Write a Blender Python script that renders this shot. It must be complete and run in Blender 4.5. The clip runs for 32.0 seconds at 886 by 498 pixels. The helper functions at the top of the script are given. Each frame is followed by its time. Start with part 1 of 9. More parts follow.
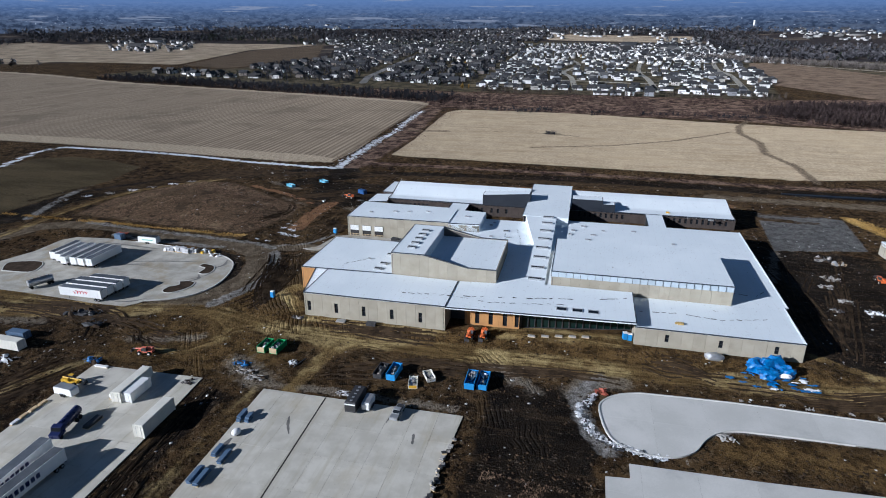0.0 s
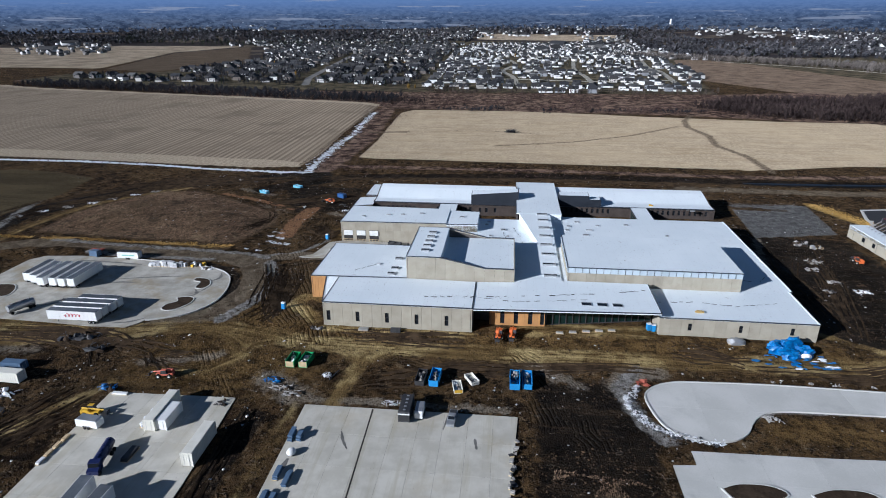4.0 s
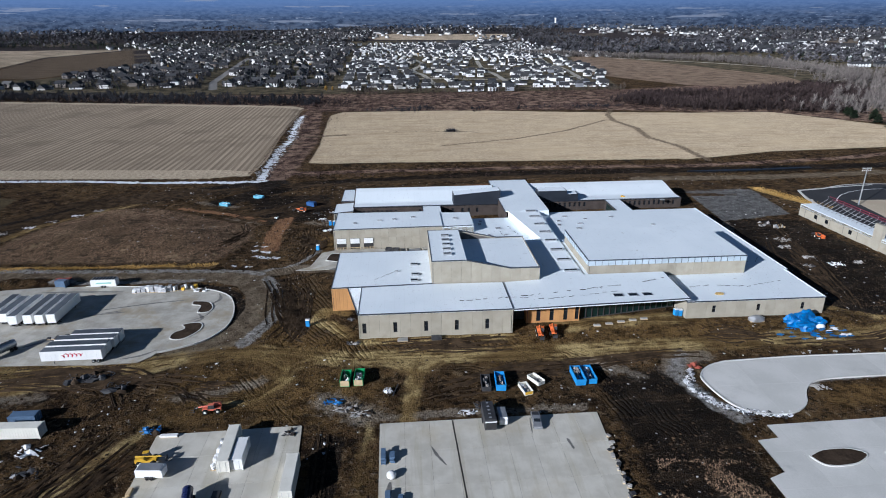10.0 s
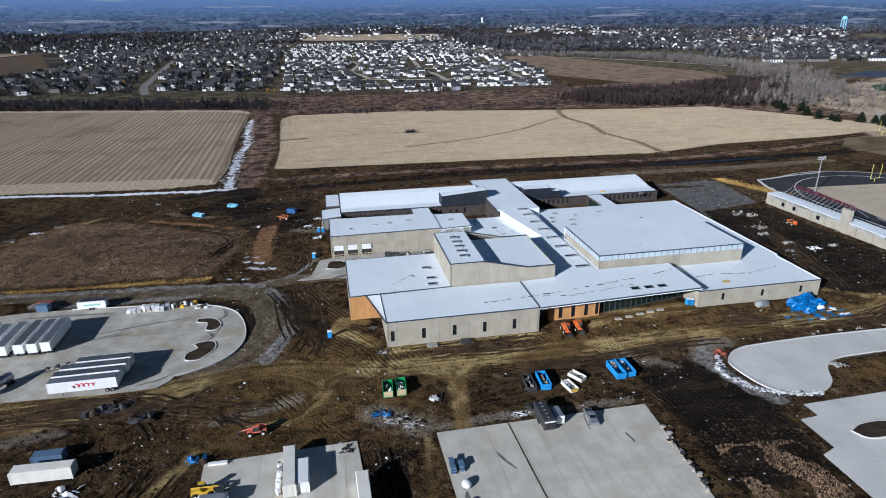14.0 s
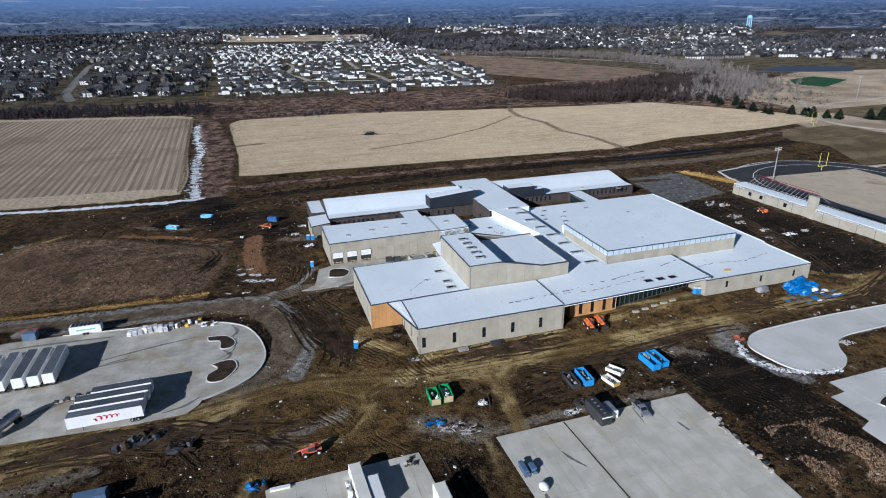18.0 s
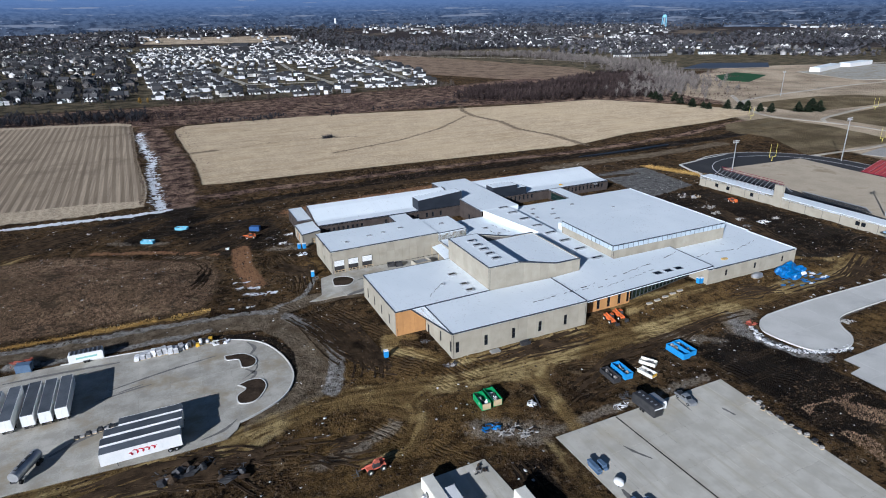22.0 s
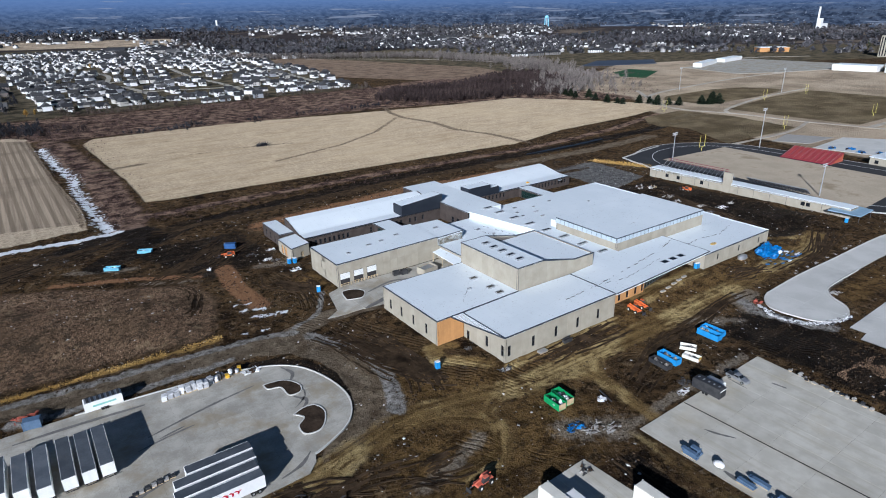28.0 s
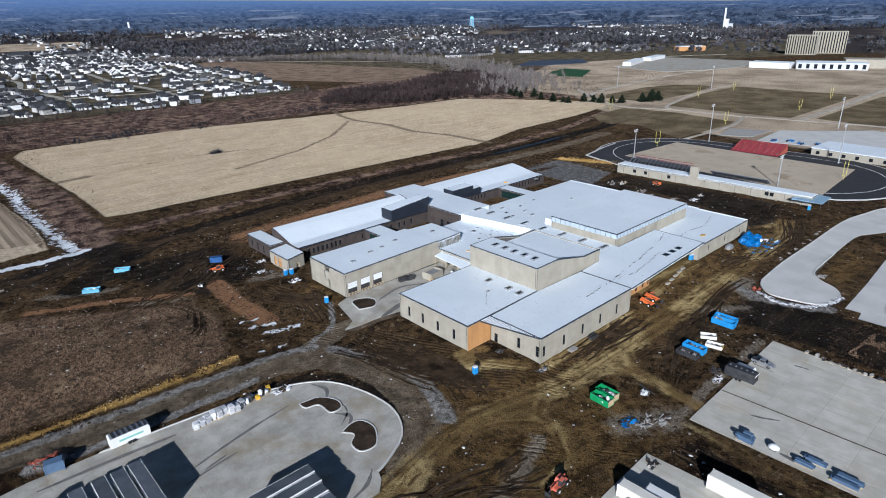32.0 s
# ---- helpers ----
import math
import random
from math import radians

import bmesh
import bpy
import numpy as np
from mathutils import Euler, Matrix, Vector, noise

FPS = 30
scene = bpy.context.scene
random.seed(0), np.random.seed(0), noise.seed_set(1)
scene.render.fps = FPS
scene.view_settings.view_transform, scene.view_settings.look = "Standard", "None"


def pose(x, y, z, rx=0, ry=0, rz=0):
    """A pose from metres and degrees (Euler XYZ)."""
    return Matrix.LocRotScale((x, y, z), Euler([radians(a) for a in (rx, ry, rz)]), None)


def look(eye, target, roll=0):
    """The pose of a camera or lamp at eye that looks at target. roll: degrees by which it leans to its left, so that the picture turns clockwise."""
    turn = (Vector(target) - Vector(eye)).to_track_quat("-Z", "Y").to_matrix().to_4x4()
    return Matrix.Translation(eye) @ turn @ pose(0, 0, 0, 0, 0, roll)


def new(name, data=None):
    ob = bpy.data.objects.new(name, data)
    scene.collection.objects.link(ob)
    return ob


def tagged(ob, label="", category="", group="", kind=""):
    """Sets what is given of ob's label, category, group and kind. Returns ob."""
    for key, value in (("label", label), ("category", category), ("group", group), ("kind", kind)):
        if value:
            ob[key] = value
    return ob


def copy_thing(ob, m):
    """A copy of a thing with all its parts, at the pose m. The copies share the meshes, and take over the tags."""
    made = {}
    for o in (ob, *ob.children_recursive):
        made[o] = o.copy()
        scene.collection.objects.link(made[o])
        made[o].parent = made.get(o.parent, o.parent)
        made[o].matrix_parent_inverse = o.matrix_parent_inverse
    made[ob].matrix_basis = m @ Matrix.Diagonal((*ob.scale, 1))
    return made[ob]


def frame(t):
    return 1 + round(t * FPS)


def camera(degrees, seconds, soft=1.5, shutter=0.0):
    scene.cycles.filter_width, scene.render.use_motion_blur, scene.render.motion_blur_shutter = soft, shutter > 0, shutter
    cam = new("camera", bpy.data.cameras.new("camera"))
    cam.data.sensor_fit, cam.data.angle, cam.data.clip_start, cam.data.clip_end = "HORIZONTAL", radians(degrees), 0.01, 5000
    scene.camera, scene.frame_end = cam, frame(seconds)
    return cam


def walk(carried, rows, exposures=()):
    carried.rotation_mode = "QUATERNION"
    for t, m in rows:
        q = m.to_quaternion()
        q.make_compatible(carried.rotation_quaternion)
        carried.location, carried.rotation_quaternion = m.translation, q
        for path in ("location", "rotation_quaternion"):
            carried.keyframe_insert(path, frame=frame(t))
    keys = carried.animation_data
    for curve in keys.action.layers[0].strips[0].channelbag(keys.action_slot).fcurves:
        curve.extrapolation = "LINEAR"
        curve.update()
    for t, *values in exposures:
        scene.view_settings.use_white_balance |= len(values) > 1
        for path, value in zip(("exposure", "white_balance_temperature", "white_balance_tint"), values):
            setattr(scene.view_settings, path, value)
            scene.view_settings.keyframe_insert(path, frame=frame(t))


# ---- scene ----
# ---------------- camera ----------------
cam = camera(72.6, 32.0, soft=1.0)
# seconds, eye x y z, yaw, pitch, lean
PATH_ROWS = [
    (0, 80.96, -156.16, 88.2, 13.11, -20.99, 0.05),
    (2, 67.68, -157.91, 88.14, 9.74, -20.99, -0.06),
    (4, 54.32, -158.82, 88.13, 6.36, -20.99, -0.16),
    (6, 40.92, -158.9, 88.16, 2.97, -21.0, -0.27),
    (8, 27.53, -158.16, 88.24, -0.43, -21.02, -0.37),
    (10, 14.2, -156.6, 88.36, -3.84, -21.05, -0.48),
    (12, 0.97, -154.24, 88.52, -7.26, -21.08, -0.58),
    (14, -12.11, -151.08, 88.7, -10.69, -21.11, -0.68),
    (16, -24.98, -147.14, 88.92, -14.13, -21.14, -0.77),
    (18, -37.61, -142.42, 89.15, -17.59, -21.18, -0.87),
    (20, -49.95, -136.92, 89.41, -21.06, -21.22, -0.95),
    (22, -61.94, -130.66, 89.68, -24.54, -21.26, -1.03),
    (24, -73.54, -123.65, 89.96, -28.04, -21.29, -1.1),
    (26, -84.7, -115.89, 90.25, -31.56, -21.32, -1.16),
    (28, -95.38, -107.39, 90.55, -35.09, -21.36, -1.21),
    (30, -105.52, -98.17, 90.84, -38.63, -21.38, -1.25),
    (32, -115.08, -88.22, 91.13, -42.2, -21.4, -1.27),
]


def aim(x, y, z, yaw, pitch, lean):
    a, p = radians(yaw), radians(pitch)
    way = Vector((-math.sin(a) * math.cos(p), math.cos(a) * math.cos(p), math.sin(p)))
    return look((x, y, z), Vector((x, y, z)) + way * 10, lean)


walk(cam, [(r[0], aim(*r[1:])) for r in PATH_ROWS], exposures=[(0, 0.38, 5290, 13), (32, 0.38, 5290, 13)])

# ---------------- light ----------------
SUN_EL, SUN_TO = radians(20.5), Vector((0.79, 0.61, 0)).normalized()
world = bpy.data.worlds.new("sky")
scene.world = world
world.use_nodes = True
wn = world.node_tree.nodes
sky = wn.new("ShaderNodeTexSky")
sky.sky_type, sky.sun_disc = "NISHITA", False
sky.sun_elevation = SUN_EL
sky.sun_rotation = math.atan2(-SUN_TO.x, -SUN_TO.y)
sky.air_density, sky.dust_density, sky.ozone_density = 0.9, 0.0, 1.5
wn["Background"].inputs[1].default_value = 0.028
world.node_tree.links.new(sky.outputs[0], wn["Background"].inputs[0])
sun = new("sun", bpy.data.lights.new("sun", "SUN"))
sun.data.energy, sun.data.angle, sun.data.color = 5.0, radians(0.53), (1.0, 0.93, 0.82)
ray = Vector((SUN_TO.x * math.cos(SUN_EL), SUN_TO.y * math.cos(SUN_EL), -math.sin(SUN_EL)))
sun.matrix_world = look((-400, -300, 260), Vector((-400, -300, 260)) + ray)

# ---------------- helpers ----------------
rng = random.Random(7)


def thing(name, label="", category="", group="", kind="", at=None):
    ob = new(name)
    if at is not None:
        ob.matrix_basis = at
    return tagged(ob, label, category, group, kind)


def mesh_of(name, bm, material):
    me = bpy.data.meshes.new(name)
    bm.to_mesh(me)
    bm.free()
    me.materials.append(material)
    return me


def part(name, bm, material, parent=None, label=""):
    me = bm if isinstance(bm, bpy.types.Mesh) else mesh_of(name, bm, material)
    ob = new(name, me)
    ob.parent = parent
    return tagged(ob, label)


def box(x0, x1, y0, y1, z0, z1, bm=None):
    bm = bm or bmesh.new()
    v = [bm.verts.new(p) for p in ((x0, y0, z0), (x1, y0, z0), (x1, y1, z0), (x0, y1, z0),
                                   (x0, y0, z1), (x1, y0, z1), (x1, y1, z1), (x0, y1, z1))]
    for f in ((3, 2, 1, 0), (4, 5, 6, 7), (0, 1, 5, 4), (1, 2, 6, 5), (2, 3, 7, 6), (3, 0, 4, 7)):
        bm.faces.new([v[i] for i in f])
    return bm


def prism(points, z0, z1, bm=None):
    """A flat polygon drawn out upwards; z1 may be a list, one height a corner."""
    bm = bm or bmesh.new()
    n = len(points)
    tops = z1 if isinstance(z1, (list, tuple)) else [z1] * n
    lo = [bm.verts.new((x, y, z0)) for x, y in points]
    hi = [bm.verts.new((p[0], p[1], t)) for p, t in zip(points, tops)]
    bm.faces.new(lo[::-1])
    bm.faces.new(hi)
    for i in range(n):
        j = (i + 1) % n
        bm.faces.new((lo[i], lo[j], hi[j], hi[i]))
    bmesh.ops.recalc_face_normals(bm, faces=bm.faces)
    return bm


def extrude_profile(profile, a, b, axis, bm=None):
    """A profile of (u, z) drawn out along x or y from a to b."""
    bm = bm or bmesh.new()
    put = (lambda w, u, z: (w, u, z)) if axis == "x" else (lambda w, u, z: (u, w, z))
    p = [bm.verts.new(put(a, u, z)) for u, z in profile]
    q = [bm.verts.new(put(b, u, z)) for u, z in profile]
    bm.faces.new(p)
    bm.faces.new(q[::-1])
    n = len(profile)
    for i in range(n):
        j = (i + 1) % n
        bm.faces.new((p[j], p[i], q[i], q[j]))
    bmesh.ops.recalc_face_normals(bm, faces=bm.faces)
    return bm


def tube(p, q, r0, r1=None, n=8, bm=None):
    bm = bm or bmesh.new()
    p, q = Vector(p), Vector(q)
    r1 = r0 if r1 is None else r1
    turn = (q - p).to_track_quat("Z", "Y").to_matrix()
    a = [bm.verts.new(p + turn @ Vector((r0 * math.cos(2 * math.pi * i / n), r0 * math.sin(2 * math.pi * i / n), 0))) for i in range(n)]
    b = [bm.verts.new(q + turn @ Vector((r1 * math.cos(2 * math.pi * i / n), r1 * math.sin(2 * math.pi * i / n), 0))) for i in range(n)]
    bm.faces.new(a[::-1])
    bm.faces.new(b)
    for i in range(n):
        j = (i + 1) % n
        bm.faces.new((a[i], a[j], b[j], b[i]))
    return bm


def lump(cx, cy, cz, rx, ry, rz, seed, rough=0.25, bm=None, sub=2):
    """A crumpled heap with an uneven outline."""
    keep = bm or bmesh.new()
    tmp = bmesh.new()
    bmesh.ops.create_icosphere(tmp, subdivisions=sub, radius=1)
    made = {}
    for v in tmp.verts:
        k = 1 + rough * 2 * noise.noise(v.co * 2.1 + Vector((seed * 7.3, seed * 1.7, 0)))
        if sub > 2 and rough > 0:
            k += rough * 0.7 * noise.noise(v.co * 6.5 + Vector((0, seed * 3.1, 5))) + rough * 0.35 * noise.noise(v.co * 15 + Vector((seed, 0, 2)))
        made[v.index] = keep.verts.new((cx + v.co.x * rx * k, cy + v.co.y * ry * k, cz + max(v.co.z, -0.25) * rz * k))
    for f in tmp.faces:
        keep.faces.new([made[v.index] for v in f.verts])
    tmp.free()
    return keep


# ---------------- materials ----------------
def nodes_of(name):
    m = bpy.data.materials.new(name)
    m.use_nodes = True
    t = m.node_tree
    return m, t, t.nodes["Principled BSDF"]


class Web:
    """Short hands for node trees."""

    def __init__(self, tree):
        self.t = tree
        self.geo = tree.nodes.new("ShaderNodeNewGeometry")
        self.pos = self.geo.outputs["Position"]

    def link(self, a, b):
        self.t.links.new(a, b)

    def put(self, sock, v):
        if isinstance(v, bpy.types.NodeSocket):
            self.link(v, sock)
        elif isinstance(v, (tuple, list)):
            sock.default_value = (*v, 1) if len(v) == 3 and len(sock.default_value) == 4 else v
        else:
            sock.default_value = v

    def noise(self, scale, detail=4, rough=0.55, vec=None, distort=0.0):
        n = self.t.nodes.new("ShaderNodeTexNoise")
        self.link(vec or self.pos, n.inputs["Vector"])
        n.inputs["Scale"].default_value, n.inputs["Detail"].default_value = scale, detail
        n.inputs["Roughness"].default_value, n.inputs["Distortion"].default_value = rough, distort
        return n.outputs["Fac"]

    def voronoi(self, scale, vec=None, feature="F1"):
        n = self.t.nodes.new("ShaderNodeTexVoronoi")
        n.feature = feature
        self.link(vec or self.pos, n.inputs["Vector"])
        n.inputs["Scale"].default_value = scale
        return n.outputs["Distance"]

    def wave(self, scale, distortion, vec=None, detail_scale=0.1, direction="X"):
        n = self.t.nodes.new("ShaderNodeTexWave")
        n.bands_direction = direction
        self.link(vec or self.pos, n.inputs["Vector"])
        n.inputs["Scale"].default_value, n.inputs["Distortion"].default_value = scale, distortion
        n.inputs["Detail"].default_value, n.inputs["Detail Scale"].default_value = 3, detail_scale
        return n.outputs["Fac"]

    def mapping(self, scale=(1, 1, 1), rot=(0, 0, 0)):
        n = self.t.nodes.new("ShaderNodeMapping")
        self.link(self.pos, n.inputs["Vector"])
        n.inputs["Scale"].default_value, n.inputs["Rotation"].default_value = scale, rot
        return n.outputs["Vector"]

    def math(self, op, a, b=0.0, clamp=False):
        n = self.t.nodes.new("ShaderNodeMath")
        n.operation, n.use_clamp = op, clamp
        self.put(n.inputs[0], a)
        self.put(n.inputs[1], b)
        return n.outputs[0]

    def step(self, v, lo, hi, a=0.0, b=1.0):
        n = self.t.nodes.new("ShaderNodeMapRange")
        n.interpolation_type = "SMOOTHSTEP"
        self.put(n.inputs["Value"], v)
        for k, w in (("From Min", lo), ("From Max", hi), ("To Min", a), ("To Max", b)):
            n.inputs[k].default_value = w
        return n.outputs["Result"]

    def mix(self, fac, a, b):
        n = self.t.nodes.new("ShaderNodeMix")
        n.data_type = "RGBA"
        self.put(n.inputs[0], fac)
        self.put(n.inputs[6], a)
        self.put(n.inputs[7], b)
        return n.outputs[2]

    def attr(self, name):
        n = self.t.nodes.new("ShaderNodeAttribute")
        n.attribute_name = name
        return n.outputs["Fac"]

    def rand(self):
        return self.t.nodes.new("ShaderNodeObjectInfo").outputs["Random"]

    def island(self):
        return self.geo.outputs["Random Per Island"]

    def bump(self, height, strength, distance=0.05, after=None):
        n = self.t.nodes.new("ShaderNodeBump")
        n.inputs["Strength"].default_value, n.inputs["Distance"].default_value = strength, distance
        self.link(height, n.inputs["Height"])
        if after:
            self.link(after, n.inputs["Normal"])
        return n.outputs["Normal"]


def surface(name, a, b, scale=1.0, rough=0.7, metal=0.0, bump=0.15, fine=12.0, stain=None, stain_scale=0.25, stain_at=(0.55, 0.75), vary=0.0, islands=False, rough2=None):
    """A material of two tones, with grain, stains and piece-by-piece change."""
    m, t, p = nodes_of(name)
    w = Web(t)
    big, small = w.noise(scale), w.noise(fine, 3)
    f = w.math("ADD", w.math("MULTIPLY", big, 0.7), w.math("MULTIPLY", small, 0.3))
    c = w.mix(w.step(f, 0.35, 0.65), a, b)
    if stain:
        c = w.mix(w.step(w.noise(stain_scale, 6, 0.65), *stain_at), c, stain)
    if vary:
        hsv = t.nodes.new("ShaderNodeHueSaturation")
        r = w.island() if islands else w.rand()
        w.put(hsv.inputs["Value"], w.math("ADD", w.math("MULTIPLY", r, 2 * vary), 1 - vary))
        w.put(hsv.inputs["Color"], c)
        c = hsv.outputs[0]
    w.put(p.inputs["Base Color"], c)
    w.put(p.inputs["Roughness"], w.step(big, 0.3, 0.7, rough, rough2 if rough2 is not None else min(1, rough + 0.1)))
    p.inputs["Metallic"].default_value = metal
    if rough >= 0.84:
        p.inputs["Specular IOR Level"].default_value = 0.12
    if bump:
        w.put(p.inputs["Normal"], w.bump(small, bump, 0.03))
    return m


M_CONC = surface("concrete_paving", (0.34, 0.322, 0.276), (0.485, 0.463, 0.405), 0.22, 0.85, fine=3, bump=0.1, stain=(0.33, 0.285, 0.205), stain_scale=0.07, stain_at=(0.47, 0.66), vary=0.06)
M_CONC_NEW = surface("new_concrete_paving", (0.53, 0.525, 0.49), (0.61, 0.60, 0.565), 0.1, 0.85, fine=3, bump=0.08, stain=(0.42, 0.42, 0.40), stain_scale=0.08, stain_at=(0.55, 0.8), vary=0.04)
M_JOINT = surface("dark_joint", (0.20, 0.19, 0.17), (0.27, 0.26, 0.235), 1, 0.9)
M_GAP = surface("open_joint", (0.03, 0.028, 0.025), (0.06, 0.055, 0.05), 1, 0.9)
M_PANEL = surface("precast_panel", (0.325, 0.296, 0.232), (0.375, 0.345, 0.276), 0.3, 0.85, fine=6, bump=0.1, stain=(0.28, 0.25, 0.195), stain_scale=0.22, stain_at=(0.5, 0.85), vary=0.055)
M_CORE = surface("inner_wall", (0.10, 0.09, 0.08), (0.14, 0.13, 0.12), 0.5, 0.9)
M_DARKIN = surface("unlit_interior", (0.02, 0.02, 0.022), (0.035, 0.033, 0.03), 0.5, 0.8)
M_BRICK = surface("dark_brick", (0.052, 0.042, 0.037), (0.076, 0.062, 0.055), 0.4, 0.85, fine=9, bump=0.2, stain=(0.06, 0.052, 0.047), vary=0.06)
M_NAVY = surface("dark_metal_cladding", (0.010, 0.014, 0.022), (0.016, 0.021, 0.031), 0.4, 0.6, metal=0.0, bump=0.03)
M_COPING = surface("coping_metal", (0.045, 0.055, 0.075), (0.065, 0.075, 0.095), 1, 0.45, metal=0.4, bump=0.02)
M_ORANGE = surface("sheathing_board", (0.42, 0.215, 0.075), (0.50, 0.26, 0.09), 0.5, 0.8, fine=5, bump=0.05, vary=0.08)
M_WOOD = surface("raw_lumber", (0.48, 0.36, 0.20), (0.58, 0.45, 0.27), 0.8, 0.8, fine=8, vary=0.12)
M_WHITE = surface("white_paint", (0.72, 0.73, 0.72), (0.80, 0.80, 0.78), 0.4, 0.45, bump=0.03, fine=4, stain=(0.58, 0.56, 0.52), stain_scale=0.5, stain_at=(0.6, 0.85))
M_CREAM = surface("cream_paint", (0.66, 0.64, 0.56), (0.74, 0.72, 0.64), 0.4, 0.5, bump=0.05, fine=4, stain=(0.52, 0.48, 0.40), stain_scale=0.5, stain_at=(0.6, 0.85))
M_TRAILTOP = surface("weathered_trailer_roof", (0.065, 0.075, 0.088), (0.11, 0.122, 0.138), 0.25, 0.5, metal=0.0, fine=3, bump=0.05, stain=(0.13, 0.13, 0.13), stain_scale=0.3, stain_at=(0.6, 0.8), vary=0.25)
M_METAL = surface("galvanised_metal", (0.42, 0.43, 0.44), (0.52, 0.53, 0.54), 0.6, 0.4, metal=0.7, bump=0.03)
M_STEEL = surface("dark_steel", (0.05, 0.05, 0.055), (0.09, 0.09, 0.09), 0.8, 0.5, metal=0.5, bump=0.05)
M_TYRE = surface("tyre_rubber", (0.015, 0.015, 0.015), (0.03, 0.03, 0.028), 2, 0.85)
M_BLUE = surface("blue_bin_paint", (0.03, 0.22, 0.52), (0.04, 0.28, 0.62), 0.8, 0.5, bump=0.05, stain=(0.05, 0.16, 0.32), stain_scale=0.8, stain_at=(0.6, 0.85))
M_SKYBIN = surface("pale_blue_bin_paint", (0.12, 0.36, 0.50), (0.18, 0.46, 0.60), 0.8, 0.5, bump=0.05, stain=(0.08, 0.2, 0.3), stain_scale=0.8, stain_at=(0.6, 0.85))
M_TARP = surface("blue_tarpaulin", (0.006, 0.075, 0.25), (0.014, 0.175, 0.46), 0.9, 0.4, bump=0.5, fine=2.2)
M_GREEN = surface("green_bin_paint", (0.015, 0.22, 0.07), (0.025, 0.30, 0.095), 0.8, 0.5, bump=0.05)
M_ORANGEP = surface("orange_machine_paint", (0.60, 0.13, 0.03), (0.70, 0.17, 0.04), 0.8, 0.45, bump=0.03, stain=(0.30, 0.10, 0.04), stain_scale=0.9)
M_REDP = surface("faded_red_machine_paint", (0.55, 0.12, 0.07), (0.62, 0.17, 0.10), 0.8, 0.5, bump=0.03)
M_YELP = surface("yellow_machine_paint", (0.60, 0.36, 0.02), (0.68, 0.42, 0.03), 0.8, 0.45, bump=0.03, stain=(0.35, 0.2, 0.03), stain_scale=0.9)
M_NAVYP = surface("navy_truck_paint", (0.010, 0.016, 0.06), (0.015, 0.022, 0.085), 0.8, 0.25, bump=0.0)
M_NAVYB = surface("deep_blue_paint", (0.02, 0.07, 0.20), (0.03, 0.10, 0.27), 0.8, 0.4, bump=0.02)
M_SLATE = surface("slate_blue_paint", (0.08, 0.13, 0.21), (0.11, 0.17, 0.26), 0.8, 0.4, bump=0.02)
M_RED = surface("red_bleacher_paint", (0.17, 0.010, 0.028), (0.23, 0.018, 0.040), 0.3, 0.45, bump=0.03)
M_YELLOW = surface("yellow_post_paint", (0.70, 0.62, 0.10), (0.78, 0.70, 0.14), 0.6, 0.4)
M_TRACK = surface("black_track_asphalt", (0.018, 0.018, 0.020), (0.028, 0.028, 0.030), 0.2, 0.8, fine=5, stain=(0.04, 0.04, 0.04), stain_scale=0.05)
M_SAND = surface("graded_tan_soil", (0.44, 0.37, 0.27), (0.56, 0.475, 0.355), 0.05, 0.95, fine=1.5, stain=(0.34, 0.275, 0.185), stain_scale=0.05, stain_at=(0.52, 0.7))
M_BAND = surface("translucent_wall_panel", (0.40, 0.47, 0.52), (0.46, 0.53, 0.58), 0.5, 0.4, bump=0.02, vary=0.05)
M_LETTER = surface("green_lettering", (0.22, 0.48, 0.42), (0.28, 0.55, 0.48), 1, 0.5, bump=0)
M_LINE = surface("white_line_paint", (0.70, 0.70, 0.68), (0.78, 0.78, 0.76), 1, 0.7)
M_DEBRIS = surface("mixed_debris", (0.45, 0.43, 0.40), (0.10, 0.09, 0.08), 0.9, 0.9, fine=4, bump=0.5, stain=(0.5, 0.42, 0.32), stain_scale=1.2)
M_PLASTICW = surface("white_wrap", (0.68, 0.69, 0.70), (0.80, 0.80, 0.80), 0.7, 0.45, bump=0.4, fine=2.5, stain=(0.3, 0.3, 0.3), stain_scale=0.9)
M_PLASTICB = surface("pale_wrapped_board", (0.60, 0.61, 0.62), (0.74, 0.74, 0.74), 0.7, 0.5, bump=0.3, fine=2.5, stain=(0.25, 0.25, 0.26), stain_scale=0.8, vary=0.15)
M_WRAPGREY = surface("grey_shrink_wrap", (0.34, 0.35, 0.37), (0.62, 0.62, 0.62), 0.9, 0.45, bump=0.4, fine=2.5, stain=(0.16, 0.16, 0.17), stain_scale=0.9, vary=0.2)
M_RUST = surface("rusty_red_steel", (0.25, 0.05, 0.03), (0.33, 0.09, 0.05), 0.8, 0.7)
M_CLAY = surface("clay_soil", (0.30, 0.15, 0.07), (0.37, 0.20, 0.10), 0.4, 0.95, fine=2, bump=0.5)
M_DIRT = surface("dark_dirt", (0.026, 0.018, 0.012), (0.060, 0.042, 0.028), 0.35, 0.95, fine=2, bump=0.6, stain=(0.10, 0.075, 0.05), stain_scale=0.4)
M_GRAVELP = surface("rubble_stone", (0.30, 0.29, 0.27), (0.42, 0.40, 0.37), 1.0, 0.9, fine=4, bump=0.4)
M_STRAW = surface("straw", (0.38, 0.27, 0.10), (0.50, 0.37, 0.16), 0.8, 0.95, fine=6, bump=0.5)


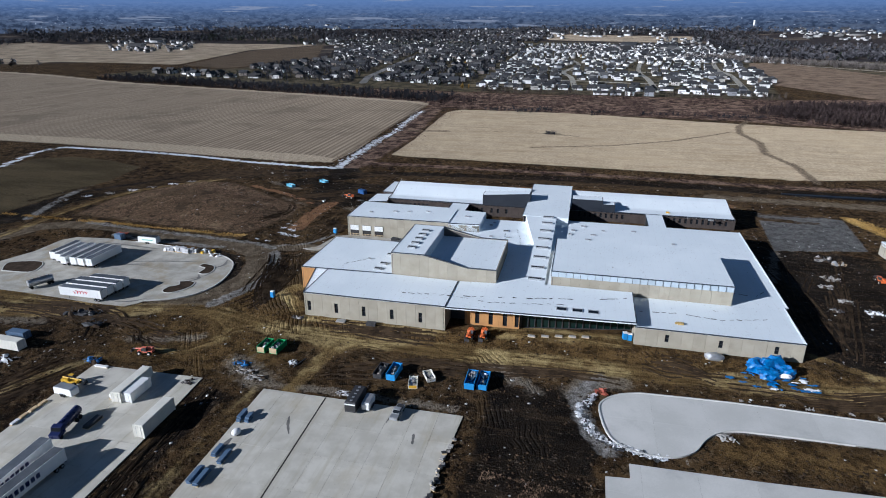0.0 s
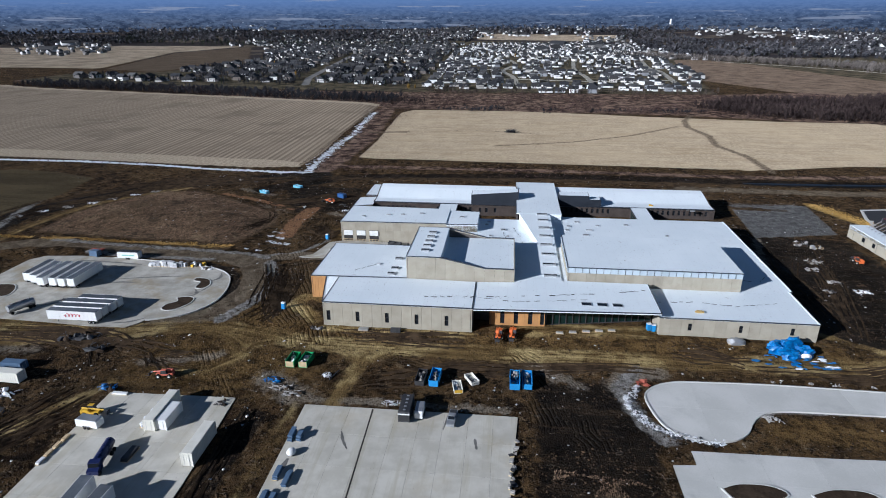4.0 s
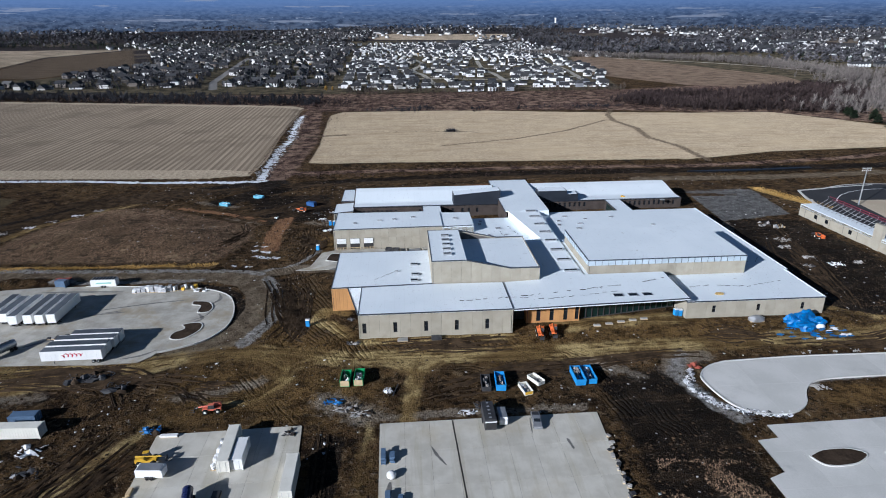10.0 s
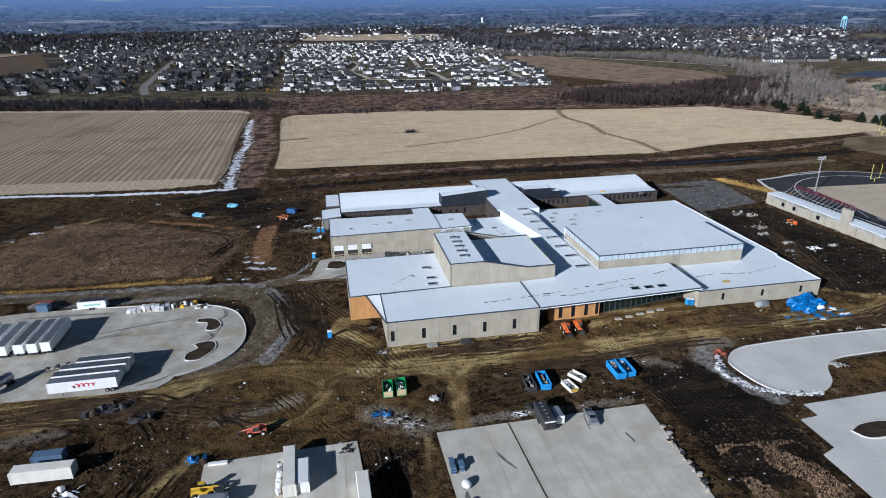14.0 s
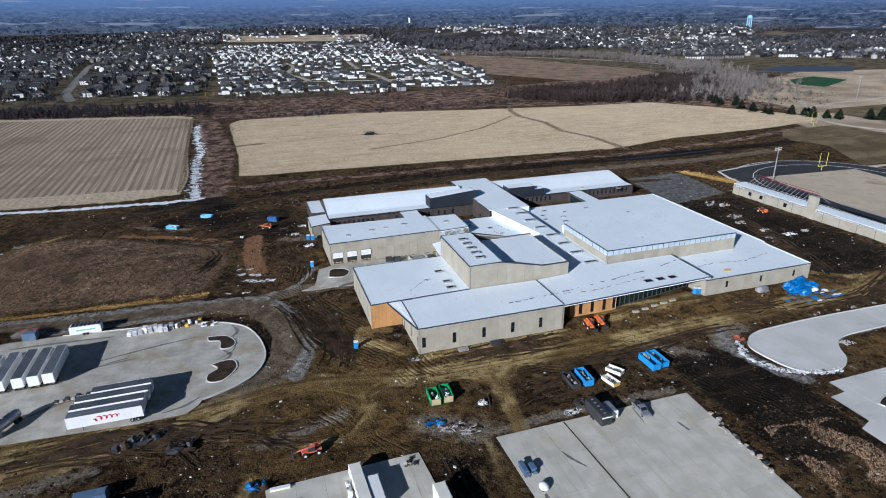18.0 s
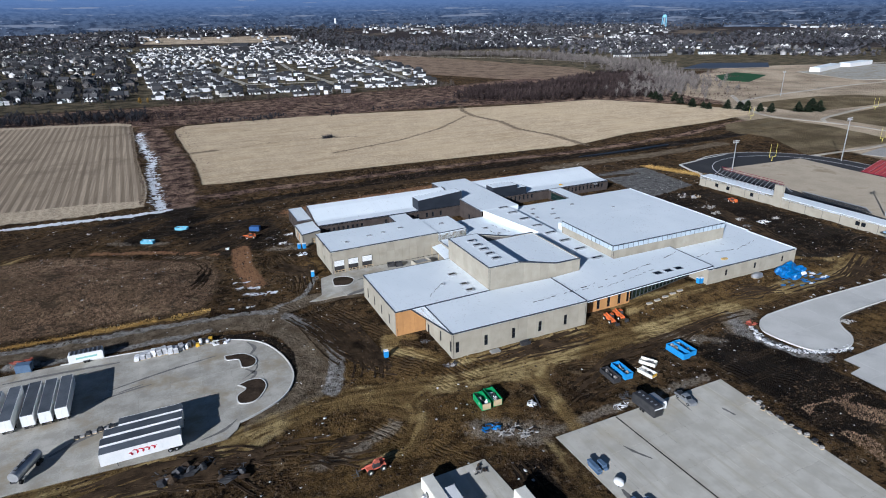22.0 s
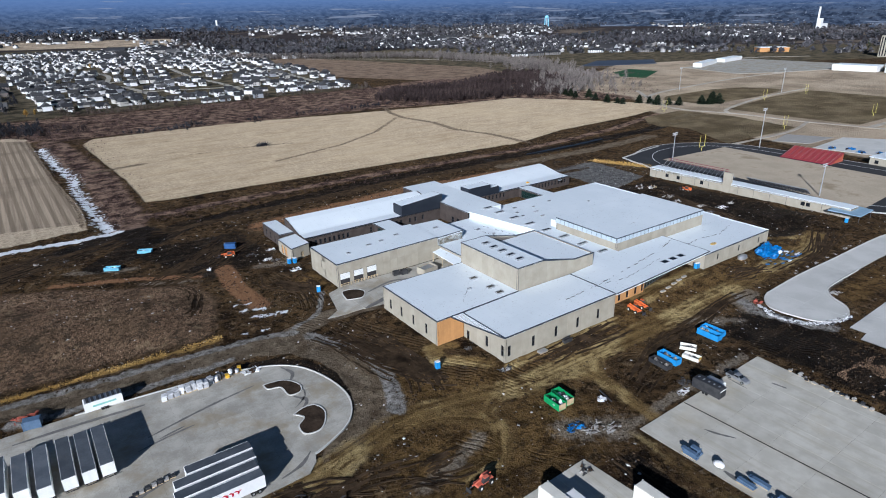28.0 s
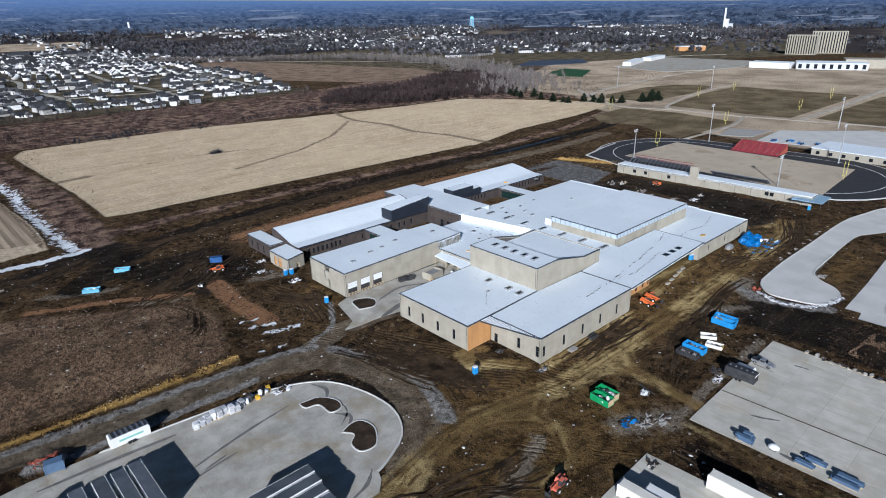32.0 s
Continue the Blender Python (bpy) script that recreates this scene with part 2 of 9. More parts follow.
def glass_material(name, tint, rough=0.05):
    m, t, p = nodes_of(name)
    w = Web(t)
    w.put(p.inputs["Base Color"], w.mix(w.noise(0.3), tint, tuple(c * 1.6 for c in tint)))
    p.inputs["Roughness"].default_value, p.inputs["IOR"].default_value = rough, 1.5
    return m


M_GLASS = glass_material("dark_window_glass", (0.010, 0.012, 0.015))
M_TEAL = glass_material("teal_curtain_glass", (0.008, 0.02, 0.018), 0.12)


def roof_material():
    """White membrane with seams, ponding stains, footprints and scuffs."""
    m, t, p = nodes_of("white_roof_membrane")
    w = Web(t)
    c = w.mix(w.step(w.noise(0.06, 5), 0.35, 0.7), (0.755, 0.815, 0.845), (0.815, 0.87, 0.895))
    c = w.mix(w.step(w.noise(0.35, 6, 0.7), 0.58, 0.78, 0, 0.5), c, (0.60, 0.655, 0.69))
    seam = w.wave(0.105, 0.15, detail_scale=0.05)
    c = w.mix(w.step(seam, 0.985, 1.0, 0, 0.13), c, (0.55, 0.56, 0.58))
    seam2 = w.wave(0.02, 0.1, direction="Y")
    c = w.mix(w.step(seam2, 0.9994, 1.0, 0, 0.12), c, (0.55, 0.56, 0.58))
    scuff = w.math("MULTIPLY", w.step(w.noise(1.1, 5, 0.75, distort=1.2), 0.62, 0.67), w.step(w.noise(0.07, 3), 0.47, 0.58))
    c = w.mix(w.math("MULTIPLY", scuff, 0.8), c, (0.16, 0.14, 0.12))
    c = w.mix(w.step(w.noise(1.7, 3, 0.6), 0.68, 0.71, 0, 0.75), c, (0.22, 0.21, 0.20))
    w.put(p.inputs["Base Color"], c)
    w.put(p.inputs["Roughness"], w.step(w.noise(0.2), 0.3, 0.7, 0.45, 0.65))
    w.put(p.inputs["Normal"], w.bump(w.noise(0.7, 3), 0.08, 0.08))
    return m


M_ROOF = roof_material()


def lot_material():
    """Pale brushed concrete in long strips, with lengthwise tyre grime."""
    m, t, p = nodes_of("lot_concrete")
    w = Web(t)
    c = w.mix(w.step(w.noise(0.2, 5), 0.35, 0.65), (0.475, 0.45, 0.385), (0.575, 0.55, 0.48))
    c = w.mix(w.step(w.noise(0.35, 6, 0.7, w.mapping((1, 0.07, 1), (0, 0, 0.02))), 0.48, 0.66, 0, 0.55), c, (0.42, 0.385, 0.29))
    c = w.mix(w.step(w.noise(0.06, 5, 0.6), 0.52, 0.72, 0, 0.5), c, (0.42, 0.36, 0.25))
    c = w.mix(w.step(w.noise(1.4, 5, 0.75), 0.62, 0.70, 0, 0.45), c, (0.27, 0.245, 0.195))
    hsv = t.nodes.new("ShaderNodeHueSaturation")
    w.put(hsv.inputs["Value"], w.math("ADD", w.math("MULTIPLY", w.rand(), 0.10), 0.95))
    w.put(hsv.inputs["Color"], c)
    w.put(p.inputs["Base Color"], hsv.outputs[0])
    p.inputs["Roughness"].default_value, p.inputs["Specular IOR Level"].default_value = 0.88, 0.12
    w.put(p.inputs["Normal"], w.bump(w.noise(3.0, 3), 0.08, 0.03))
    return m


M_CONC_LOT = lot_material()


def house_material(name, cols, rough, scale=0.6):
    """Each house takes one of a few tones."""
    m, t, p = nodes_of(name)
    w = Web(t)
    ramp = t.nodes.new("ShaderNodeValToRGB")
    ramp.color_ramp.interpolation = "CONSTANT"
    ramp.color_ramp.elements[0].color = (*cols[0], 1)
    ramp.color_ramp.elements[1].position, ramp.color_ramp.elements[1].color = 1 / len(cols), (*cols[1], 1)
    for i in range(2, len(cols)):
        ramp.color_ramp.elements.new(i / len(cols)).color = (*cols[i], 1)
    r = w.math("FRACT", w.math("ADD", w.rand(), w.island()))
    w.put(ramp.inputs[0], r)
    g = w.mix(w.step(w.noise(scale, 4), 0.3, 0.7, 0, 0.12), ramp.outputs[0], (0.10, 0.095, 0.09))
    w.put(p.inputs["Base Color"], g)
    p.inputs["Roughness"].default_value = rough
    return m


M_SIDING = house_material("house_siding", [(0.84, 0.84, 0.83), (0.76, 0.75, 0.72), (0.84, 0.84, 0.84), (0.46, 0.44, 0.40), (0.80, 0.79, 0.76), (0.26, 0.27, 0.29)], 0.7)
M_SIDING2 = house_material("house_siding_darker", [(0.74, 0.73, 0.71), (0.13, 0.11, 0.095), (0.78, 0.77, 0.75), (0.20, 0.17, 0.145), (0.10, 0.09, 0.085), (0.40, 0.39, 0.36)], 0.7)
M_SHINGLE = house_material("asphalt_shingles", [(0.022, 0.024, 0.029), (0.042, 0.043, 0.047), (0.015, 0.016, 0.020), (0.075, 0.074, 0.074), (0.030, 0.029, 0.030)], 0.95, 2.0)
# slight blue in the twig colour stands in for haze over distant trees
M_FARBARK = surface("haze_tinted_twigs", (0.026, 0.027, 0.032), (0.060, 0.060, 0.068), 0.004, 0.95, bump=0, vary=0.4, islands=True)
M_FARSIDE = house_material("far_house_siding", [(0.60, 0.60, 0.60), (0.20, 0.19, 0.18), (0.36, 0.35, 0.34), (0.13, 0.125, 0.12), (0.72, 0.72, 0.71)], 0.8)
M_BARK = surface("bare_twigs", (0.075, 0.060, 0.050), (0.125, 0.102, 0.085), 0.02, 0.95, bump=0, vary=0.35, islands=True)
# grey-blue base colour again imitates haze, on the farthest woods
M_FARWOOD = surface("haze_tinted_woods", (0.042, 0.044, 0.052), (0.125, 0.120, 0.128), 0.004, 0.95, bump=0, vary=0.5, islands=True)
M_THICKET = surface("dark_brown_thicket", (0.032, 0.023, 0.022), (0.074, 0.054, 0.050), 0.02, 0.95, bump=0, vary=0.45, islands=True)
M_BARK_PALE = surface("pale_bare_twigs", (0.135, 0.116, 0.106), (0.23, 0.205, 0.185), 0.02, 0.95, bump=0, vary=0.35, islands=True)
M_BRUSH = surface("red_brown_brush", (0.075, 0.048, 0.041), (0.145, 0.097, 0.082), 0.02, 0.95, bump=0, vary=0.35, islands=True)
M_NEEDLE = surface("evergreen_needles", (0.018, 0.028, 0.016), (0.035, 0.05, 0.025), 0.1, 0.9, bump=0, vary=0.35, islands=True)
M_GOLD = surface("golden_leaves", (0.26, 0.16, 0.04), (0.36, 0.23, 0.06), 0.1, 0.9, bump=0, vary=0.3, islands=True)
M_TRUNK = surface("tree_bark", (0.08, 0.065, 0.05), (0.13, 0.11, 0.09), 2, 0.95)
# ---------------- ground ----------------
def smooth01(v):
    v = np.clip(v, 0, 1)
    return v * v * (3 - 2 * v)


def sd_line(X, Y, pts):
    d = np.full(X.shape, 1e9)
    for (ax, ay), (bx, by) in zip(pts[:-1], pts[1:]):
        ex, ey = bx - ax, by - ay
        u = np.clip(((X - ax) * ex + (Y - ay) * ey) / (ex * ex + ey * ey), 0, 1)
        d = np.minimum(d, np.hypot(X - ax - u * ex, Y - ay - u * ey))
    return d


def sd_poly(X, Y, pts):
    d = sd_line(X, Y, list(pts) + [pts[0]])
    inside = np.zeros(X.shape, bool)
    n = len(pts)
    for i in range(n):
        (ax, ay), (bx, by) = pts[i], pts[(i + 1) % n]
        if ay != by:
            inside ^= ((ay > Y) != (by > Y)) & (X < (bx - ax) * (Y - ay) / (by - ay) + ax)
    return np.where(inside, -d, d)


def inside_of(p, pts):
    return float(sd_poly(np.array([p[0]]), np.array([p[1]]), pts)[0]) < 0


LOT = [(-136, 13), (-131, 27), (-131, 41), (-127, 45.5), (-113, 47), (-99, 46.5), (-72, 44), (-60, 42), (-52, 39), (-46, 34), (-42.5, 26), (-41, 17), (-42, 10), (-46, 3.5), (-53, -0.5), (-57, -2), (-58, -4.5),
       (-60.5, -7), (-72, -7.4), (-86, -6.4), (-103, -5.6), (-140, -5), (-140, 6)]
LOT_B = [(-43.5, -39.5), (-11, -38.6), (-9, -68), (-8, -110), (-41, -110), (-42.5, -69)]
SLAB = [(7, -39.4), (58.6, -39), (57, -66), (55, -112), (8, -112)]
CUL = [(90, -29), (91, -25), (95, -21.5), (100, -19.8), (122, -18.9), (150, -19.4), (188, -20), (208, -23.5), (226, -29), (248, -46), (262, -80), (236, -80), (224, -56), (203, -43), (186, -37), (179, -33), (171, -30), (145, -29.6), (127, -29.8), (119, -30.6), (115, -33),
       (112.5, -36), (110, -40), (105, -43), (98, -43), (94, -41), (91.5, -37)]
SLAB_C = [(96, -47), (121, -46.5), (150, -45.2), (166, -46), (166, -110), (87, -110), (87, -63.5), (91, -62), (91, -52), (96, -51.5)]
DOCK = [(-27, 55), (-22, 58), (-19, 71), (-14, 72.5), (30, 73), (40, 73), (40, 55), (30, 50.5), (8, 50.5), (-9, 52)]
FIELD_R = [(-47, 236), (-47, 298), (-52, 390), (-54, 440), (-44, 462), (19, 463), (95, 456), (182, 436), (302, 416), (370, 413), (404, 363), (437, 301), (436, 264), (420, 256), (359, 245), (268, 239), (205, 222), (142, 226), (87, 228), (8, 232), (-36, 233)]
FIELD_L = [(-78, 205), (-76, 240), (-82, 330), (-88, 504), (-110, 516), (-300, 562), (-577, 622), (-772, 696), (-1300, 830), (-1300, 230), (-292, 215), (-184, 207), (-110, 200)]
MOUND = [(-153, 73), (-114, 69), (-60, 66), (-51, 92), (-55, 110), (-80, 124), (-97, 136), (-112, 143), (-130, 143), (-146, 123), (-155, 100)]
BROWN = [(323, 828), (400, 1250), (480, 1330), (550, 990), (600, 760), (565, 640), (470, 620), (400, 660)]
PAD_R = [(165, 150), (202, 147), (197, 104), (160, 96)]


def ground_z(X, Y):
    X, Y = np.asarray(X, float), np.asarray(Y, float)
    z = 0.75 * (1 - smooth01((sd_poly(X, Y, [(-12, 4), (148, 4), (150, 142), (-16, 142)]) - 1) / 10))
    z = z + 3.2 * smooth01(-sd_poly(X, Y, MOUND) / 26)
    z = z + 1.5 * (1 - smooth01(sd_line(X, Y, [(-152, 28), (-143, 46), (-128, 51.5), (-108, 51.8)]) / 5))
    z = z + 1.1 * (1 - smooth01(sd_line(X, Y, [(70, 2.2), (84, 3.2), (95, 5.0)]) / 4.5))
    z = z - 1.2 * (1 - smooth01(sd_line(X, Y, [(-79, 150), (-39, 184), (74, 196), (234, 192), (420, 205)]) / 9))
    z = z - 1.0 * (1 - smooth01(sd_line(X, Y, [(-70, 200), (-69, 234), (-77, 363), (-90, 505)]) / 9))
    r = np.hypot(X, Y)
    rise = smooth01((r - 1700) / 4200)
    return z + rise * 260 * np.clip((Y * 0.974 - X * 0.12) / np.maximum(r, 1), 0.2, 1)


def gz(x, y):
    return float(ground_z(np.array([x]), np.array([y]))[0])


def lines(lo, hi, a, b, step, grow):
    v = list(np.arange(a, b + 1e-6, step))
    s, p = step, b
    while p < hi:
        s *= grow
        p += s
        v.append(min(p, hi))
    s, p = step, a
    while p > lo:
        s *= grow
        p -= s
        v.insert(0, max(p, lo))
    return np.array(v)


gx = lines(-3600, 3600, -135, 215, 1.5, 1.022)
gy = lines(-500, 3700, -100, 215, 1.5, 1.022)
GX, GY = np.meshgrid(gx, gy)
near = 1 - smooth01((np.hypot(GX - 40, GY - 40) - 260) / 200)
GZ = ground_z(GX, GY)
paved = np.full(GX.shape, 1e9)
for poly in (LOT, LOT_B, SLAB, CUL, SLAB_C, DOCK, [(210, -36), (326, -36), (326, 154), (210, 154)]):
    paved = np.minimum(paved, sd_poly(GX, GY, poly))
lumps = np.zeros(GX.size)
for i, (x, y) in enumerate(zip(GX.ravel(), GY.ravel())):
    if -140 < x < 320 and -105 < y < 225:
        lumps[i] = 0.36 * noise.noise(Vector((x * 0.11, y * 0.11, 3))) + 0.52 * noise.noise(Vector((x * 0.29, y * 0.33, 9)))
lumps = lumps.reshape(GX.shape)
foot = sd_poly(GX, GY, [(-14, 0), (146, 3), (146, 140), (-14, 140)])
TRACKS = [([(-220, -10), (-97, -9), (-60, -8.5), (-39, -4), (-27, -4.3), (-3, -10), (45, -10.5), (93, -10), (155, -8), (172, -2)], 3.4), ([(-39, -4.5), (-26, -8.5), (-20, -14), (-18.5, -20), (-24, -27), (-34, -28)], 2.0), ([(3, -10.5), (12, -14.5), (16, -19), (15, -27), (13, -38)], 1.7),
          ([(26, -10.5), (17, -17), (15, -24)], 1.6), ([(-12, -10), (-18, -13), (-19, -19)], 1.8),
          ([(-48, -7), (-70, -14), (-110, -22)], 2.6),
          ([(4.6, -38), (3.4, -70), (3.0, -112)], 1.6), ([(-46, -36), (-60, -60), (-78, -90)], 2.5), ([(-195, -20), (-172, 10), (-161, 38), (-161, 56), (-162, 77), (-160, 97), (-154, 115), (-145, 128), (-122, 150)], 1.7)]
calm = np.minimum.reduce([sd_line(GX, GY, p) - w for p, w in TRACKS])
lumps *= smooth01((calm + 1) / 4) * smooth01((paved - 0.5) / 4) * smooth01((foot - 1) / 5) * 0.7 + 0.3 * smooth01((paved - 0.5) / 4)
GZ = GZ + lumps - 0.12 * (paved < 1.6)


def blob(d, ramp):
    return np.clip(0.5 - d / ramp, 0, 1)


def many(parts):
    return np.maximum.reduce(parts)


def line_mask(pts, w, ramp=None):
    return blob(sd_line(GX, GY, pts) - w, ramp or max(2.5, w))


MASKS = {
    "m_tan": many([line_mask(p, w, 5) * (0.55 if min(q[1] for q in p) < -80 else 1.0) for p, w in TRACKS] + [line_mask([(148, 8), (160, 2), (172, -4)], 1.6), line_mask([(-4, 3), (-9, 9), (-14, 12), (-12, 17)], 2.2), line_mask([(-5, 16), (-12, 20)], 1.4), line_mask([(0, -1.5), (46, -1.5)], 1.2),
                                                              line_mask([(62, 3), (98, 5)], 3.5)]),
    "m_gravel": many([line_mask([(-162, 34), (-154, 54), (-142, 60), (-114, 57), (-77, 54), (-52, 51.5), (-42, 46), (-36, 36), (-33.5, 25), (-35, 12), (-41, 2), (-52, -6)], 5.0, 3), line_mask([(-45, 51), (-27, 57), (5, 51)], 4, 4),
                      blob(sd_poly(GX, GY, PAD_R), 5), line_mask([(84, -22), (87, -16), (92, -17)], 2.5, 4),
                      line_mask([(112, -34), (116, -30)], 2, 3), line_mask([(150, 175), (230, 172), (300, 176)], 5, 8)]),
    "m_grass": many([blob(sd_poly(GX, GY, MOUND), 8)], ),
    "m_west": blob(sd_poly(GX, GY, [(-420, 60), (-330, 110), (-272, 140), (-276, 168), (-254, 181), (-220, 176), (-190, 165), (-184, 131), (-188, 95), (-190, 58), (-240, 20), (-420, -40)]), 6),
    "m_head": many([blob(np.abs(sd_line(GX, GY, [(-1300, 240), (-295, 228), (-184, 219), (-100, 211), (-82, 206)])) - 11, 5), line_mask([(-1300, 826), (-772, 692), (-577, 617), (-300, 557), (-108, 511), (-92, 500)], 8, 8)]),
    "m_straw": many([line_mask([(-142, 67.5), (-119, 65.5), (-85, 63.5), (-59, 62.5)], 0.9, 2.5), line_mask([(205, 150), (212, 128), (222, 112)], 3, 4)]),
    "m_wet_shade": many([line_mask([(-79, 150), (-58, 172), (-39, 183), (74, 196), (234, 192), (330, 196), (470, 230)], 7, 4), blob(sd_poly(GX, GY, [(147, -2), (198, 8), (196, 96), (150, 98)]), 18),
                   # last strip here: shadow of a trench beside the south yard, painted as near-black soil
                   blob(sd_poly(GX, GY, [(64, -24), (86, -20), (90, -44), (86, -70), (62, -70)]), 16), blob(sd_poly(GX, GY, [(-7.5, -43), (-0.5, -43), (-2, -75), (-5, -108), (-7, -108)]), 4),
                   line_mask([(-180, 60), (-178, 96), (-150, 150), (-60, 186)], 9, 12), line_mask([(-60, 44.3), (-51, 41), (-44.3, 35.3), (-40.7, 26.5), (-39.2, 17), (-40.2, 9), (-44.7, 2), (-52, -2.2)], 1.7, 2), blob(sd_poly(GX, GY, [(-48, 110), (-20, 118), (-24, 158), (-70, 160)]), 18)]),
    "m_clay": many([line_mask([(-97, 140), (-72, 129), (-51, 116)], 1.6), line_mask([(-41, 118), (-43, 98), (-41, 78)], 3.6), line_mask([(-10, 158), (70, 166), (150, 160)], 7, 10)]),
    "m_field": many([blob(sd_poly(GX, GY, FIELD_R), 6), blob(sd_poly(GX, GY, FIELD_L), 6)]),
    "m_path": many([line_mask([(-79, 210), (-77.5, 240), (-83, 330), (-89, 500)], 1.0, 3), line_mask([(226, 450), (211, 415), (205, 380), (211, 340), (205, 300), (214, 262), (213, 218)], 2.6, 8), line_mask([(200, 385), (150, 335), (102, 304), (44, 284)], 1.6, 4), line_mask([(0, 345), (40, 346), (76, 336)], 1.6, 6),
                    line_mask([(-60, 330), (-30, 335)], 3, 8)]),
    "m_olive": many([blob(sd_poly(GX, GY, [(-24, -14), (150, -14), (165, -4), (150, 4), (-12, 2), (-18, 30), (-30, 40), (-30, 0)]), 16), blob(sd_poly(GX, GY, [(-46, -8), (6, -14), (6, -38), (-46, -36)]), 18),
                     blob(sd_poly(GX, GY, [(-24, 72), (-14, 72), (-16, 92), (-26, 90)]), 6), blob(sd_poly(GX, GY, [(118, -33), (150, -32), (150, -43), (114, -41)]), 6), ]),
    "m_pad": blob(sd_poly(GX, GY, PAD_R), 4),
    "m_grey": many([line_mask([(-36, 48), (-30.5, 37), (-28, 26), (-28.2, 16), (-31, 8), (-34, 1)], 2.2, 3.5), line_mask([(-39, 53), (-49, 56.5), (-62, 57.8), (-110, 61), (-138, 64)], 1.5, 3.5), line_mask([(-60, 48.8), (-80, 49), (-112, 50)], 1.3, 3.5),
                    line_mask([(-38, 56), (-28, 60), (-20, 74)], 0.9, 2), line_mask([(90, -15), (84, -24), (87, -36), (92, -44)], 2.0, 5), line_mask([(113, -33), (120, -30.2), (150, -28.5)], 0.8, 2), line_mask([(-170, 62), (-182, 96), (-190, 130)], 2, 4)]),
    "m_pale": many([line_mask([(-44, -25), (-34, -23), (-24, -19)], 1.6, 4), line_mask([(-6, -30), (4, -36)], 4, 8), line_mask([(84, -24), (88, -18), (95, -16)], 3, 5), line_mask([(62, -16), (74, -24)], 2, 6), line_mask([(8, -37), (30, -36.5), (56, -36.5)], 1.2, 3),
                    line_mask([(-118, -28), (-80, -22)], 2, 6), line_mask([(-90, 150), (-70, 140)], 2, 5), line_mask([(150, 60), (160, 95)], 1.5, 5), line_mask([(-30, 112), (-20, 108)], 2, 4), line_mask([(-70, 122), (-52, 112)], 1, 3)]),
    "m_snow": many([line_mask([(-48, 83), (-42, 81)], 0.5, 1.8), line_mask([(-47, 77), (-40, 74.5)], 0.8, 1.8), line_mask([(-46, 71), (-36, 68)], 0.8, 1.8), line_mask([(-52, 62), (-44, 60)], 0.4, 1.6), line_mask([(-67, 192), (-81, 190), (-106, 192), (-134, 194), (-173, 201), (-226, 206), (-263, 206), (-288, 206), (-290, 184), (-277, 146), (-300, 120)], 2.2, 3), line_mask([(-70, 196), (-72, 232), (-73.5, 282), (-72, 328), (-78, 374), (-81, 445)], 2.0, 11)]),
    "m_brush": many([blob(sd_poly(GX, GY, [(-110, 500), (-62, 470), (220, 446), (345, 410), (480, 300), (640, 420), (700, 800), (520, 1150), (440, 660), (300, 620), (0, 610), (-300, 630), (-700, 760), (-700, 710)]), 12),
                     blob(sd_line(GX, GY, [(-62, 200), (-58, 300), (-74, 470)]) - 9, 10), line_mask([(-50, 209), (80, 209), (205, 204), (300, 214), (420, 244)], 3.5, 6)]),
    "m_lawn": many([blob(sd_poly(GX, GY, [(-700, 720), (-300, 640), (0, 615), (300, 625), (430, 1330), (450, 1850), (300, 2100), (-800, 2260), (-740, 1850), (-500, 1170), (-560, 880), (-700, 840)]), 20), blob(sd_poly(GX, GY, [(560, 640), (820, 560), (1300, 300), (1700, 500), (1300, 1000), (900, 1400), (480, 1340), (600, 760)]), 20)]),
    "m_plough": many([blob(sd_poly(GX, GY, BROWN), 10), blob(sd_poly(GX, GY, [(-700, 935), (-575, 883), (-520, 1160), (-781, 1800), (-858, 1482)]), 14),
                      ]),
    "m_turf": many([blob(sd_poly(GX, GY, [(366, 232), (425, 237), (429, 182), (414, 124), (393, 122), (318, 125), (348, 175), (343, 211)]), 5), blob(sd_poly(GX, GY, [(474, 290), (500, 306), (586, 308), (637, 291), (645, 249), (571, 238), (478, 240)]), 5),
                    blob(sd_poly(GX, GY, [(465, 211), (575, 228), (660, 227), (660, 165), (652, 95), (460, 97)]), 5), blob(sd_poly(GX, GY, [(472, 80), (656, 76), (700, 40), (560, -60), (458, 20)]), 6)]),
    "m_dry": many([blob(sd_poly(GX, GY, [(-1500, 960), (-826, 960), (-720, 945), (-880, 1500), (-800, 1820), (-1180, 1760), (-1600, 1500)]), 24), blob(sd_poly(GX, GY, [(-2200, 900), (-1000, 880), (-1300, 1500), (-2400, 1700)]), 60),
                   blob(sd_poly(GX, GY, [(350, 120), (400, 250), (475, 335), (480, 440), (590, 510), (800, 620), (1000, 560), (1100, 100), (600, -150), (320, -100)]), 30), blob(sd_poly(GX, GY, [(-80, 2230), (420, 2130), (460, 2430), (-80, 2520)]), 40)]),
    "m_road": many([line_mask([(-235, 690), (-262, 788), (-342, 1358), (-329, 1560)], 5.5, 6), line_mask([(1100, 40), (1110, 900)], 5, 9)]),
}

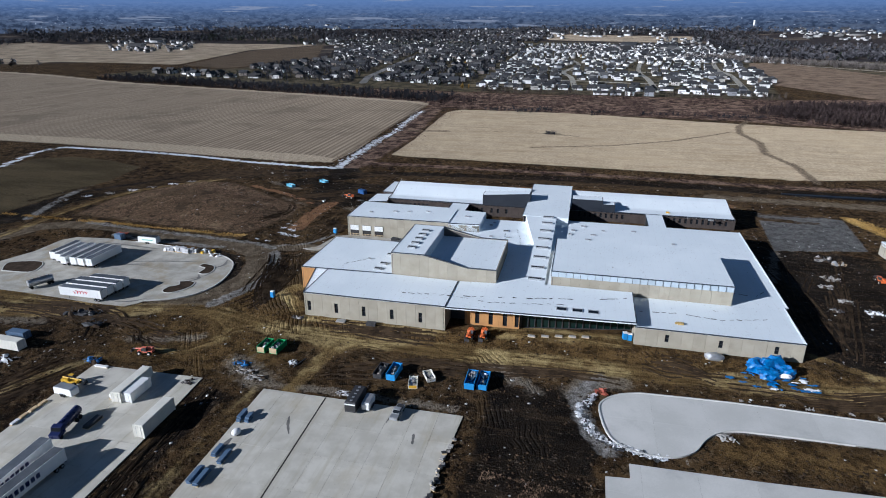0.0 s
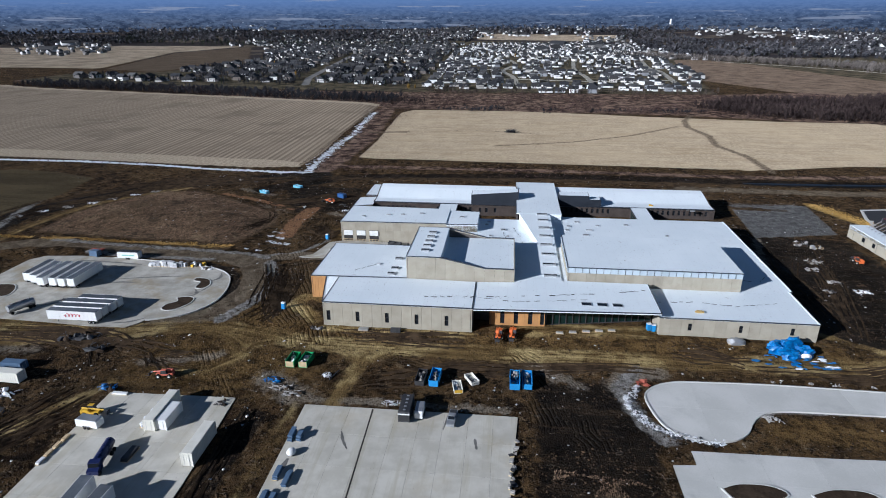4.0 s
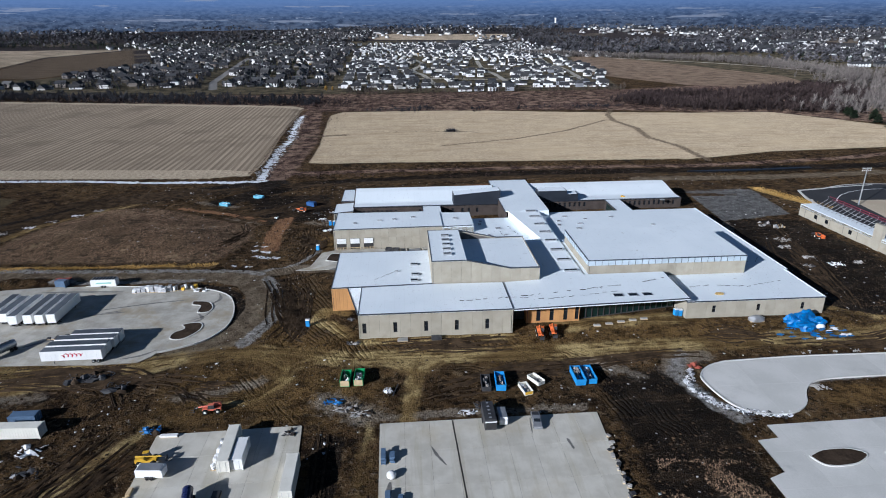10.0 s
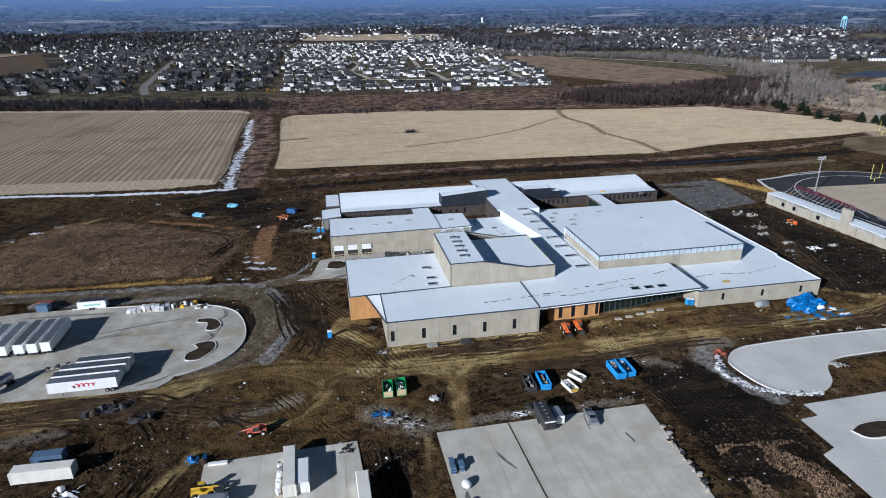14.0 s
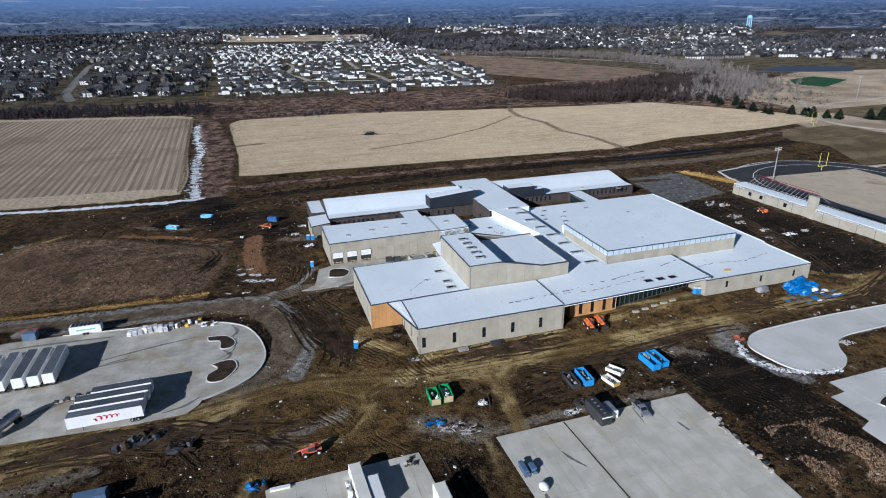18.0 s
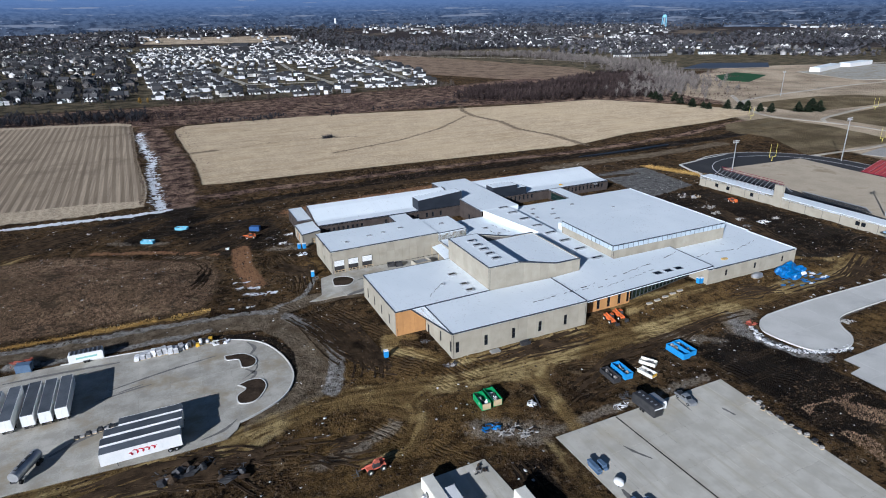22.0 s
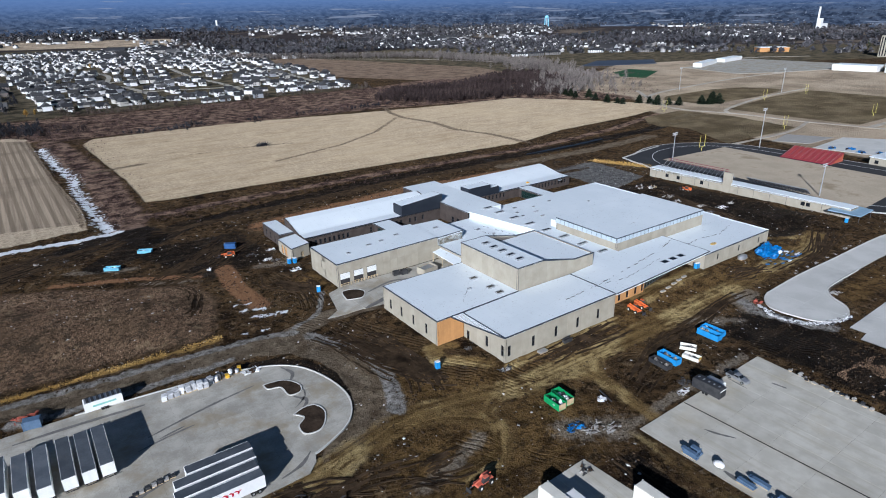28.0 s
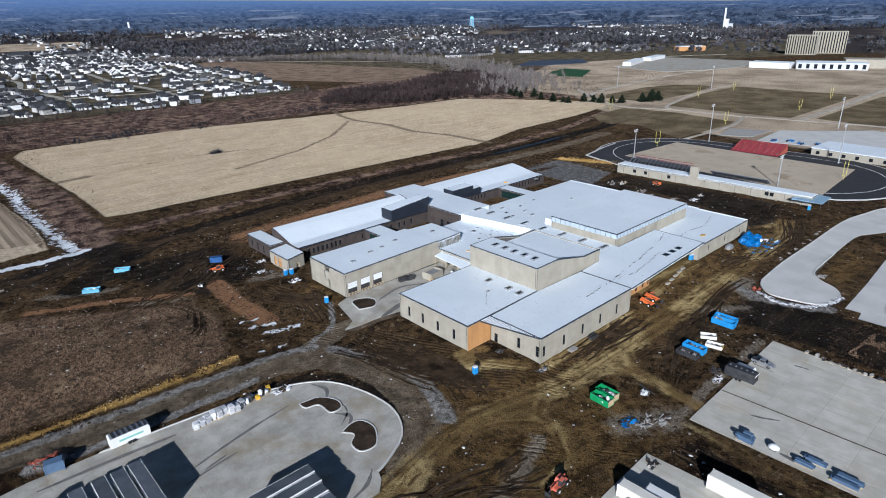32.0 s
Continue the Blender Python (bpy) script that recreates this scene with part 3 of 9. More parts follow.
# wheel ruts: distance across each bundle of tracks, and where they show
RUTS = [([(-31, 52), (-26, 40), (-20, 25), (-12, 8), (-4, -4)], 9.0), ([(-97, -13), (-75, -12), (-60, -16), (-52, -24)], 5.0), ([(-25, 108), (-29, 94), (-21, 82), (-25, 70)], 5.5),
        ([(-30, -14), (-22, -28), (-16, -37)], 4.0), ([(62, -14), (70, -24), (66, -36), (76, -46)], 6.0), ([(24, -15), (34, -19), (52, -17)], 3.5), ([(-70, 118), (-46, 128), (-20, 150)], 6.0),
        ([(-4, -44), (-6, -75), (-7, -110)], 4.0), ([(-50, -42), (-62, -64), (-80, -95)], 7.0), ([(110, -13), (150, -12), (190, 0)], 3.0)]
trk_d, trk_s = np.full(GX.shape, 1e9), np.zeros(GX.shape)
for k, (pts, w) in enumerate(TRACKS):
    run = 0.0
    for (ax, ay), (bx, by) in zip(pts[:-1], pts[1:]):
        ex, ey = bx - ax, by - ay
        ll = math.hypot(ex, ey)
        u = ((GX - ax) * ex + (GY - ay) * ey) / (ll * ll)
        d = np.hypot(GX - ax - np.clip(u, 0, 1) * ex, GY - ay - np.clip(u, 0, 1) * ey)
        hit = d - w < trk_d
        trk_d = np.where(hit, d - w, trk_d)
        trk_s = np.where(hit, ((GX - ax) * -ey + (GY - ay) * ex) / ll + 40 * k, trk_s)
        run += ll
MASKS["trk_u"] = trk_s
rut_u, rut_m = np.zeros(GX.shape), np.zeros(GX.shape)
for pts, w in RUTS:
    side = sd_line(GX, GY, [(x + 60 * (pts[-1][1] - pts[0][1]) / math.dist(pts[0], pts[-1]), y - 60 * (pts[-1][0] - pts[0][0]) / math.dist(pts[0], pts[-1])) for x, y in pts])
    m = blob(sd_line(GX, GY, pts) - w, 6) * (1.0 if w in (9.0, 5.5) else 0.82)
    rut_u, rut_m = np.where(m > rut_m, side, rut_u), np.maximum(rut_m, m)
short = blob(np.maximum(np.abs(GY + 4.2) - 2.6, np.maximum(3 - GX, GX - 46)), 3)
short = np.maximum(short, blob(np.maximum(np.abs(GY + 2.0) - 3.0, np.maximum(102 - GX, GX - 119)), 3))
rut_u, rut_m = np.where(short > rut_m, GX * 0.85 + GY * 0.5, rut_u), np.maximum(rut_m, short)
MASKS["m_rut"], MASKS["rut_u"] = rut_m, rut_u
MASKS["m_wood"] = smooth01((np.hypot(GX, GY) - 1250) / 200) * (1 - MASKS["m_dry"]) * (1 - MASKS["m_plough"]) * (1 - MASKS["m_lawn"])



def surf_z(X, Y):
    """The ground's height with its lumps."""
    X, Y = np.asarray(X, float), np.asarray(Y, float)
    i = np.clip(np.searchsorted(gx, X) - 1, 0, len(gx) - 2)
    j = np.clip(np.searchsorted(gy, Y) - 1, 0, len(gy) - 2)
    u, v = (X - gx[i]) / (gx[i + 1] - gx[i]), (Y - gy[j]) / (gy[j + 1] - gy[j])
    return (GZ[j, i] * (1 - u) + GZ[j, i + 1] * u) * (1 - v) + (GZ[j + 1, i] * (1 - u) + GZ[j + 1, i + 1] * u) * v


ny, nx = GX.shape
idx = np.arange(nx * ny).reshape(ny, nx)
quads = np.stack([idx[:-1, :-1], idx[:-1, 1:], idx[1:, 1:], idx[1:, :-1]], -1).reshape(-1, 4)


def mesh_fast(name, verts, faces, material):
    """A mesh from arrays of corners and of faces with equal numbers of corners."""
    verts, faces = np.asarray(verts, np.float32), np.asarray(faces, np.int32)
    me = bpy.data.meshes.new(name)
    me.vertices.add(len(verts))
    me.vertices.foreach_set("co", verts.ravel())
    k = faces.shape[1]
    me.loops.add(faces.size)
    me.loops.foreach_set("vertex_index", faces.ravel())
    me.polygons.add(len(faces))
    me.polygons.foreach_set("loop_start", np.arange(0, faces.size, k, dtype=np.int32))
    me.update(calc_edges=True)
    me.materials.append(material)
    return me


def ground_material():
    m, t, p = nodes_of("site_soil")
    w = Web(t)
    rag = w.noise(0.35, 5, 0.65)
    rag_far = w.noise(0.05, 5, 0.65)

    def mask(name, ragged=0.55, far=False, soft=0.10):
        v = w.math("ADD", w.attr(name), w.math("MULTIPLY", w.math("SUBTRACT", rag_far if far else rag, 0.5), ragged))
        return w.step(v, 0.5 - soft, 0.5 + soft)

    clod, fine, mid, big = w.noise(1.6, 6, 0.7), w.noise(5.0, 4, 0.6), w.noise(0.16, 5, 0.6), w.noise(0.035, 4)
    # churned mud
    c = w.mix(w.step(mid, 0.36, 0.62), (0.013, 0.0075, 0.0042), (0.084, 0.051, 0.022))
    c = w.mix(w.step(big, 0.42, 0.64, 0, 0.6), c, (0.120, 0.075, 0.031))
    c = w.mix(w.step(w.noise(0.42, 6, 0.72), 0.50, 0.58, 0, 0.9), c, (0.0058, 0.0038, 0.0026))
    c = w.mix(w.step(w.noise(0.27, 6, 0.72, w.mapping((1, 1, 1), (0, 0, 1.0))), 0.57, 0.62, 0, 0.8), c, (0.155, 0.110, 0.060))
    c = w.mix(w.step(clod, 0.55, 0.70, 0, 0.65), c, (0.006, 0.004, 0.0026))
    c = w.mix(w.math("MULTIPLY", w.step(w.noise(2.6, 4, 0.7), 0.58, 0.68, 0, 0.7), w.step(mid, 0.42, 0.56)), c, (0.20, 0.148, 0.085))
    c = w.mix(w.math("MULTIPLY", w.step(w.noise(0.9, 6, 0.75), 0.60, 0.68), w.step(big, 0.45, 0.6)), c, (0.30, 0.25, 0.185))
    c = w.mix(w.math("MULTIPLY", w.step(w.noise(0.55, 6, 0.78, w.mapping((1, 0.35, 1), (0, 0, 0.3))), 0.63, 0.67), w.step(w.noise(0.05, 3), 0.50, 0.58)), c, (0.42, 0.38, 0.31))
    # wheel ruts
    across = w.math("ADD", w.math("MULTIPLY", w.attr("rut_u"), 4.6), w.math("MULTIPLY", w.noise(0.07, 3, 0.6), 22.0))
    rut = w.step(w.math("SINE", across), -0.1, 0.9)
    rut_on = w.math("MULTIPLY", mask("m_rut", 0.9, soft=0.25), w.step(w.noise(0.09, 4), 0.44, 0.60, 0.0, 1.0))
    rut = w.math("MULTIPLY", rut, rut_on)
    c = w.mix(w.math("MULTIPLY", rut_on, 0.55), c, w.mix(w.step(mid, 0.35, 0.65), (0.065, 0.042, 0.021), (0.125, 0.085, 0.042)))
    c = w.mix(w.math("MULTIPLY", rut, 0.5), c, (0.010, 0.006, 0.0035))
    # wet dark soil and the ditch, plus a trench's shadow painted as dark soil
    wet = mask("m_wet_shade", 0.7)
    c = w.mix(w.math("MULTIPLY", wet, 0.9), c, w.mix(w.step(clod, 0.4, 0.7), (0.005, 0.0042, 0.0038), (0.015, 0.0125, 0.0105)))
    drag = w.noise(0.30, 6, 0.72, w.mapping((0.14, 1, 1), (0, 0, -0.05)))
    c = w.mix(w.math("MULTIPLY", wet, w.step(drag, 0.54, 0.60, 0, 0.3)), c, (0.085, 0.058, 0.034))
    c = w.mix(w.math("MULTIPLY", wet, w.step(drag, 0.65, 0.69, 0, 0.45)), c, (0.20, 0.155, 0.105))
    c = w.mix(w.step(w.noise(0.45, 6, 0.8, w.mapping((0.35, 1, 1), (0, 0, -0.25))), 0.60, 0.66, 0, 0.6), c, (0.21, 0.172, 0.128))
    # clay
    c = w.mix(mask("m_clay", 0.8, soft=0.2), c, w.mix(clod, (0.15, 0.072, 0.034), (0.34, 0.195, 0.10)))
    # dry haul tracks, with lengthwise streaks
    tan = mask("m_tan", 1.0, soft=0.3)
    lane = t.nodes.new("ShaderNodeCombineXYZ")
    w.put(lane.inputs[0], w.attr("trk_u"))
    w.put(lane.inputs[1], w.math("MULTIPLY", w.noise(0.05, 4), 6.0))
    streak = w.math("ADD", w.math("MULTIPLY", w.noise(0.55, 4, 0.6, lane.outputs[0]), 0.6), w.math("MULTIPLY", w.noise(0.14, 6, 0.7), 0.4))
    tan_c = w.mix(w.step(streak, 0.36, 0.60), (0.077, 0.048, 0.017), (0.232, 0.157, 0.061))
    tan_c = w.mix(w.math("MULTIPLY", w.step(streak, 0.40, 0.58), w.step(w.noise(0.045, 4, 0.6), 0.46, 0.58)), tan_c, (0.50, 0.385, 0.175))
    c = w.mix(w.math("MULTIPLY", tan, w.step(w.math("ADD", streak, w.math("MULTIPLY", mid, 0.6)), 0.60, 0.86, 0.15, 1.0)), c, tan_c)
    # gravel
    grav_c = w.mix(w.step(w.noise(0.25, 6, 0.65), 0.35, 0.7), (0.10, 0.077, 0.051), (0.215, 0.172, 0.118))
    grav_c = w.mix(w.step(mid, 0.5, 0.7, 0, 0.8), grav_c, (0.075, 0.052, 0.030))
    c = w.mix(mask("m_gravel", 0.35), c, grav_c)
    grey_c = w.mix(w.step(w.noise(0.5, 6, 0.7), 0.36, 0.66), (0.14, 0.13, 0.115), (0.36, 0.35, 0.33))
    olive_c = w.mix(w.step(w.noise(0.22, 6, 0.7), 0.36, 0.58), (0.038, 0.022, 0.008), (0.170, 0.106, 0.038))
    olive_c = w.mix(w.step(clod, 0.56, 0.70, 0, 0.8), olive_c, (0.014, 0.009, 0.005))
    olive_c = w.mix(w.step(w.noise(0.5, 6, 0.72), 0.53, 0.60, 0, 0.75), olive_c, (0.012, 0.008, 0.0045))
    olive_c = w.mix(w.step(w.noise(1.3, 5, 0.72), 0.60, 0.68, 0, 0.7), olive_c, (0.26, 0.19, 0.095))
    c = w.mix(w.math("MULTIPLY", mask("m_olive", 1.0, soft=0.35), w.math("SUBTRACT", 0.85, w.math("MULTIPLY", rut, 0.75))), c, olive_c)
    c = w.mix(w.math("MULTIPLY", mask("m_pale", 1.7, soft=0.2), 0.7), c, w.mix(w.step(clod, 0.35, 0.65), (0.115, 0.092, 0.065), (0.36, 0.315, 0.25)))
    c = w.mix(w.math("MULTIPLY", tan, w.step(w.math("ADD", streak, w.math("MULTIPLY", mid, 0.6)), 0.56, 0.78, 0.1, 1.0)), c, tan_c)
    c = w.mix(w.math("MULTIPLY", mask("m_grey", 0.9, soft=0.15), 0.9), c, grey_c)
    c = w.mix(mask("m_pad", 0.4), c, w.mix(w.step(w.noise(0.3, 6, 0.7), 0.36, 0.66), (0.085, 0.083, 0.080), (0.165, 0.162, 0.156)))
    # dead grass
    tuft = w.math("ADD", w.math("MULTIPLY", w.noise(0.9, 6, 0.75), 0.6), w.math("MULTIPLY", w.noise(3.2, 3, 0.6), 0.4))
    grass_c = w.mix(w.step(tuft, 0.40, 0.60), (0.028, 0.018, 0.011), (0.26, 0.172, 0.105))
    grass_c = w.mix(w.step(w.noise(0.17, 6, 0.75), 0.53, 0.58, 0, 0.75), grass_c, (0.040, 0.031, 0.021))
    grass_c = w.mix(w.step(w.noise(0.11, 6, 0.75, w.mapping((1, 1, 1), (0, 0, 0.8))), 0.58, 0.62, 0, 0.6), grass_c, (0.32, 0.24, 0.14))
    grass_c = w.mix(w.step(big, 0.4, 0.65, 0, 0.5), grass_c, (0.090, 0.064, 0.036))
    c = w.mix(mask("m_grass", 0.5, soft=0.2), c, grass_c)
    west_n = w.math("ADD", w.math("MULTIPLY", w.noise(0.05, 5, 0.6, w.mapping((0.25, 1, 1), (0, 0, 0.5))), 0.6), w.math("MULTIPLY", w.noise(0.8, 4, 0.7), 0.4))
    c = w.mix(mask("m_west", 0.4, soft=0.2), c, w.mix(w.step(west_n, 0.38, 0.62), (0.056, 0.043, 0.022), (0.118, 0.092, 0.050)))
    # brush land and lawns
    c = w.mix(mask("m_brush", 0.6, True, 0.2), c, w.mix(w.step(w.noise(0.10, 7, 0.78), 0.43, 0.58), (0.038, 0.023, 0.019), (0.27, 0.185, 0.132)))
    c = w.mix(mask("m_lawn", 0.3, True, 0.2), c, w.mix(w.step(w.noise(0.06, 4), 0.35, 0.65), (0.040, 0.036, 0.022), (0.135, 0.110, 0.070)))
    c = w.mix(mask("m_wood", 0.2, True, 0.3), c, w.mix(w.step(w.noise(0.004, 6, 0.65), 0.5, 0.62), (0.035, 0.030, 0.030), (0.13, 0.105, 0.08)))
    c = w.mix(mask("m_dry", 0.25, True, 0.12), c, w.mix(w.step(w.noise(0.02, 5), 0.35, 0.65), (0.27, 0.215, 0.15), (0.45, 0.365, 0.262)))
    c = w.mix(mask("m_plough", 0.15, True, 0.1), c, w.mix(w.step(w.noise(0.5, 4, 0.6, w.mapping((0.03, 0.5, 1), (0, 0, 0.5))), 0.35, 0.65), (0.070, 0.052, 0.036), (0.16, 0.12, 0.08)))
    east = t.nodes.new("ShaderNodeSeparateXYZ")
    w.put(east.inputs[0], w.pos)
    c = w.mix(w.math("MULTIPLY", mask("m_plough", 0.15, True, 0.1), w.step(east.outputs[0], 0, 300, 0.0, 0.85)), c, w.mix(w.step(w.noise(0.05, 6, 0.7), 0.36, 0.64), (0.135, 0.096, 0.066), (0.29, 0.212, 0.15)))
    c = w.mix(mask("m_turf", 0.15, True, 0.12), c, w.mix(w.step(w.noise(0.04, 5), 0.35, 0.65), (0.095, 0.073, 0.040), (0.185, 0.145, 0.085)))
    # clods, holes and pale crumbs strewn over all of it
    c = w.mix(w.step(w.noise(0.75, 6, 0.85, w.mapping((1, 0.7, 1), (0, 0, 0.4))), 0.54, 0.60, 0, 0.6), c, (0.014, 0.010, 0.008))
    c = w.mix(w.step(w.noise(1.1, 5, 0.85), 0.60, 0.65, 0, 0.6), c, (0.235, 0.178, 0.118))
    # stubble fields, sown in rows
    rows2 = w.noise(0.9, 4, 0.75, w.mapping((0.8, 0.010, 1), (0, 0, -0.033)))
    rows3 = w.noise(0.28, 5, 0.7, w.mapping((1.0, 0.012, 1), (0, 0, -0.033)))
    cross = w.noise(0.16, 6, 0.75, w.mapping((0.10, 1, 1), (0, 0, 0.05)))
    speck = w.noise(0.55, 6, 0.82)
    far_n = w.noise(0.012, 5, 0.6)
    fld = w.mix(w.step(speck, 0.36, 0.64), (0.30, 0.236, 0.156), (0.55, 0.447, 0.305))
    fld = w.mix(w.step(cross, 0.49, 0.60, 0, 0.7), fld, (0.33, 0.25, 0.15))
    fld = w.mix(w.step(w.noise(0.07, 7, 0.8), 0.50, 0.60, 0, 0.5), fld, (0.56, 0.45, 0.295))
    fld = w.mix(w.step(w.noise(0.21, 6, 0.8, w.mapping((0.22, 1, 1), (0, 0, -0.1))), 0.55, 0.62, 0, 0.6), fld, (0.22, 0.165, 0.098))
    fld = w.mix(w.step(w.noise(0.9, 3, 0.7), 0.58, 0.68, 0, 0.6), fld, (0.19, 0.142, 0.088))
    fld = w.mix(w.step(far_n, 0.45, 0.7, 0, 0.5), fld, (0.50, 0.40, 0.26))
    sepf = t.nodes.new("ShaderNodeSeparateXYZ")
    w.put(sepf.inputs[0], w.pos)
    left_c = w.mix(w.step(w.math("ADD", w.math("MULTIPLY", rows2, 0.5), w.math("MULTIPLY", rows3, 0.5)), 0.38, 0.62), (0.24, 0.192, 0.138), (0.40, 0.325, 0.235))
    furrow = w.wave(0.072, 0.6, w.mapping((1, 1, 1), (0, 0, -0.033)), 0.03)
    left_c = w.mix(w.step(furrow, 0.30, 0.80, 0, 0.5), left_c, (0.095, 0.074, 0.05))
    left_c = w.mix(w.step(w.noise(0.02, 6, 0.65), 0.50, 0.66, 0, 0.6), left_c, (0.15, 0.118, 0.085))
    left_c = w.mix(w.step(speck, 0.55, 0.70, 0, 0.55), left_c, (0.10, 0.078, 0.055))
    left_c = w.mix(w.math("MULTIPLY", mask("m_head", 0.5), 0.75), left_c, w.mix(w.step(speck, 0.36, 0.62), (0.28, 0.225, 0.155), (0.58, 0.485, 0.35)))
    fld = w.mix(w.step(sepf.outputs[0], -80, -64, 1.0, 0.0), fld, left_c)
    fld = w.mix(w.step(w.noise(0.03, 6, 0.7), 0.60, 0.75, 0, 0.4), fld, (0.30, 0.235, 0.15))
    fm = mask("m_field", 0.5, True, 0.12)
    c = w.mix(fm, c, fld)
    c = w.mix(w.math("MULTIPLY", mask("m_path", 1.1, soft=0.15), 0.9), c, w.mix(w.step(w.noise(0.8, 5, 0.75), 0.40, 0.60), (0.045, 0.032, 0.022), (0.24, 0.185, 0.125)))
    c = w.mix(mask("m_road", 0.1, True), c, (0.22, 0.21, 0.20))
    c = w.mix(mask("m_straw", 1.1, soft=0.15), c, w.mix(clod, (0.17, 0.10, 0.03), (0.40, 0.27, 0.09)))
    c = w.mix(mask("m_snow", 2.0, soft=0.12), c, (0.74, 0.77, 0.80))
    w.put(p.inputs["Base Color"], c)
    w.put(p.inputs["Roughness"], w.math("SUBTRACT", 0.97, w.math("MULTIPLY", wet, w.step(big, 0.45, 0.6, 0.0, 0.3))))
    p.inputs["Specular IOR Level"].default_value, p.inputs["Diffuse Roughness"].default_value = 0.06, 0.3
    h = w.math("ADD", w.math("MULTIPLY", clod, 1.0), w.math("MULTIPLY", rut, -0.5))
    keep = w.math("SUBTRACT", 1.0, w.math("MULTIPLY", fm, 0.7))
    h = w.math("MULTIPLY", w.math("ADD", h, w.math("MULTIPLY", fine, 0.3)), keep)
    w.put(p.inputs["Normal"], w.bump(h, 1.0, 0.9))
    return m


M_GROUND = ground_material()
ground_mesh = mesh_fast("ground", np.stack([GX, GY, GZ], -1).reshape(-1, 3), quads, M_GROUND)
for key, val in MASKS.items():
    ground_mesh.attributes.new(key, "FLOAT", "POINT").data.foreach_set("value", val.astype(np.float32).ravel())
ground = tagged(new("ground", ground_mesh), "churned brown construction soil with dry haul tracks, stubble fields and melting snow lines", "ground", kind="structure")


def backdrop_material():
    """Far farmland on a self-lit sheet, with the blue of the air painted in."""
    m, t, p = nodes_of("painted_haze_distance")
    w = Web(t)
    sep = t.nodes.new("ShaderNodeSeparateXYZ")
    w.put(sep.inputs[0], w.pos)
    flat = t.nodes.new("ShaderNodeVectorMath")
    flat.operation = "MULTIPLY"
    flat.inputs[1].default_value = (1, 1, 0)
    w.put(flat.inputs[0], w.pos)
    unit = t.nodes.new("ShaderNodeVectorMath")
    unit.operation = "NORMALIZE"
    w.put(unit.inputs[0], flat.outputs[0])
    wide = t.nodes.new("ShaderNodeVectorMath")
    wide.operation = "SCALE"
    wide.inputs["Scale"].default_value = 3000
    w.put(wide.inputs[0], unit.outputs[0])

    def level(k):
        up = t.nodes.new("ShaderNodeCombineXYZ")
        w.put(up.inputs[2], w.math("MULTIPLY", sep.outputs[2], k))
        both = t.nodes.new("ShaderNodeVectorMath")
        w.put(both.inputs[0], wide.outputs[0])
        w.put(both.inputs[1], up.outputs[0])
        return both.outputs[0]

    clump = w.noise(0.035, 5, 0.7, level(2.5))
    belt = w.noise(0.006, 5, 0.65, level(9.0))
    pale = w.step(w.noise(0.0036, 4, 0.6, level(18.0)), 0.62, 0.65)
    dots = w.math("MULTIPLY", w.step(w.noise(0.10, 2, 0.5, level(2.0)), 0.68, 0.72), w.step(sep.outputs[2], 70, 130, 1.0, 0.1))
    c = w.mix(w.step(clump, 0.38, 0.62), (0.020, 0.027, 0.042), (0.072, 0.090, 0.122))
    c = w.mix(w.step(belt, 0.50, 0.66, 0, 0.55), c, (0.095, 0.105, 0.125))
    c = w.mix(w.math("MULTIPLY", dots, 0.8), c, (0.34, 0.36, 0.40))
    # painted haze: the colour turns to pale blue with height
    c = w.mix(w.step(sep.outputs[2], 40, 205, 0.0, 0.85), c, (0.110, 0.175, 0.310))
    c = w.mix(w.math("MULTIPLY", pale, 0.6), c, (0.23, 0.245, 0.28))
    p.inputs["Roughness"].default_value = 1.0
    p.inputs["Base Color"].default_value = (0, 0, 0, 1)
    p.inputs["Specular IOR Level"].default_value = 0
    # the sheet glows with these colours; sun and sky add nothing
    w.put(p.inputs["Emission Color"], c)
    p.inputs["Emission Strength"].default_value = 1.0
    return m


def build_backdrop():
    rr, aa = np.linspace(2750, 4780, 34), np.radians(np.linspace(-25, 205, 161))
    A, R = np.meshgrid(aa, rr)
    X, Y = R * np.cos(A), R * np.sin(A)
    s = np.clip((R - 2750) / 2030, 0, 1)
    top = 108 + 118 * np.clip(np.sin(A - radians(13)), 0.15, 1)
    base = ground_z(X, Y)
    Z = base * (1 - s) + top * s + 0 * R - 2 * (s == 0)
    i = np.arange(X.size).reshape(X.shape)
    f = np.stack([i[:-1, :-1], i[:-1, 1:], i[1:, 1:], i[1:, :-1]], -1).reshape(-1, 4)
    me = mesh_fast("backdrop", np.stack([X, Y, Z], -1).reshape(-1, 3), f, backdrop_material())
    tagged(new("backdrop", me), "glowing backdrop of farmland and woods with blue haze painted in towards the horizon", "backdrop", kind="structure")


build_backdrop()
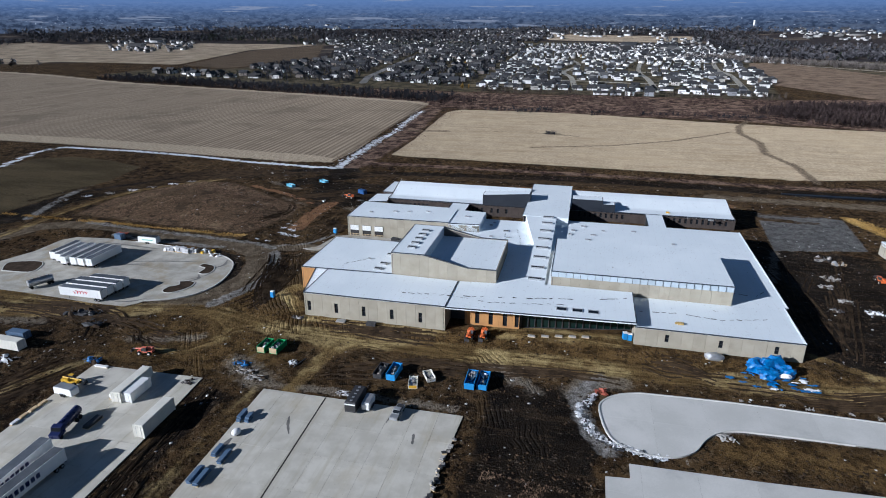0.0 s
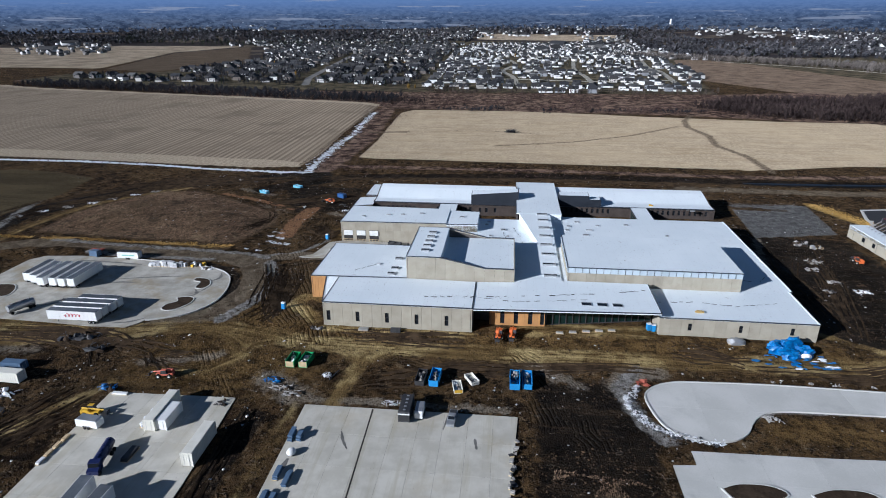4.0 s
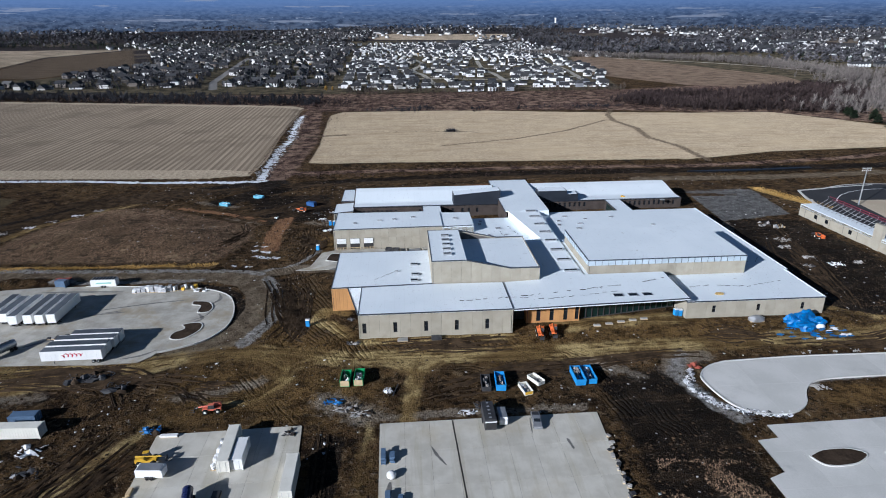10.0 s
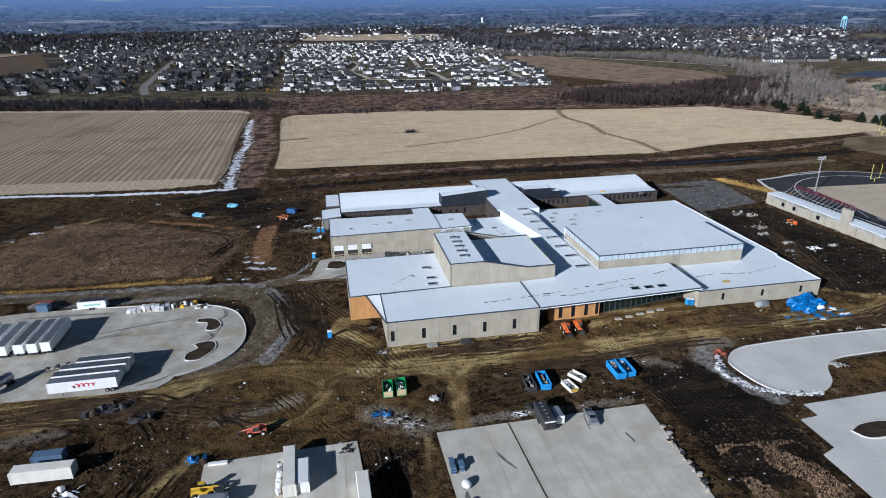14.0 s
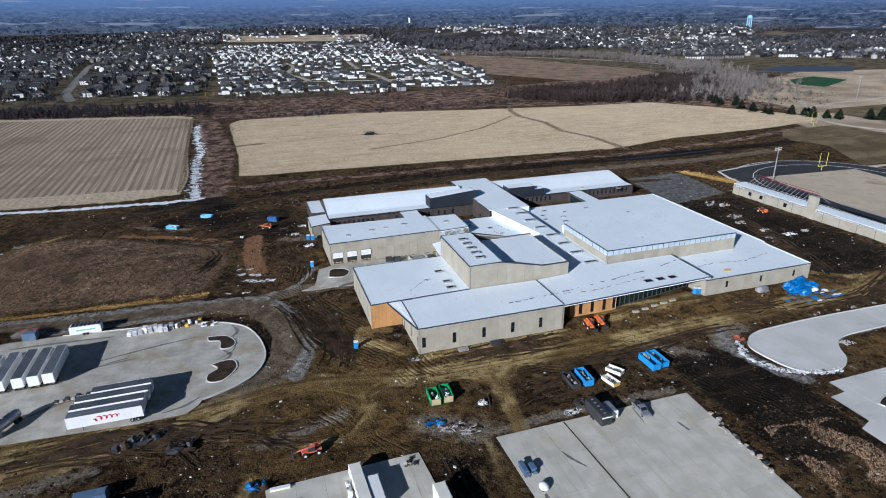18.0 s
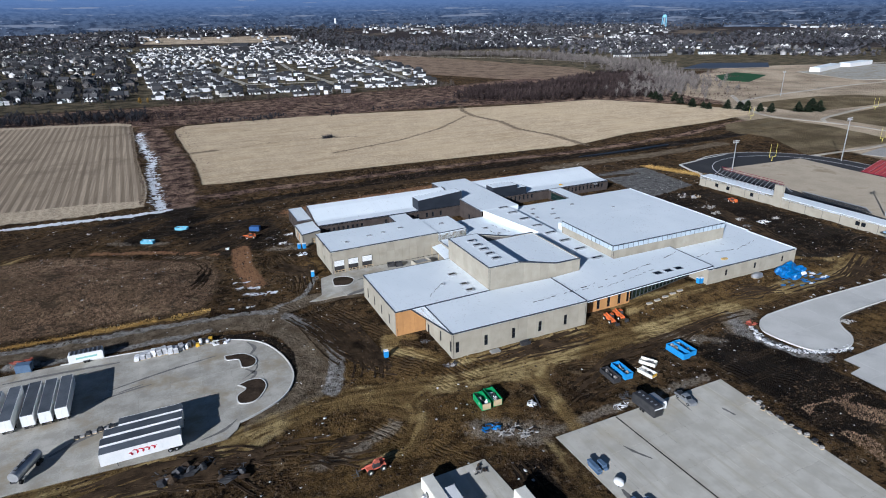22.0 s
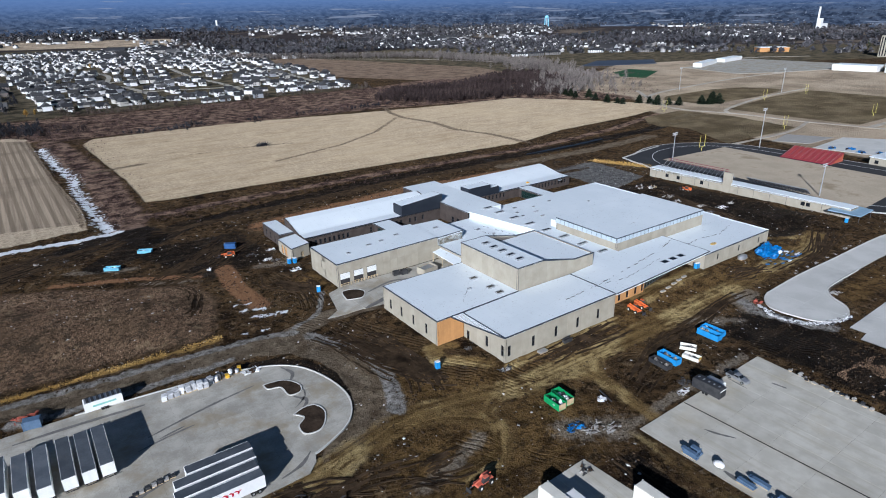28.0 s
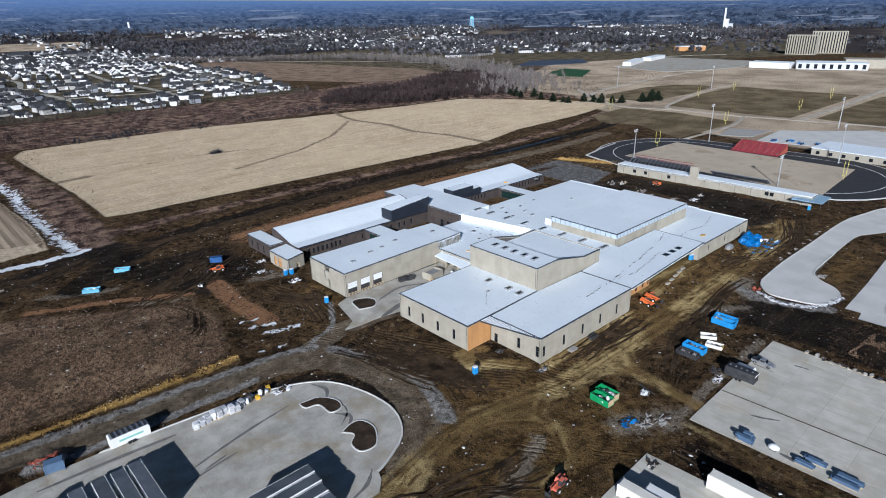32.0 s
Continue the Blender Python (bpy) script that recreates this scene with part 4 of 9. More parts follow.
# ---------------- paving ----------------
def clip_rect(poly, x0, x1, y0, y1):
    for axis, lim, keep_less in ((0, x0, False), (0, x1, True), (1, y0, False), (1, y1, True)):
        out = []
        for i, a in enumerate(poly):
            b = poly[(i + 1) % len(poly)]
            ia, ib = (a[axis] <= lim) == keep_less, (b[axis] <= lim) == keep_less
            if ia:
                out.append(a)
            if ia != ib:
                u = (lim - a[axis]) / (b[axis] - a[axis])
                out.append((a[0] + u * (b[0] - a[0]), a[1] + u * (b[1] - a[1])))
        poly = out
        if not poly:
            return []
    clean = []
    for q in poly:
        if not clean or math.dist(q, clean[-1]) > 0.05:
            clean.append(q)
    if len(clean) > 2 and math.dist(clean[0], clean[-1]) < 0.05:
        clean.pop()
    area = 0.5 * abs(sum(a[0] * b[1] - b[0] * a[1] for a, b in zip(clean, clean[1:] + clean[:1]))) if len(clean) > 2 else 0
    return clean if area > 0.4 else []


PAVING = []


def paving(name, label, poly, lift, material, wide, deep, gap=0.05, x_from=None):
    """A concrete yard; its panels are laid at the end of the file."""
    bed = bmesh.new()
    prism(poly, -0.4, [gz(x, y) + lift - 0.035 for x, y in poly], bed)
    yard = part(name, bed, M_JOINT)
    tagged(yard, label, "pavement", kind="structure")
    PAVING.append((yard, poly, lift, material, wide, deep, gap, x_from))
    return yard


def kerb_line(pts, width, height, material, name="kerb", parent=None, label=""):
    bm = bmesh.new()
    left, right = [], []
    for i, p in enumerate(pts):
        a, b = Vector(pts[max(i - 1, 0)]), Vector(pts[min(i + 1, len(pts) - 1)])
        d = (b - a).normalized()
        n = Vector((-d.y, d.x)) * width / 2
        left.append(Vector(p) + n)
        right.append(Vector(p) - n)
    rows = []
    for l, r, p in zip(left, right, pts):
        z = gz(*p)
        rows.append([bm.verts.new((q.x, q.y, zz)) for q, zz in ((l, z - 0.2), (l, z + height), (r, z + height), (r, z - 0.2))])
    for a, b in zip(rows[:-1], rows[1:]):
        for i in range(3):
            bm.faces.new((a[i], a[i + 1], b[i + 1], b[i]))
    bm.faces.new(rows[0][::-1])
    bm.faces.new(rows[-1])
    bmesh.ops.recalc_face_normals(bm, faces=bm.faces)
    return part(name, bm, material, parent, label)


def rounded(pts, steps=4):
    """The line through the points with its corners drawn round."""
    out = []
    n = len(pts)
    for i in range(n - 1):
        p0, p1, p2, p3 = pts[max(i - 1, 0)], pts[i], pts[i + 1], pts[min(i + 2, n - 1)]
        for s in range(steps):
            u = s / steps
            out.append(tuple(0.5 * (2 * b + (c - a) * u + (2 * a - 5 * b + 4 * c - d) * u * u + (3 * b - a - 3 * c + d) * u ** 3) for a, b, c, d in zip(p0, p1, p2, p3)))
    out.append(pts[-1])
    return out


LOT_C = LOT[:6] + rounded(LOT[5:15], 3)[1:] + LOT[15:]
CUL_C = rounded(CUL[:4], 3)[:-1] + rounded(CUL[3:11], 3)[:-1] + CUL[10:12] + rounded(CUL[12:] + CUL[:1], 3)[1:-1]
paving("yard_west", "pale grey concrete turning yard with parked trailers", LOT_C, 0.12, M_CONC, 7.6, 6.1, 0.03)
paving("yard_south", "pale concrete yard with tan mud stains", LOT_B, 0.10, M_CONC_LOT, 5.5, 9.0)
paving("yard_centre", "broad concrete lot poured in long strips", SLAB, 0.10, M_CONC_LOT, 5.72, 11.0)
paving("drive_east", "fresh light concrete drive with a rounded end", CUL_C, 0.14, M_CONC_NEW, 12.0, 12.0, 0.025)
paving("yard_east", "fresh light concrete car park", SLAB_C, 0.10, M_CONC_NEW, 11.0, 11.0, 0.03)
paving("dock_apron", "concrete loading apron beside the building", DOCK, 0.12, M_CONC, 6.0, 6.0)
for name, pts in (("kerb_west", rounded(LOT[5:16], 3)), ("kerb_drive", rounded(CUL[-10:] + CUL[:4], 3)), ("kerb_drive_north", rounded(CUL[3:10], 3))):
    tagged(kerb_line(pts, 0.35, 0.30, M_CONC_NEW, name), "low cast concrete kerb along the yard edge", "kerb", kind="structure")
# the wide construction joint in the middle of the central lot
tagged(part("joint_strip", prism([(23.75, -39.5), (24.1, -39.5), (25.3, -75), (26.6, -112), (26.2, -112), (24.95, -75)], 0.02, 0.115), M_GAP), "dark open joint between concrete strips", "joint", kind="structure")


def island_bed(pts, label):
    ob = thing("planting_island", label, "planting bed", group="islands in the yards")
    ring = rounded(pts + pts[:1], 5)
    z = gz(*pts[0])
    bm = prism(ring[:-1], z - 0.1, z + 0.24)
    part("soil", bm, M_DIRT, ob)
    kerb_line(ring, 0.3, 0.3, M_CONC_NEW, "kerb", ob, "cast concrete kerb")


island_bed([(-57, 31.0), (-56.6, 28.4), (-53.6, 27.2), (-53.2, 22.6), (-50.2, 22.4), (-49.2, 25.6), (-51.8, 30.0)], "kerbed island of bare dark soil in the yard")
island_bed([(-55.4, 14.2), (-53.8, 11.6), (-56.2, 9.2), (-56, 5.6), (-52.2, 5.2), (-48.9, 10.2), (-49.4, 14.4), (-52, 15.4)], "kerbed island of bare dark soil in the yard")
island_bed([(-126, 8), (-114, 9.5), (-118.5, 18.5), (-130, 15)], "long kerbed island of bare soil")
island_bed([(-16.5, 62), (-11.5, 60.5), (-8.5, 64.5), (-10.5, 68), (-15, 68.5)], "kerbed planting island on the loading apron")
island_bed([(99, -58), (103, -56.3), (109, -56.3), (111.5, -58.5), (107, -61), (101, -61)], "kerbed oval island of dark soil in the car park")
island_bed([(116, -58), (121, -56), (127, -56), (129, -58.5), (124, -61), (118, -61)], "kerbed oval island of dark soil in the car park")

# ---------------- school building ----------------
school = thing("school_building", "large low school under construction, beige concrete panels and white flat roofs", "school")
ZB = 0.3


def wall_run(p0, p1, z1, openings=(), material=None, z0=ZB, wide=3.05, label="", window_label="narrow dark window", pane=None, proud=0.0):
    """A wall of separate upright panels; outside lies to the right of p0 -> p1. z1: height or a function of the way along. openings: (start, end, low, high)."""
    material = material or M_PANEL
    pane = pane or M_GLASS
    a, b = Vector(p0), Vector(p1)
    length = (b - a).length
    d = (b - a) / length
    out = Vector((d.y, -d.x))
    top = z1 if callable(z1) else (lambda u: z1)

    def at(u, depth):
        q = a + d * u + out * (proud - depth)
        return q.x, q.y

    def slab(bm, u0, u1, d0, d1, zl, zh0, zh1):
        pts = [at(u0, d0), at(u1, d0), at(u1, d1), at(u0, d1)]
        prism(pts, zl, [zh0, zh1, zh1, zh0], bm)

    core = bmesh.new()
    n = max(1, round(length / 6))
    rings = []
    for i in range(n + 1):
        u = length * i / n
        (xa, ya), (xb, yb), zt = at(u, 0.32), at(u, 0.5), top(u) - 0.4
        rings.append([core.verts.new(q) for q in ((xa, ya, z0), (xa, ya, zt), (xb, yb, zt), (xb, yb, z0))])
    for r0, r1 in zip(rings[:-1], rings[1:]):
        for k in range(4):
            core.faces.new((r0[k], r1[k], r1[(k + 1) % 4], r0[(k + 1) % 4]))
    core.faces.new(rings[0])
    core.faces.new(rings[-1][::-1])
    bmesh.ops.recalc_face_normals(core, faces=core.faces)
    wall = part("wall", core, M_CORE, school, label)
    n = max(1, round(length / wide))
    cuts = [length * i / n for i in range(n + 1)]
    for u0, u1 in zip(cuts[:-1], cuts[1:]):
        g0, g1 = u0 + 0.02, u1 - 0.02
        bm = bmesh.new()
        holes = [o for o in openings if o[1] > g0 and o[0] < g1]
        if not holes:
            slab(bm, g0, g1, 0, 0.3, z0, top(u0) - 0.02, top(u1) - 0.02)
        else:
            at_u = g0
            for s, e, lo, hi in sorted(holes):
                s, e = max(s, g0), min(e, g1)
                if s - at_u > 0.03:
                    slab(bm, at_u, s, 0, 0.3, z0, top(at_u), top(s))
                if lo > z0 + 0.05:
                    slab(bm, s, e, 0, 0.3, z0, lo, lo)
                if hi < top(s) - 0.05:
                    slab(bm, s, e, 0, 0.3, hi, top(s), top(e))
                at_u = e
            if g1 - at_u > 0.03:
                slab(bm, at_u, g1, 0, 0.3, z0, top(at_u), top(g1))
        if len(bm.faces):
            part("panel", bm, material, wall)
        else:
            bm.free()
    for s, e, lo, hi in openings:
        bm = bmesh.new()
        for c in ((s, s + 0.07, lo, hi), (e - 0.07, e, lo, hi), (s + 0.07, e - 0.07, lo, lo + 0.07), (s + 0.07, e - 0.07, hi - 0.07, hi), (s + 0.07, e - 0.07, (lo + hi) / 2 - 0.03, (lo + hi) / 2 + 0.03)):
            slab(bm, c[0], c[1], 0.16, 0.24, c[2], c[3], c[3])
        frame_ob = part("window", bm, M_STEEL, school, window_label)
        bm = bmesh.new()
        slab(bm, s + 0.03, e - 0.03, 0.26, 0.29, lo, hi, hi)
        part("pane", bm, pane, frame_ob)
    return wall


def roof_slab(poly, z, thick=0.3, label="white membrane roof", coping=None, material=None):
    """A flat roof with an upstand of dark metal along the edges listed in coping (or all)."""
    zs = z if isinstance(z, (list, tuple)) else [z] * len(poly)
    roof = part("roof", prism(poly, min(zs) - thick, list(zs)), material or M_ROOF, school, label)
    n = len(poly)
    for i in (range(n) if coping is None else coping):
        j = (i + 1) % n
        a, b = Vector(poly[i]), Vector(poly[j])
        d = (b - a).normalized()
        o = Vector((d.y, -d.x))
        q = [a + o * 0.06 - d * 0.05, b + o * 0.06 + d * 0.05, b - o * 0.16 + d * 0.05, a - o * 0.16 - d * 0.05]
        bm = bmesh.new()
        lo, hi = [], []
        for k, w in enumerate(q):
            zz = zs[i] if k in (0, 3) else zs[j]
            lo.append(bm.verts.new((w.x, w.y, zz - 0.24)))
            hi.append(bm.verts.new((w.x, w.y, zz + 0.07)))
        bm.faces.new(lo[::-1])
        bm.faces.new(hi)
        for k in range(4):
            m = (k + 1) % 4
            bm.faces.new((lo[k], lo[m], hi[m], hi[k]))
        bmesh.ops.recalc_face_normals(bm, faces=bm.faces)
        part("coping", bm, M_COPING, roof)
    return roof


def slots(centres, width, lo, hi):
    return [(c - width / 2, c + width / 2, lo, hi) for c in centres]


# front wing
wall_run((0, 0), (45.2, 0), 8.2, slots([1.6, 10.6, 19.6, 28.6, 37.6], 1.15, 2.3, 5.6), label="beige precast concrete front wall")
wall_run((45.2, 0), (45.2, 8), 8.2)
wall_run((0, 18.4), (0, 0), 8.2, slots([17.2, 10.5], 1.15, 2.3, 5.6) + [(1.2, 2.6, 0.6, 3.6)], label="beige precast concrete end wall")
roof_slab([(0, 0), (45.2, 0), (45.2, 19.2), (22.4, 19.6), (0, 18.6)], [8.5, 8.5, 8.45, 8.5, 8.5], coping=[0, 4])
part("expansion_joint", box(45.05, 45.35, 0.3, 19.2, 8.3, 8.62), M_COPING, school)
# slatted corner canopy
canopy = part("canopy", prism([(0.0, 0.2), (-0.25, 0.2), (-4.5, 18.9), (-4.2, 18.9)], 8.22, 8.48), M_COPING, school, "slatted triangular metal canopy")
for i in range(26):
    y = 1.0 + i * 0.7
    part("slat", box(-4.3 * y / 19, -0.02, y, y + 0.34, 8.26, 8.42), M_ROOF, canopy)
# left wing
wall_run((-9.5, 49.2), (-9.5, 18.6), 8.4, slots([4.5, 11, 17.8, 24.8], 1.15, 2.3, 5.6), label="beige precast concrete side wall")
wall_run((-9.5, 18.6), (0, 18.6), 8.4, (), M_ORANGE, wide=1.25, label="orange-brown sheathing board wall")
wall_run((22.4, 49.2), (-9.5, 49.2), 8.4)
roof_slab([(-9.5, 18.6), (22.4, 19.6), (22.4, 49.2), (-9.5, 49.2)], 8.7, coping=[0, 2, 3])
# auditorium
AU_TOP = lambda u: 15.9 if u < 11.2 else (15.9 - 3.1 * (u - 11.2) / 14.2 if u < 25.4 else 12.8)
wall_run((22.4, 20.0), (57.4, 20.2), AU_TOP, z0=8.0, label="tall beige concrete auditorium wall")
wall_run((57.4, 20.2), (57.4, 49.4), 12.8, z0=8.0)
wall_run((57.4, 49.4), (22.4, 49.4), lambda u: AU_TOP(35 - u), z0=8.0)
wall_run((22.4, 49.4), (22.4, 20.0), 15.9, z0=8.0, label="tall beige concrete auditorium wall")
roof_slab([(22.4, 20.0), (33.6, 20.05), (33.6, 49.4), (22.4, 49.4)], 16.2, coping=[0, 2, 3])
part("riser", box(33.3, 33.58, 20.4, 49.0, 12.5, 15.9), M_ROOF, school, "white upstand between the roof levels")
roof_slab([(33.6, 20.4), (57.2, 20.5), (57.2, 49.1), (33.6, 49.1)], [12.75, 12.55, 12.55, 12.75], coping=[])
for y0, y1 in ((20.02, 20.32), (49.12, 49.42)):
    part("coping", extrude_profile([(33.6, 15.86), (47.8, 12.76), (57.4, 12.76), (57.4, 13.05), (47.8, 13.07), (33.6, 16.25)], y0 - 0.05, y1 + 0.05, "y"), M_COPING, school)
# recessed entrance front under the long roof
wall_run((45.4, 8), (50.2, 8), 7.9, (), M_STEEL, label="dark recessed wall")
wall_run((50.2, 5.2), (66.8, 5.4), 7.9, [(3.2, 4.5, 1.3, 7.4), (7.3, 8.6, 1.3, 7.4), (11.6, 12.9, 1.3, 7.4), (15.2, 16.4, 1.3, 7.4)], M_ORANGE, wide=2.1, label="orange-brown sheathing board entrance wall")
wall_run((50.2, 8), (50.2, 5.2), 7.9, (), M_ORANGE)
wall_run((66.8, 6.4), (99.6, 12.4), 7.9, [(0.6 + 2.05 * i, 2.45 + 2.05 * i, 0.9, 7.6) for i in range(16)], M_STEEL, wide=4.1, label="glazed entrance wall in dark frames", window_label="tall dark glazing", pane=M_TEAL)
roof_slab([(45.4, -0.2), (99.7, 2.4), (99.7, 22.4), (74.6, 22.4), (57.4, 22.4), (57.4, 20.0), (45.4, 19.2)], [8.45, 8.5, 8.75, 8.7, 8.6, 8.55, 8.45], 0.55, coping=[0, 1])
# spine between auditorium and gym, and rooms behind
roof_slab([(57.6, 22.4), (72.7, 22.4), (72.7, 92.3), (59.6, 92.3), (66.2, 58), (57.6, 56)], [8.55, 8.6, 8.95, 8.95, 8.75, 8.6], 3.4, "raised white roof spine with a splayed side wall", coping=[])
roof_slab([(72.7, 22.4), (74.6, 22.4), (74.6, 54.6), (72.7, 54.6)], 8.2, coping=[])
roof_slab([(72.7, 54.6), (74.7, 54.6), (74.7, 97), (72.7, 97)], 6.45, coping=[])
part("parapet", box(72.75, 77.5, 92.05, 92.28, 6.2, 8.95), M_ROOF, school, "white parapet wall under the hall roof")
roof_slab([(30, 49.5), (57.55, 49.5), (57.55, 56.05), (66.15, 58.05), (59.55, 92.3), (42.45, 92.3), (42.45, 74), (30, 74)], 6.1, label="low white roof between the taller blocks", coping=[7])
wall_run((30, 74), (30, 49.4), 5.8, slots([5, 9, 13, 17], 2.2, 0.9, 4.2), M_PANEL, wide=3, label="unfinished wall with timber openings", window_label="timber-framed opening", pane=M_DARKIN)
# gym
wall_run((74.6, 24.2), (128.8, 24.3), 11.0, z0=6.2, label="beige concrete gym wall")
wall_run((128.8, 24.3), (128.8, 54.6), 12.6, z0=6.2)
wall_run((128.8, 54.6), (74.6, 54.6), 12.6, z0=6.2)
wall_run((74.6, 54.6), (74.6, 24.2), 11.0, z0=6.2)
wall_run((74.6, 24.2), (128.8, 24.3), 12.75, (), M_BAND, z0=10.95, wide=2.3, label="white clerestory band with dark mullions", proud=0.12)
wall_run((74.6, 54.6), (74.6, 24.2), 12.75, (), M_BAND, z0=10.95, wide=2.3, label="white clerestory band with dark mullions", proud=0.12)
for i in range(24):
    part("mullion", box(74.6 + i * 2.258 - 0.05, 74.6 + i * 2.258 + 0.05, 24.0, 24.06, 10.95, 12.75), M_STEEL, school)
for i in range(14):
    part("mullion", box(74.4, 74.46, 24.3 + i * 2.34 - 0.05, 24.3 + i * 2.34 + 0.05, 10.95, 12.75), M_STEEL, school)
roof_slab([(74.5, 24.1), (128.9, 24.2), (128.9, 54.7), (74.5, 54.7)], [12.85, 12.85, 13.05, 13.05], coping=[0, 3])
# low classroom block
RB = [(99.75, 4.0), (143.8, 3.9), (144.2, 26), (145.2, 26), (146, 97), (74.7, 97), (74.7, 22.5), (99.75, 22.5)]
wall_run((99.75, 4.0), (143.8, 3.9), 6.15, [(8.2, 9.3, 2.6, 4.9), (22.4, 23.5, 2.6, 4.9), (36.6, 37.7, 2.6, 4.9)], label="beige precast concrete front wall", window_label="small dark window")
wall_run((143.8, 3.9), (145.4, 97), 6.15)
wall_run((146, 97), (77.3, 97), 6.15, slots([6 + 7 * i for i in range(9)], 1.4, 2.0, 4.2))
wall_run((99.75, 12), (99.75, 4.0), 6.15)
roof_slab(RB, 6.45, coping=[0, 7])
for (xa, ya), (xb, yb) in zip(RB[1:4], RB[2:5]):
    part("parapet", prism([(xa - 0.3, ya), (xa + 0.05, ya), (xb + 0.05, yb), (xb - 0.3, yb)], 6.2, 6.62), M_ROOF, school, "white parapet upstand")
part("roof_curb", box(78, 108.2, 59.7, 60.1, 6.4, 7.9), M_ROOF, school, "long white roof curb")
part("roof_curb", box(76.0, 79.5, 55.2, 59.0, 8.2, 11.0), M_ROOF, school, "white penthouse box")
part("roof_step", prism([(74.7, 54.7), (108, 54.7), (108, 59.7), (74.7, 59.7)], 6.4, 7.4), M_ROOF, school, "raised white roof strip")
# workshop wing with three loading doors
BAYS = [(1.0, 4.9, 1.0, 5.6), (6.4, 10.3, 1.0, 5.6), (11.8, 15.7, 1.0, 5.6)]
wall_run((-14.2, 73), (29.6, 74), 9.1, [], z0=5.6, label="beige precast concrete wall")
lower = wall_run((-14.2, 73), (29.6, 74), 5.62, BAYS, label="beige precast wall with three loading doors", window_label="loading door opening", pane=M_DARKIN)
for s, e, lo, hi in BAYS:
    door = part("sectional_door", box(-14.2 + s + 0.1, -14.2 + e - 0.1, 72.98, 73.1, 3.4, 5.5), M_WHITE, school, "half-raised white sectional door")
    for k in range(1, 4):
        part("rib", box(-14.2 + s + 0.1, -14.2 + e - 0.1, 72.95, 72.98, 3.4 + k * 0.52, 3.44 + k * 0.52), M_METAL, door)
    rail = part("guard_rail", box(-14.2 + s - 0.2, -14.2 + e + 0.2, 72.5, 72.6, 1.75, 1.9), M_WOOD, school, "timber guard rail")
    for k in range(4):
        x = -14.2 + s + k * 1.28
        part("post", box(x, x + 0.12, 72.45, 72.6, 0.8, 2.0), M_WOOD, rail)
wall_run((-14.4, 95), (-14.2, 73), 9.1, [(9, 12.6, 4.2, 7.2), (9.6, 11.4, 0.9, 3.3)], label="beige precast end wall", window_label="gridded window")
wall_run((29.6, 92), (-14.4, 95), 9.1)
wall_run((29.6, 74), (42.4, 75), 8.6)
roof_slab([(-14.3, 73), (29.6, 74), (29.6, 94.0), (-14.4, 95)], 9.45, coping=[0, 3])
roof_slab([(29.6, 74), (42.4, 75), (42.4, 92.2), (29.6, 93)], 9.15, 3.3, coping=[0])
part("link_canopy", prism([(24.8, 51), (29.9, 51), (29.9, 72.5), (26.2, 72.5)], 4.3, [4.6, 5.2, 5.2, 4.6]), M_ROOF, school, "sloping white canopy over a link door")
for y in (52.5, 59, 65.5, 71.5):
    part("canopy_post", tube((25.6, y, 0.4), (25.6, y, 4.5), 0.11, n=6), M_WOOD, school)
# two-storey wings at the back, with swept roofs
WIN_B = lambda xs, lo=2.4, hi=4.6: [(x, x + 1.1, lo, hi) for x in xs]


def swept_wing(x0, x1, y0, y1, low, high, xs):
    s = (y1 - y0) / 21.0
    rise = high - low
    prof = [(y0, low - 0.5), (y0, low), (y0 + 6 * s, low + 0.05), (y0 + 7.5 * s, low + 0.10 * rise), (y0 + 9 * s, low + 0.22 * rise), (y0 + 13 * s, low + 0.52 * rise),
            (y0 + 17 * s, low + 0.82 * rise), (y1, high + 0.02), (y1, low - 0.5)]
    part("roof", extrude_profile(prof, x0, x1, "x"), M_ROOF, school, "white swept monopitch roof")
    wall_run((x0, y0), (x1, y0), low - 0.15, WIN_B(xs), M_BRICK, wide=4.0, label="dark grey-brown brick wall with paired windows")
    part("coping", box(x0 - 0.1, x1 + 0.1, y0 - 0.12, y0 + 0.2, low - 0.2, low + 0.1), M_COPING, school)
    for xa, xb in ((x0 - 0.35, x0 - 0.02), (x1 + 0.02, x1 + 0.35)):
        part("gable_wall", extrude_profile([(y0, ZB), (y0, low + 0.1)] + [(y, z + 0.12) for y, z in prof[2:7]] + [(y1, high + 0.12), (y1, ZB)], xa, xb, "x"), M_BRICK, school, "dark brick gable end")
    part("rear_wall", box(x0, x1, y1 - 0.3, y1 - 0.02, ZB, high - 0.2), M_BRICK, school, "dark brick rear wall")


swept_wing(-8.9, 58.3, 113.2, 133.5, 6.3, 9.8, [2 + 2.1 * k for k in range(9)] + [30 + 2.2 * k for k in range(8)] + [50, 53, 57])
swept_wing(77.4, 148.5, 117.2, 140.5, 5.6, 8.3, [4 + 2.4 * k for k in range(9)] + [36 + 2.4 * k for k in range(14)])
